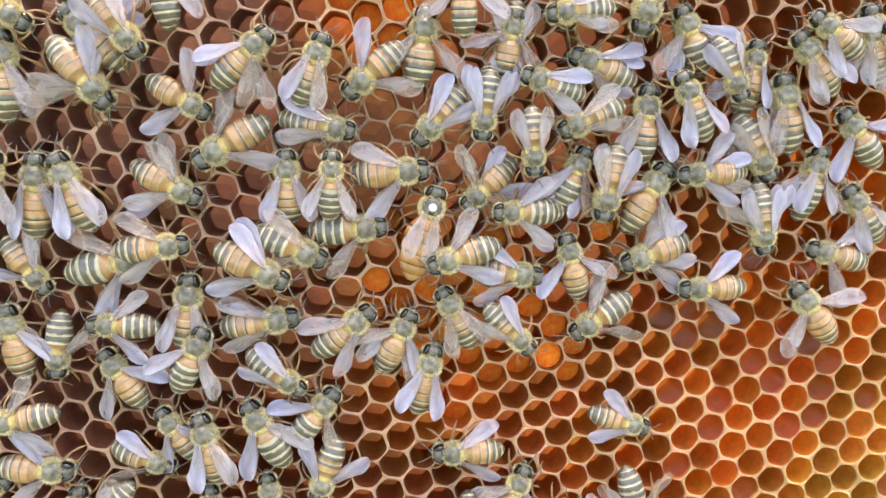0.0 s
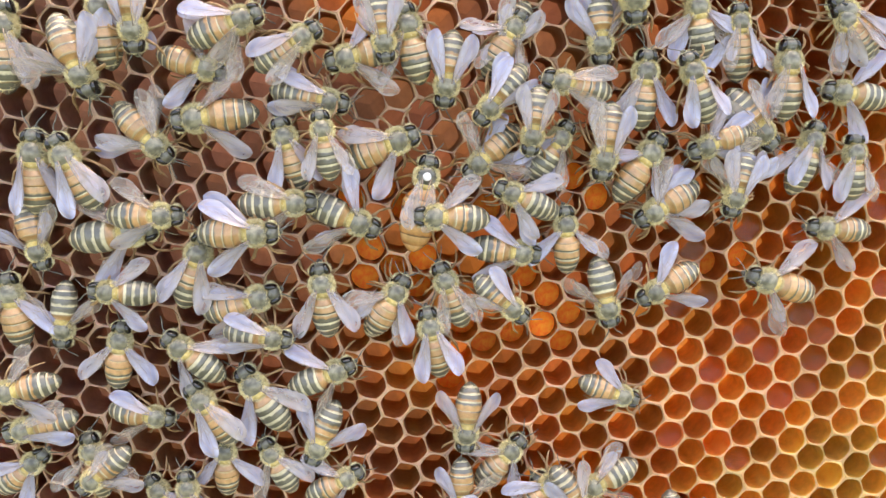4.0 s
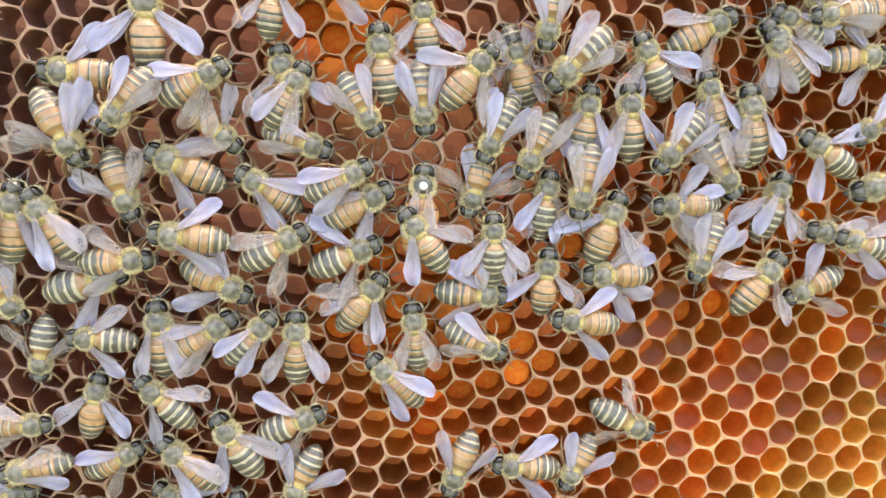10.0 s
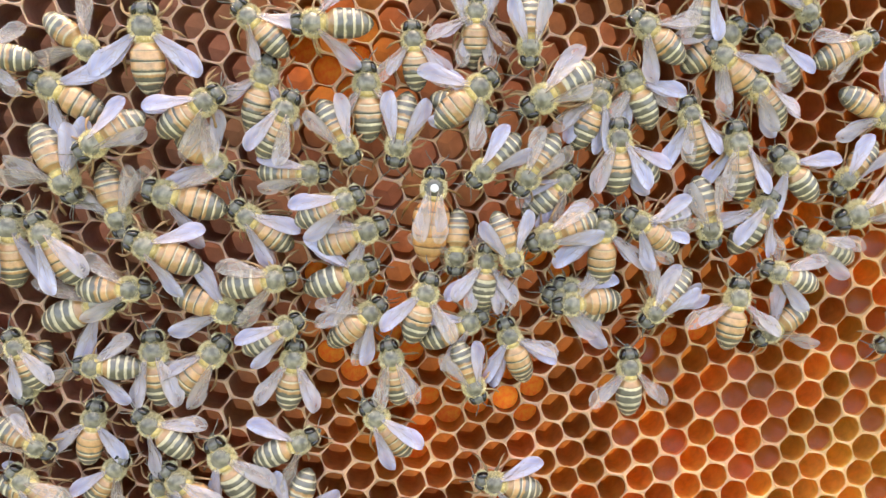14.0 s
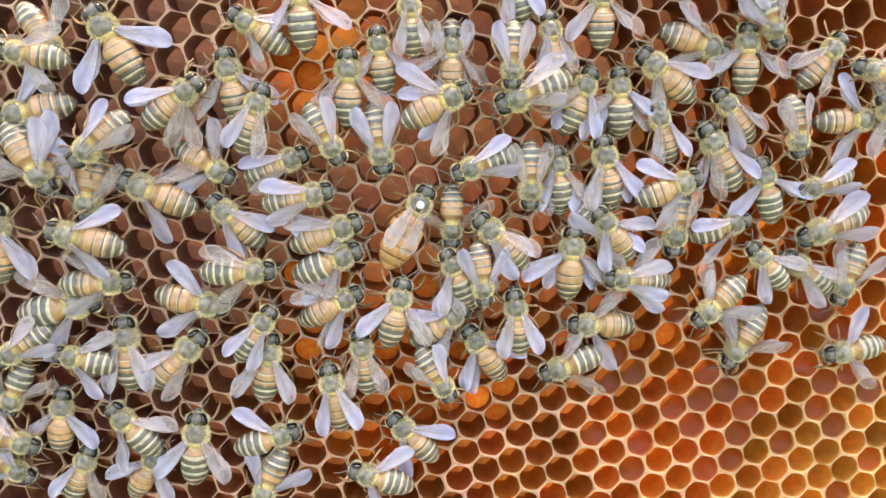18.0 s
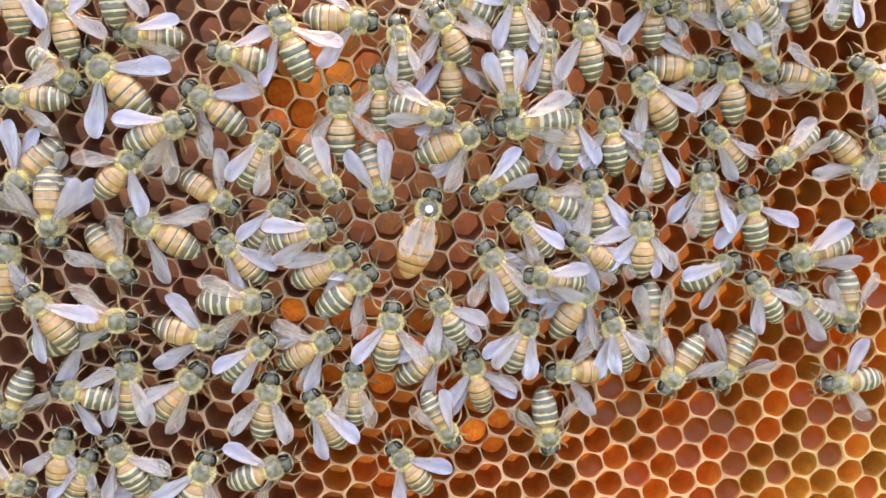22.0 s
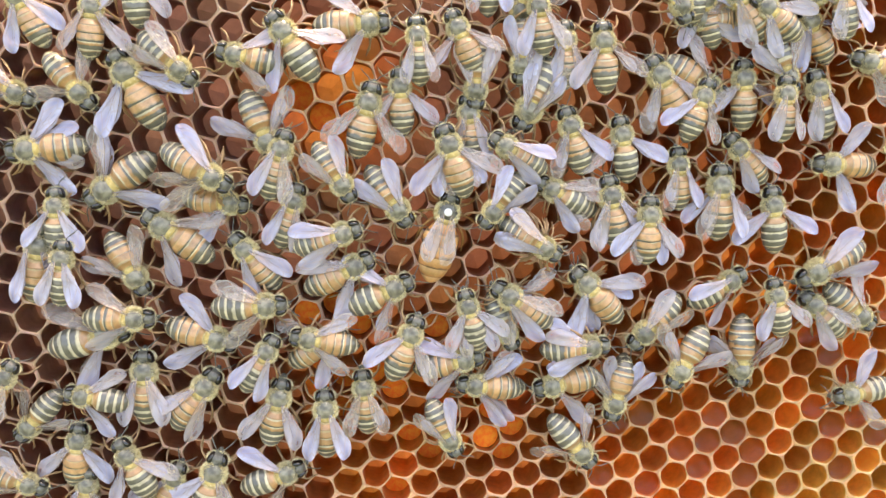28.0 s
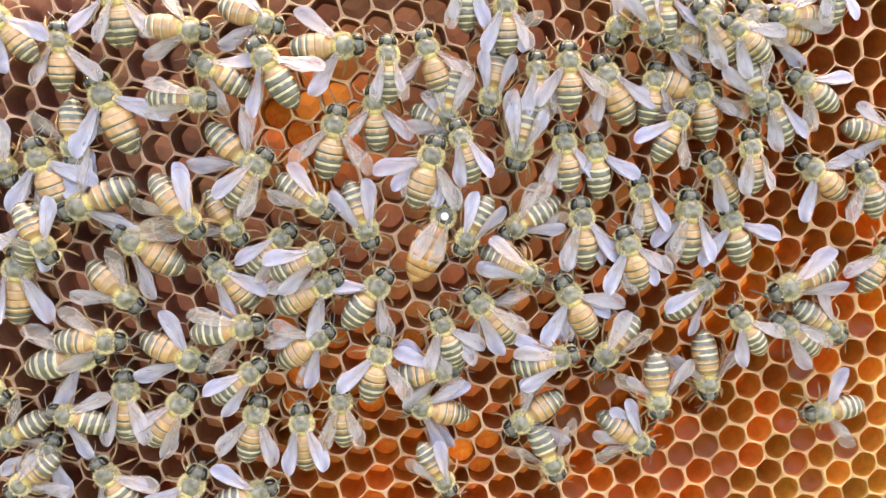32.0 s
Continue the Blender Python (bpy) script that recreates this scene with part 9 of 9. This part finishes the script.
    walk(b[163], [(0, at(3.0, 27.7, 1.0, -174)), (1.5, at(0.1, 29.0, 1.0, -191)), (3, at(0.1, 29.1, 1.0, -190)), (6, at(-0.4, 28.3, 1.0, -207)), (7.5, at(-0.2, 27.5, 1.0, -211)), (9, at(-1.2, 26.1, 1.0, -203)), (11, at(-0.2, 26.1, 1.0, -200)), (13, at(-3.6, 22.4, 1.0, -209)), (15, at(-5.8, 23.0, 1.0, -238)), (18, at(-4.9, 27.1, 1.0, -272)), (20, at(-7.4, 25.7, 1.0, -249)), (20.5, at(-6.1, 24.5, 1.0, -271)), (22, at(-20.0, 33.8, 3.6, -278)), (22.5, at(-21.0, 36.0, 2.7, -229)), (23, at(-22.1, 38.2, 2.7, -180)), (23.5, at(-23.2, 40.4, 2.7, -131)), (25, at(-25.1, 41.5, 2.7, -106)), (28, at(-26.5, 41.8, 2.7, -119)), (30, at(-26.9, 39.4, 2.7, -125)), (32, at(-25.1, 40.2, 2.7, -114))])
    walk(b[164], [(0, at(-26.9, 96.6, 1.9, 7)), (20.1, at(-26.9, 96.6, 1.9, 7)), (22, at(-26.9, 78.3, 1.9, 7)), (23.5, at(-26.4, 78.8, 1.9, 2)), (25, at(-26.8, 79.1, 1.9, -1)), (28, at(-26.6, 78.6, 1.9, 11)), (30, at(-27.1, 79.9, 1.9, 14)), (32, at(-28.1, 82.0, 1.9, 5))])
    walk(b[165], [(0, at(-36.7, 99.3, 1.9, 12)), (17.7, at(-36.7, 99.3, 1.9, 12)), (22, at(-37.6, 69.5, 0.0, 5)), (23.5, at(-37.6, 68.7, 0.0, 6)), (25, at(-37.8, 68.6, 0.0, 7)), (26.3, at(-36.7, 99.3, 1.9, 12)), (32, at(-36.7, 99.3, 1.9, 12))])
    walk(b[166], [(0, at(3.0, 27.7, 1.0, -174)), (1.5, at(0.1, 29.0, 1.0, -191)), (3, at(0.1, 29.1, 1.0, -190)), (6, at(-0.4, 28.3, 1.0, -207)), (7.5, at(-0.2, 27.5, 1.0, -211)), (9, at(-1.2, 26.1, 1.0, -203)), (11, at(-0.2, 26.1, 1.0, -200)), (13, at(-3.6, 22.4, 1.0, -209)), (15, at(-5.8, 23.0, 1.0, -238)), (18, at(-4.9, 27.1, 1.0, -272)), (20, at(-7.4, 25.7, 1.0, -249)), (21, at(-7.3, 24.0, 1.0, -294)), (22, at(-7.2, 22.4, 1.0, -338)), (22.5, at(-7.2, 21.0, 1.0, -282)), (23, at(-7.3, 19.7, 1.0, -226)), (23.5, at(-7.4, 18.3, 0.0, -169)), (25, at(-7.7, 11.3, 0.0, -180)), (28, at(-8.7, 13.5, 0.0, -192)), (30, at(-7.6, 11.0, 0.0, -181)), (32, at(-0.9, 8.0, 0.0, -123))])
    walk(b[167], [(0, at(-5.9, 35.7, 1.0, 92)), (1.5, at(-3.4, 36.8, 1.0, 126)), (3, at(-2.9, 36.5, 1.0, 113)), (6, at(-5.0, 34.8, 1.0, 111)), (7.5, at(-4.6, 34.9, 1.0, 112)), (9, at(-4.9, 34.5, 1.0, 120)), (11, at(-4.1, 33.2, 1.0, 64)), (13, at(-6.9, 34.8, 1.0, 66)), (15, at(-8.8, 34.0, 1.0, 39)), (20, at(-10.1, 36.5, 1.0, 43)), (22, at(-12.1, 37.9, 1.0, 57)), (22.5, at(-15.5, 38.5, 1.0, 115)), (23, at(-19.0, 39.1, 1.0, 172)), (23.5, at(-22.4, 39.8, 3.6, 229)), (25, at(-24.1, 41.3, 3.6, 254)), (28, at(-25.7, 41.3, 3.6, 241)), (30, at(-26.1, 38.8, 3.6, 235)), (32, at(-24.2, 39.9, 3.6, 246))])
    walk(b[168], [(0, at(-32.3, -25.0, 1.9, -38)), (21.8, at(-32.3, -25.0, 1.9, -38)), (23.5, at(-32.3, -7.6, 1.9, -38)), (25.2, at(-32.3, -25.0, 1.9, -38)), (32, at(-32.3, -25.0, 1.9, -38))])
    walk(b[169], [(0, at(-105.9, 51.8, 1.0, -141)), (1.5, at(-107.2, 50.1, 1.0, -185)), (3, at(-107.3, 49.5, 1.0, -175)), (6, at(-104.8, 46.9, 1.0, -130)), (7.5, at(-105.2, 45.8, 1.0, -151)), (9, at(-105.2, 46.4, 1.0, -139)), (11, at(-104.7, 46.8, 1.0, -163)), (13, at(-104.9, 45.9, 1.0, -164)), (15, at(-104.7, 45.5, 1.0, -145)), (18, at(-107.1, 46.2, 1.0, -147)), (20, at(-106.6, 47.5, 1.0, -148)), (22, at(-103.3, 44.9, 1.0, -179)), (23.5, at(-103.9, 47.5, 1.0, -168)), (25, at(-95.4, 49.9, 0.0, -227)), (28, at(-95.9, 49.5, 0.0, -233)), (30, at(-98.3, 48.7, 0.0, -250)), (32, at(-96.3, 49.2, 0.0, -246))])
    walk(b[170], [(0, at(-81.6, 54.7, 1.0, -47)), (1.5, at(-82.0, 55.5, 1.0, -68)), (6, at(-84.1, 53.4, 1.0, -69)), (7.5, at(-83.9, 53.9, 1.0, -72)), (9, at(-83.8, 54.2, 1.0, -64)), (11, at(-84.3, 54.3, 1.0, -61)), (13, at(-83.5, 54.5, 1.0, -62)), (15, at(-83.5, 54.7, 1.0, -49)), (18, at(-83.9, 56.5, 1.0, -50)), (20, at(-85.2, 55.8, 1.0, -47)), (22, at(-85.1, 58.2, 1.0, -65)), (23.5, at(-83.3, 54.8, 1.0, -63)), (25, at(-82.9, 53.0, 3.6, -109)), (28, at(-81.3, 51.9, 3.6, -119)), (30, at(-83.1, 51.8, 3.6, -146)), (32, at(-81.1, 48.1, 3.6, -140))])
    walk(b[171], [(0, at(-132.3, 34.5, 3.6, -19)), (21.2, at(-132.3, 34.5, 3.6, -19)), (25, at(-103.1, 34.5, 3.6, -19)), (28, at(-104.0, 35.3, 3.6, -5)), (30, at(-102.0, 33.8, 3.6, 14)), (32, at(-131.8, 33.8, 3.6, 14))])
    walk(b[172], [(0, at(-36.8, 29.8, 1.0, 89)), (1.5, at(-37.3, 27.9, 1.0, 73)), (3, at(-36.2, 27.1, 1.0, 67)), (6, at(-35.8, 25.2, 1.0, 50)), (7.5, at(-36.5, 26.1, 1.0, 18)), (9, at(-37.0, 27.7, 1.0, 3)), (11, at(-36.8, 26.4, 1.0, 0)), (13, at(-36.6, 27.1, 1.0, -5)), (15, at(-36.6, 26.6, 1.0, 0)), (18, at(-36.4, 27.0, 1.0, 27)), (20, at(-36.1, 27.3, 1.0, 31)), (22, at(-37.3, 26.4, 1.0, 29)), (23.5, at(-36.8, 26.3, 1.0, 28)), (24, at(-34.8, 26.8, 1.0, 86)), (24.5, at(-32.8, 27.3, 1.0, 144)), (25, at(-30.8, 27.8, 0.0, 202)), (28, at(-30.1, 26.0, 0.0, 205)), (28.8, at(-36.0, 22.4, -0.9, 258)), (29.5, at(-41.8, 18.8, -0.9, 310)), (30, at(-42.4, 18.9, -0.9, 319)), (32, at(-39.0, 20.0, -0.9, 281))])
    walk(b[173], [(0, at(-46.8, -24.9, 1.9, -180)), (23.5, at(-46.8, -24.9, 1.9, -180)), (25, at(-46.8, -9.0, 1.9, -180)), (26.5, at(-46.8, -24.9, 1.9, -180)), (32, at(-46.8, -24.9, 1.9, -180))])
    walk(b[174], [(0, at(-27.2, -25.7, 3.6, -147)), (23.5, at(-27.2, -25.7, 3.6, -147)), (25, at(-27.2, -10.0, 3.6, -147)), (26.5, at(-27.2, -25.7, 3.6, -147)), (32, at(-27.2, -25.7, 3.6, -147))])
    walk(b[175], [(0, at(-133.4, 43.7, 1.9, 0)), (24.4, at(-133.4, 43.7, 1.9, 0)), (28, at(-105.1, 43.7, 1.9, 0)), (30, at(-105.3, 43.1, 1.9, 4)), (32, at(-105.7, 43.9, 1.9, -15))])
    walk(b[176], [(0, at(-86.4, 97.4, 1.9, -131)), (24.4, at(-86.4, 97.4, 1.9, -131)), (28, at(-86.4, 69.3, 1.9, -131)), (30, at(-82.4, 66.4, 1.9, -102)), (32, at(-80.4, 66.5, 1.9, -90))])
    walk(b[177], [(0, at(53.0, 66.9, 0.0, 18)), (24.2, at(53.0, 66.9, 0.0, 18)), (28, at(23.7, 66.9, 0.0, 18)), (30, at(20.7, 67.5, 0.0, 16)), (32, at(20.8, 68.3, 0.0, 30))])
    walk(b[178], [(0, at(-58.6, 8.2, -0.9, -27)), (1.5, at(-59.4, 8.3, -0.9, -4)), (3, at(-59.2, 8.7, -0.9, -31)), (6, at(-58.8, 10.5, -0.9, -29)), (7.5, at(-58.1, 14.6, -0.9, -38)), (9, at(-58.9, 17.1, -0.9, -31)), (11, at(-58.8, 18.4, -0.9, -47)), (13, at(-58.9, 17.3, -0.9, -50)), (15, at(-57.0, 21.2, -0.9, -50)), (18, at(-58.4, 21.7, -0.9, -61)), (20, at(-61.2, 20.6, -0.9, -56)), (22, at(-61.5, 20.6, -0.9, -60)), (23.5, at(-62.1, 20.5, -0.9, -65)), (25, at(-61.9, 21.8, -0.9, -69)), (26.5, at(-62.4, 21.8, -0.9, -62)), (27, at(-62.3, 22.3, -0.9, -15)), (27.5, at(-62.2, 22.8, -0.9, 33)), (28, at(-62.1, 23.3, 1.9, 81)), (28.8, at(-62.6, 22.6, -0.9, 17)), (29.5, at(-63.1, 21.8, -0.9, -48)), (30, at(-63.1, 21.9, -0.9, -45)), (32, at(-60.6, 24.5, -0.9, -53))])
    walk(b[179], [(0, at(-133.7, 15.4, 3.6, -31)), (26, at(-133.7, 15.4, 3.6, -31)), (28, at(-114.8, 15.4, 3.6, -31)), (30, at(-114.2, 17.0, 3.6, -81)), (32, at(-113.5, 18.5, 3.6, -132))])
    walk(b[180], [(0, at(-24.5, 53.0, -0.9, 67)), (1.5, at(-24.6, 53.0, -0.9, 130)), (3, at(-23.2, 54.9, -0.9, 168)), (6, at(-26.0, 50.0, -0.9, 209)), (7.5, at(-26.0, 47.2, -0.9, 247)), (8.2, at(-24.5, 47.4, -0.9, 285)), (9, at(-23.1, 47.6, -0.9, 324)), (11, at(-20.6, 48.2, -0.9, 359)), (13, at(-19.2, 51.7, -0.9, 345)), (15, at(-17.8, 56.2, -0.9, 334)), (18, at(-16.2, 58.1, -0.9, 339)), (20, at(-17.4, 58.1, -0.9, 355)), (22, at(-16.9, 58.5, -0.9, 360)), (23.5, at(-17.6, 56.8, -0.9, 396)), (25, at(-18.8, 58.1, -0.9, 374)), (26.5, at(-19.0, 58.4, -0.9, 377)), (28, at(-29.7, 56.5, 1.9, 419)), (28.5, at(-31.2, 58.3, 1.9, 405)), (29, at(-31.1, 58.1, 1.9, 398)), (29.5, at(-31.7, 58.6, 1.9, 404)), (30, at(-31.7, 59.5, 1.9, 401)), (30.5, at(-33.0, 59.4, 1.9, 393)), (31, at(-33.5, 59.3, 1.9, 386)), (31.5, at(-33.4, 60.1, 1.9, 384)), (32, at(-34.3, 60.2, 1.9, 379))])
    walk(b[181], [(0, at(21.6, 100.3, 0.0, 33)), (20, at(20.2, 94.1, 0.0, 16)), (22, at(21.5, 82.3, 0.0, 19)), (23.5, at(22.6, 82.0, 0.0, 2)), (25, at(21.7, 80.9, 0.0, -1)), (28, at(21.6, 78.6, 0.0, 33)), (30, at(23.1, 79.1, 0.0, 24)), (32, at(20.2, 81.7, 0.0, 93))])
    walk(b[182], [(0, at(51.5, 73.0, 1.9, 73)), (15, at(49.7, 64.8, 1.9, 70)), (17.5, at(35.5, 64.9, 1.9, 73)), (18, at(36.1, 63.8, 1.9, 74)), (20, at(37.6, 63.8, 1.9, 64)), (22, at(35.6, 68.9, 1.9, 54)), (23.5, at(32.4, 70.5, 1.9, 67)), (25, at(33.6, 71.9, 1.9, 55)), (28, at(32.6, 73.1, 1.9, 73)), (30, at(32.5, 71.8, 1.9, 93)), (32, at(26.3, 72.4, 1.9, 58))])
    walk(b[183], [(0, at(-132.4, 64.4, 0.0, -116)), (25.9, at(-132.4, 64.4, 0.0, -116)), (28, at(-113.0, 64.4, 0.0, -116)), (30, at(-113.2, 63.3, 0.0, -136)), (32, at(-110.8, 56.0, 0.0, -162))])
    walk(b[184], [(0, at(-29.1, 101.3, 0.0, 179)), (24.3, at(-29.1, 101.3, 0.0, 179)), (28, at(-29.0, 72.8, 0.0, 178)), (28.5, at(-29.5, 71.4, 0.0, 162)), (29, at(-29.6, 71.8, 0.0, 170)), (29.5, at(-29.7, 70.9, 0.0, 173)), (30, at(-29.2, 72.7, 0.0, 181)), (30.5, at(-27.8, 69.5, 0.0, 179)), (31.5, at(-28.3, 70.3, 0.0, 179)), (32, at(-29.6, 70.6, 0.0, 170))])
    walk(b[185], [(0, at(-9.6, 57.4, -0.9, 24)), (1.5, at(-9.4, 56.4, -0.9, 25)), (3, at(-7.2, 54.7, -0.9, 9)), (6, at(-8.7, 56.5, -0.9, 19)), (7.5, at(-9.9, 57.2, -0.9, 19)), (9, at(-10.2, 56.7, -0.9, 26)), (11, at(-10.6, 56.6, -0.9, 26)), (13, at(-10.7, 56.9, -0.9, 29)), (15, at(-10.2, 57.4, -0.9, 21)), (18, at(-9.1, 57.8, -0.9, 6)), (20, at(-9.2, 56.9, -0.9, 13)), (22, at(-9.2, 57.3, -0.9, 12)), (23.5, at(-9.7, 57.4, -0.9, 15)), (25, at(-10.0, 56.9, -0.9, 18)), (26.5, at(-10.3, 57.1, -0.9, 16)), (28, at(1.6, 65.1, 1.9, -17)), (30, at(0.7, 63.5, 1.9, -7)), (32, at(2.1, 64.5, 1.9, -25))])
    walk(b[186], [(0, at(7.8, 100.6, 0.0, -178)), (26.1, at(7.8, 100.6, 0.0, -178)), (28, at(7.8, 82.0, 0.0, -178)), (32, at(5.7, 82.6, 0.0, -223))])
    walk(b[187], [(0, at(-130.5, 43.3, 3.6, -149)), (28.7, at(-130.5, 43.3, 3.6, -149)), (32, at(-104.1, 43.3, 3.6, -149))])
    walk(b[188], [(0, at(-81.0, 99.9, 3.6, -93)), (29.4, at(-81.0, 99.9, 3.6, -93)), (32, at(-81.0, 77.6, 3.6, -93))])
    walk(b[189], [(0, at(-69.7, 100.3, 0.0, -108)), (29.8, at(-69.7, 100.3, 0.0, -108)), (32, at(-69.7, 80.3, 0.0, -108))])
    walk(b[190], [(0, at(-90.0, 99.0, 3.6, 8)), (30.1, at(-90.0, 99.0, 3.6, 8)), (32, at(-90.0, 80.7, 3.6, 8))])
    walk(b[191], [(0, at(-7.8, 104.3, 0.0, 159)), (29.6, at(-7.8, 104.3, 0.0, 159)), (32, at(-7.8, 83.1, 0.0, 159))])
    walk(b[192], [(0, at(56.8, 65.5, 0.0, -96)), (30.4, at(56.8, 65.5, 0.0, -96)), (32, at(40.4, 65.5, 0.0, -96))])
    walk(b[193], [(0, at(60.4, 42.0, 1.9, -25)), (30.1, at(60.4, 42.0, 1.9, -25)), (32, at(42.3, 42.0, 1.9, -25))])
    walk(b[194], [(0, at(-107.8, -18.8, 1.9, 130)), (29.9, at(-107.8, -18.8, 1.9, 130)), (32, at(-107.8, 0.9, 1.9, 130))])
    walk(b[195], [(0, at(10.9, 104.5, 1.9, 116)), (29, at(10.9, 104.5, 1.9, 116)), (32, at(10.9, 79.9, 1.9, 116))])
    walk(b[196], [(0, at(-0.9, 83.8, -0.9, -61)), (6.8, at(-0.9, 83.8, -0.9, -61)), (9, at(-1.0, 63.6, -0.9, -61)), (11, at(-1.9, 62.4, -0.9, -61)), (13, at(2.0, 64.5, -0.9, -55)), (14, at(2.7, 65.8, -0.9, -51)), (15, at(2.8, 64.7, -0.9, -57)), (18, at(4.6, 68.2, -0.9, -108)), (20, at(4.5, 68.5, -0.9, -103)), (22, at(3.3, 69.9, -0.9, -91)), (23.5, at(2.7, 69.8, -0.9, -92)), (25, at(3.4, 68.4, -0.9, -86)), (28, at(2.2, 69.5, -0.9, -120)), (30, at(2.8, 69.1, -0.9, -112)), (32, at(5.1, 71.4, -0.9, -110))])
    walk(b[197], [(0, at(3.7, 86.6, 0.0, -3)), (11, at(-1.2, 77.0, 0.0, -5)), (12, at(-0.4, 73.3, 0.0, -3)), (14, at(-0.5, 72.3, 0.0, -5)), (15, at(-0.9, 70.3, 0.0, -4)), (17, at(2.3, 90.8, 0.0, -1)), (32, at(2.0, 103.0, 0.0, -1))])
    walk(b[198], [(0, at(-39.6, 57.4, -0.9, 169)), (1.5, at(-38.3, 56.1, -0.9, 158)), (3, at(-39.9, 54.0, -0.9, 160)), (6, at(-35.7, 51.4, -0.9, 120)), (7.5, at(-34.9, 53.5, -0.9, 129)), (9, at(-32.3, 56.5, -0.9, 194)), (11, at(-34.1, 58.3, -0.9, 194)), (13, at(-37.7, 68.6, -0.9, 180)), (15, at(-38.2, 68.0, -0.9, 180)), (18, at(-38.3, 64.6, -0.9, 181)), (20, at(-36.9, 75.4, -0.9, 197)), (22, at(-38.1, 75.0, -0.9, 212)), (25, at(-39.2, 73.9, -0.9, 211)), (28, at(-36.6, 68.4, 0.0, 180)), (29, at(-37.2, 67.1, 0.0, 174)), (29.5, at(-37.4, 65.4, 0.0, 178)), (30, at(-36.7, 67.2, 0.0, 184)), (30.5, at(-37.3, 65.7, 0.0, 179)), (31, at(-37.3, 65.8, 0.0, 175)), (31.5, at(-36.5, 67.1, 0.0, 176)), (32, at(-37.1, 67.4, 0.0, 173))])


motions()
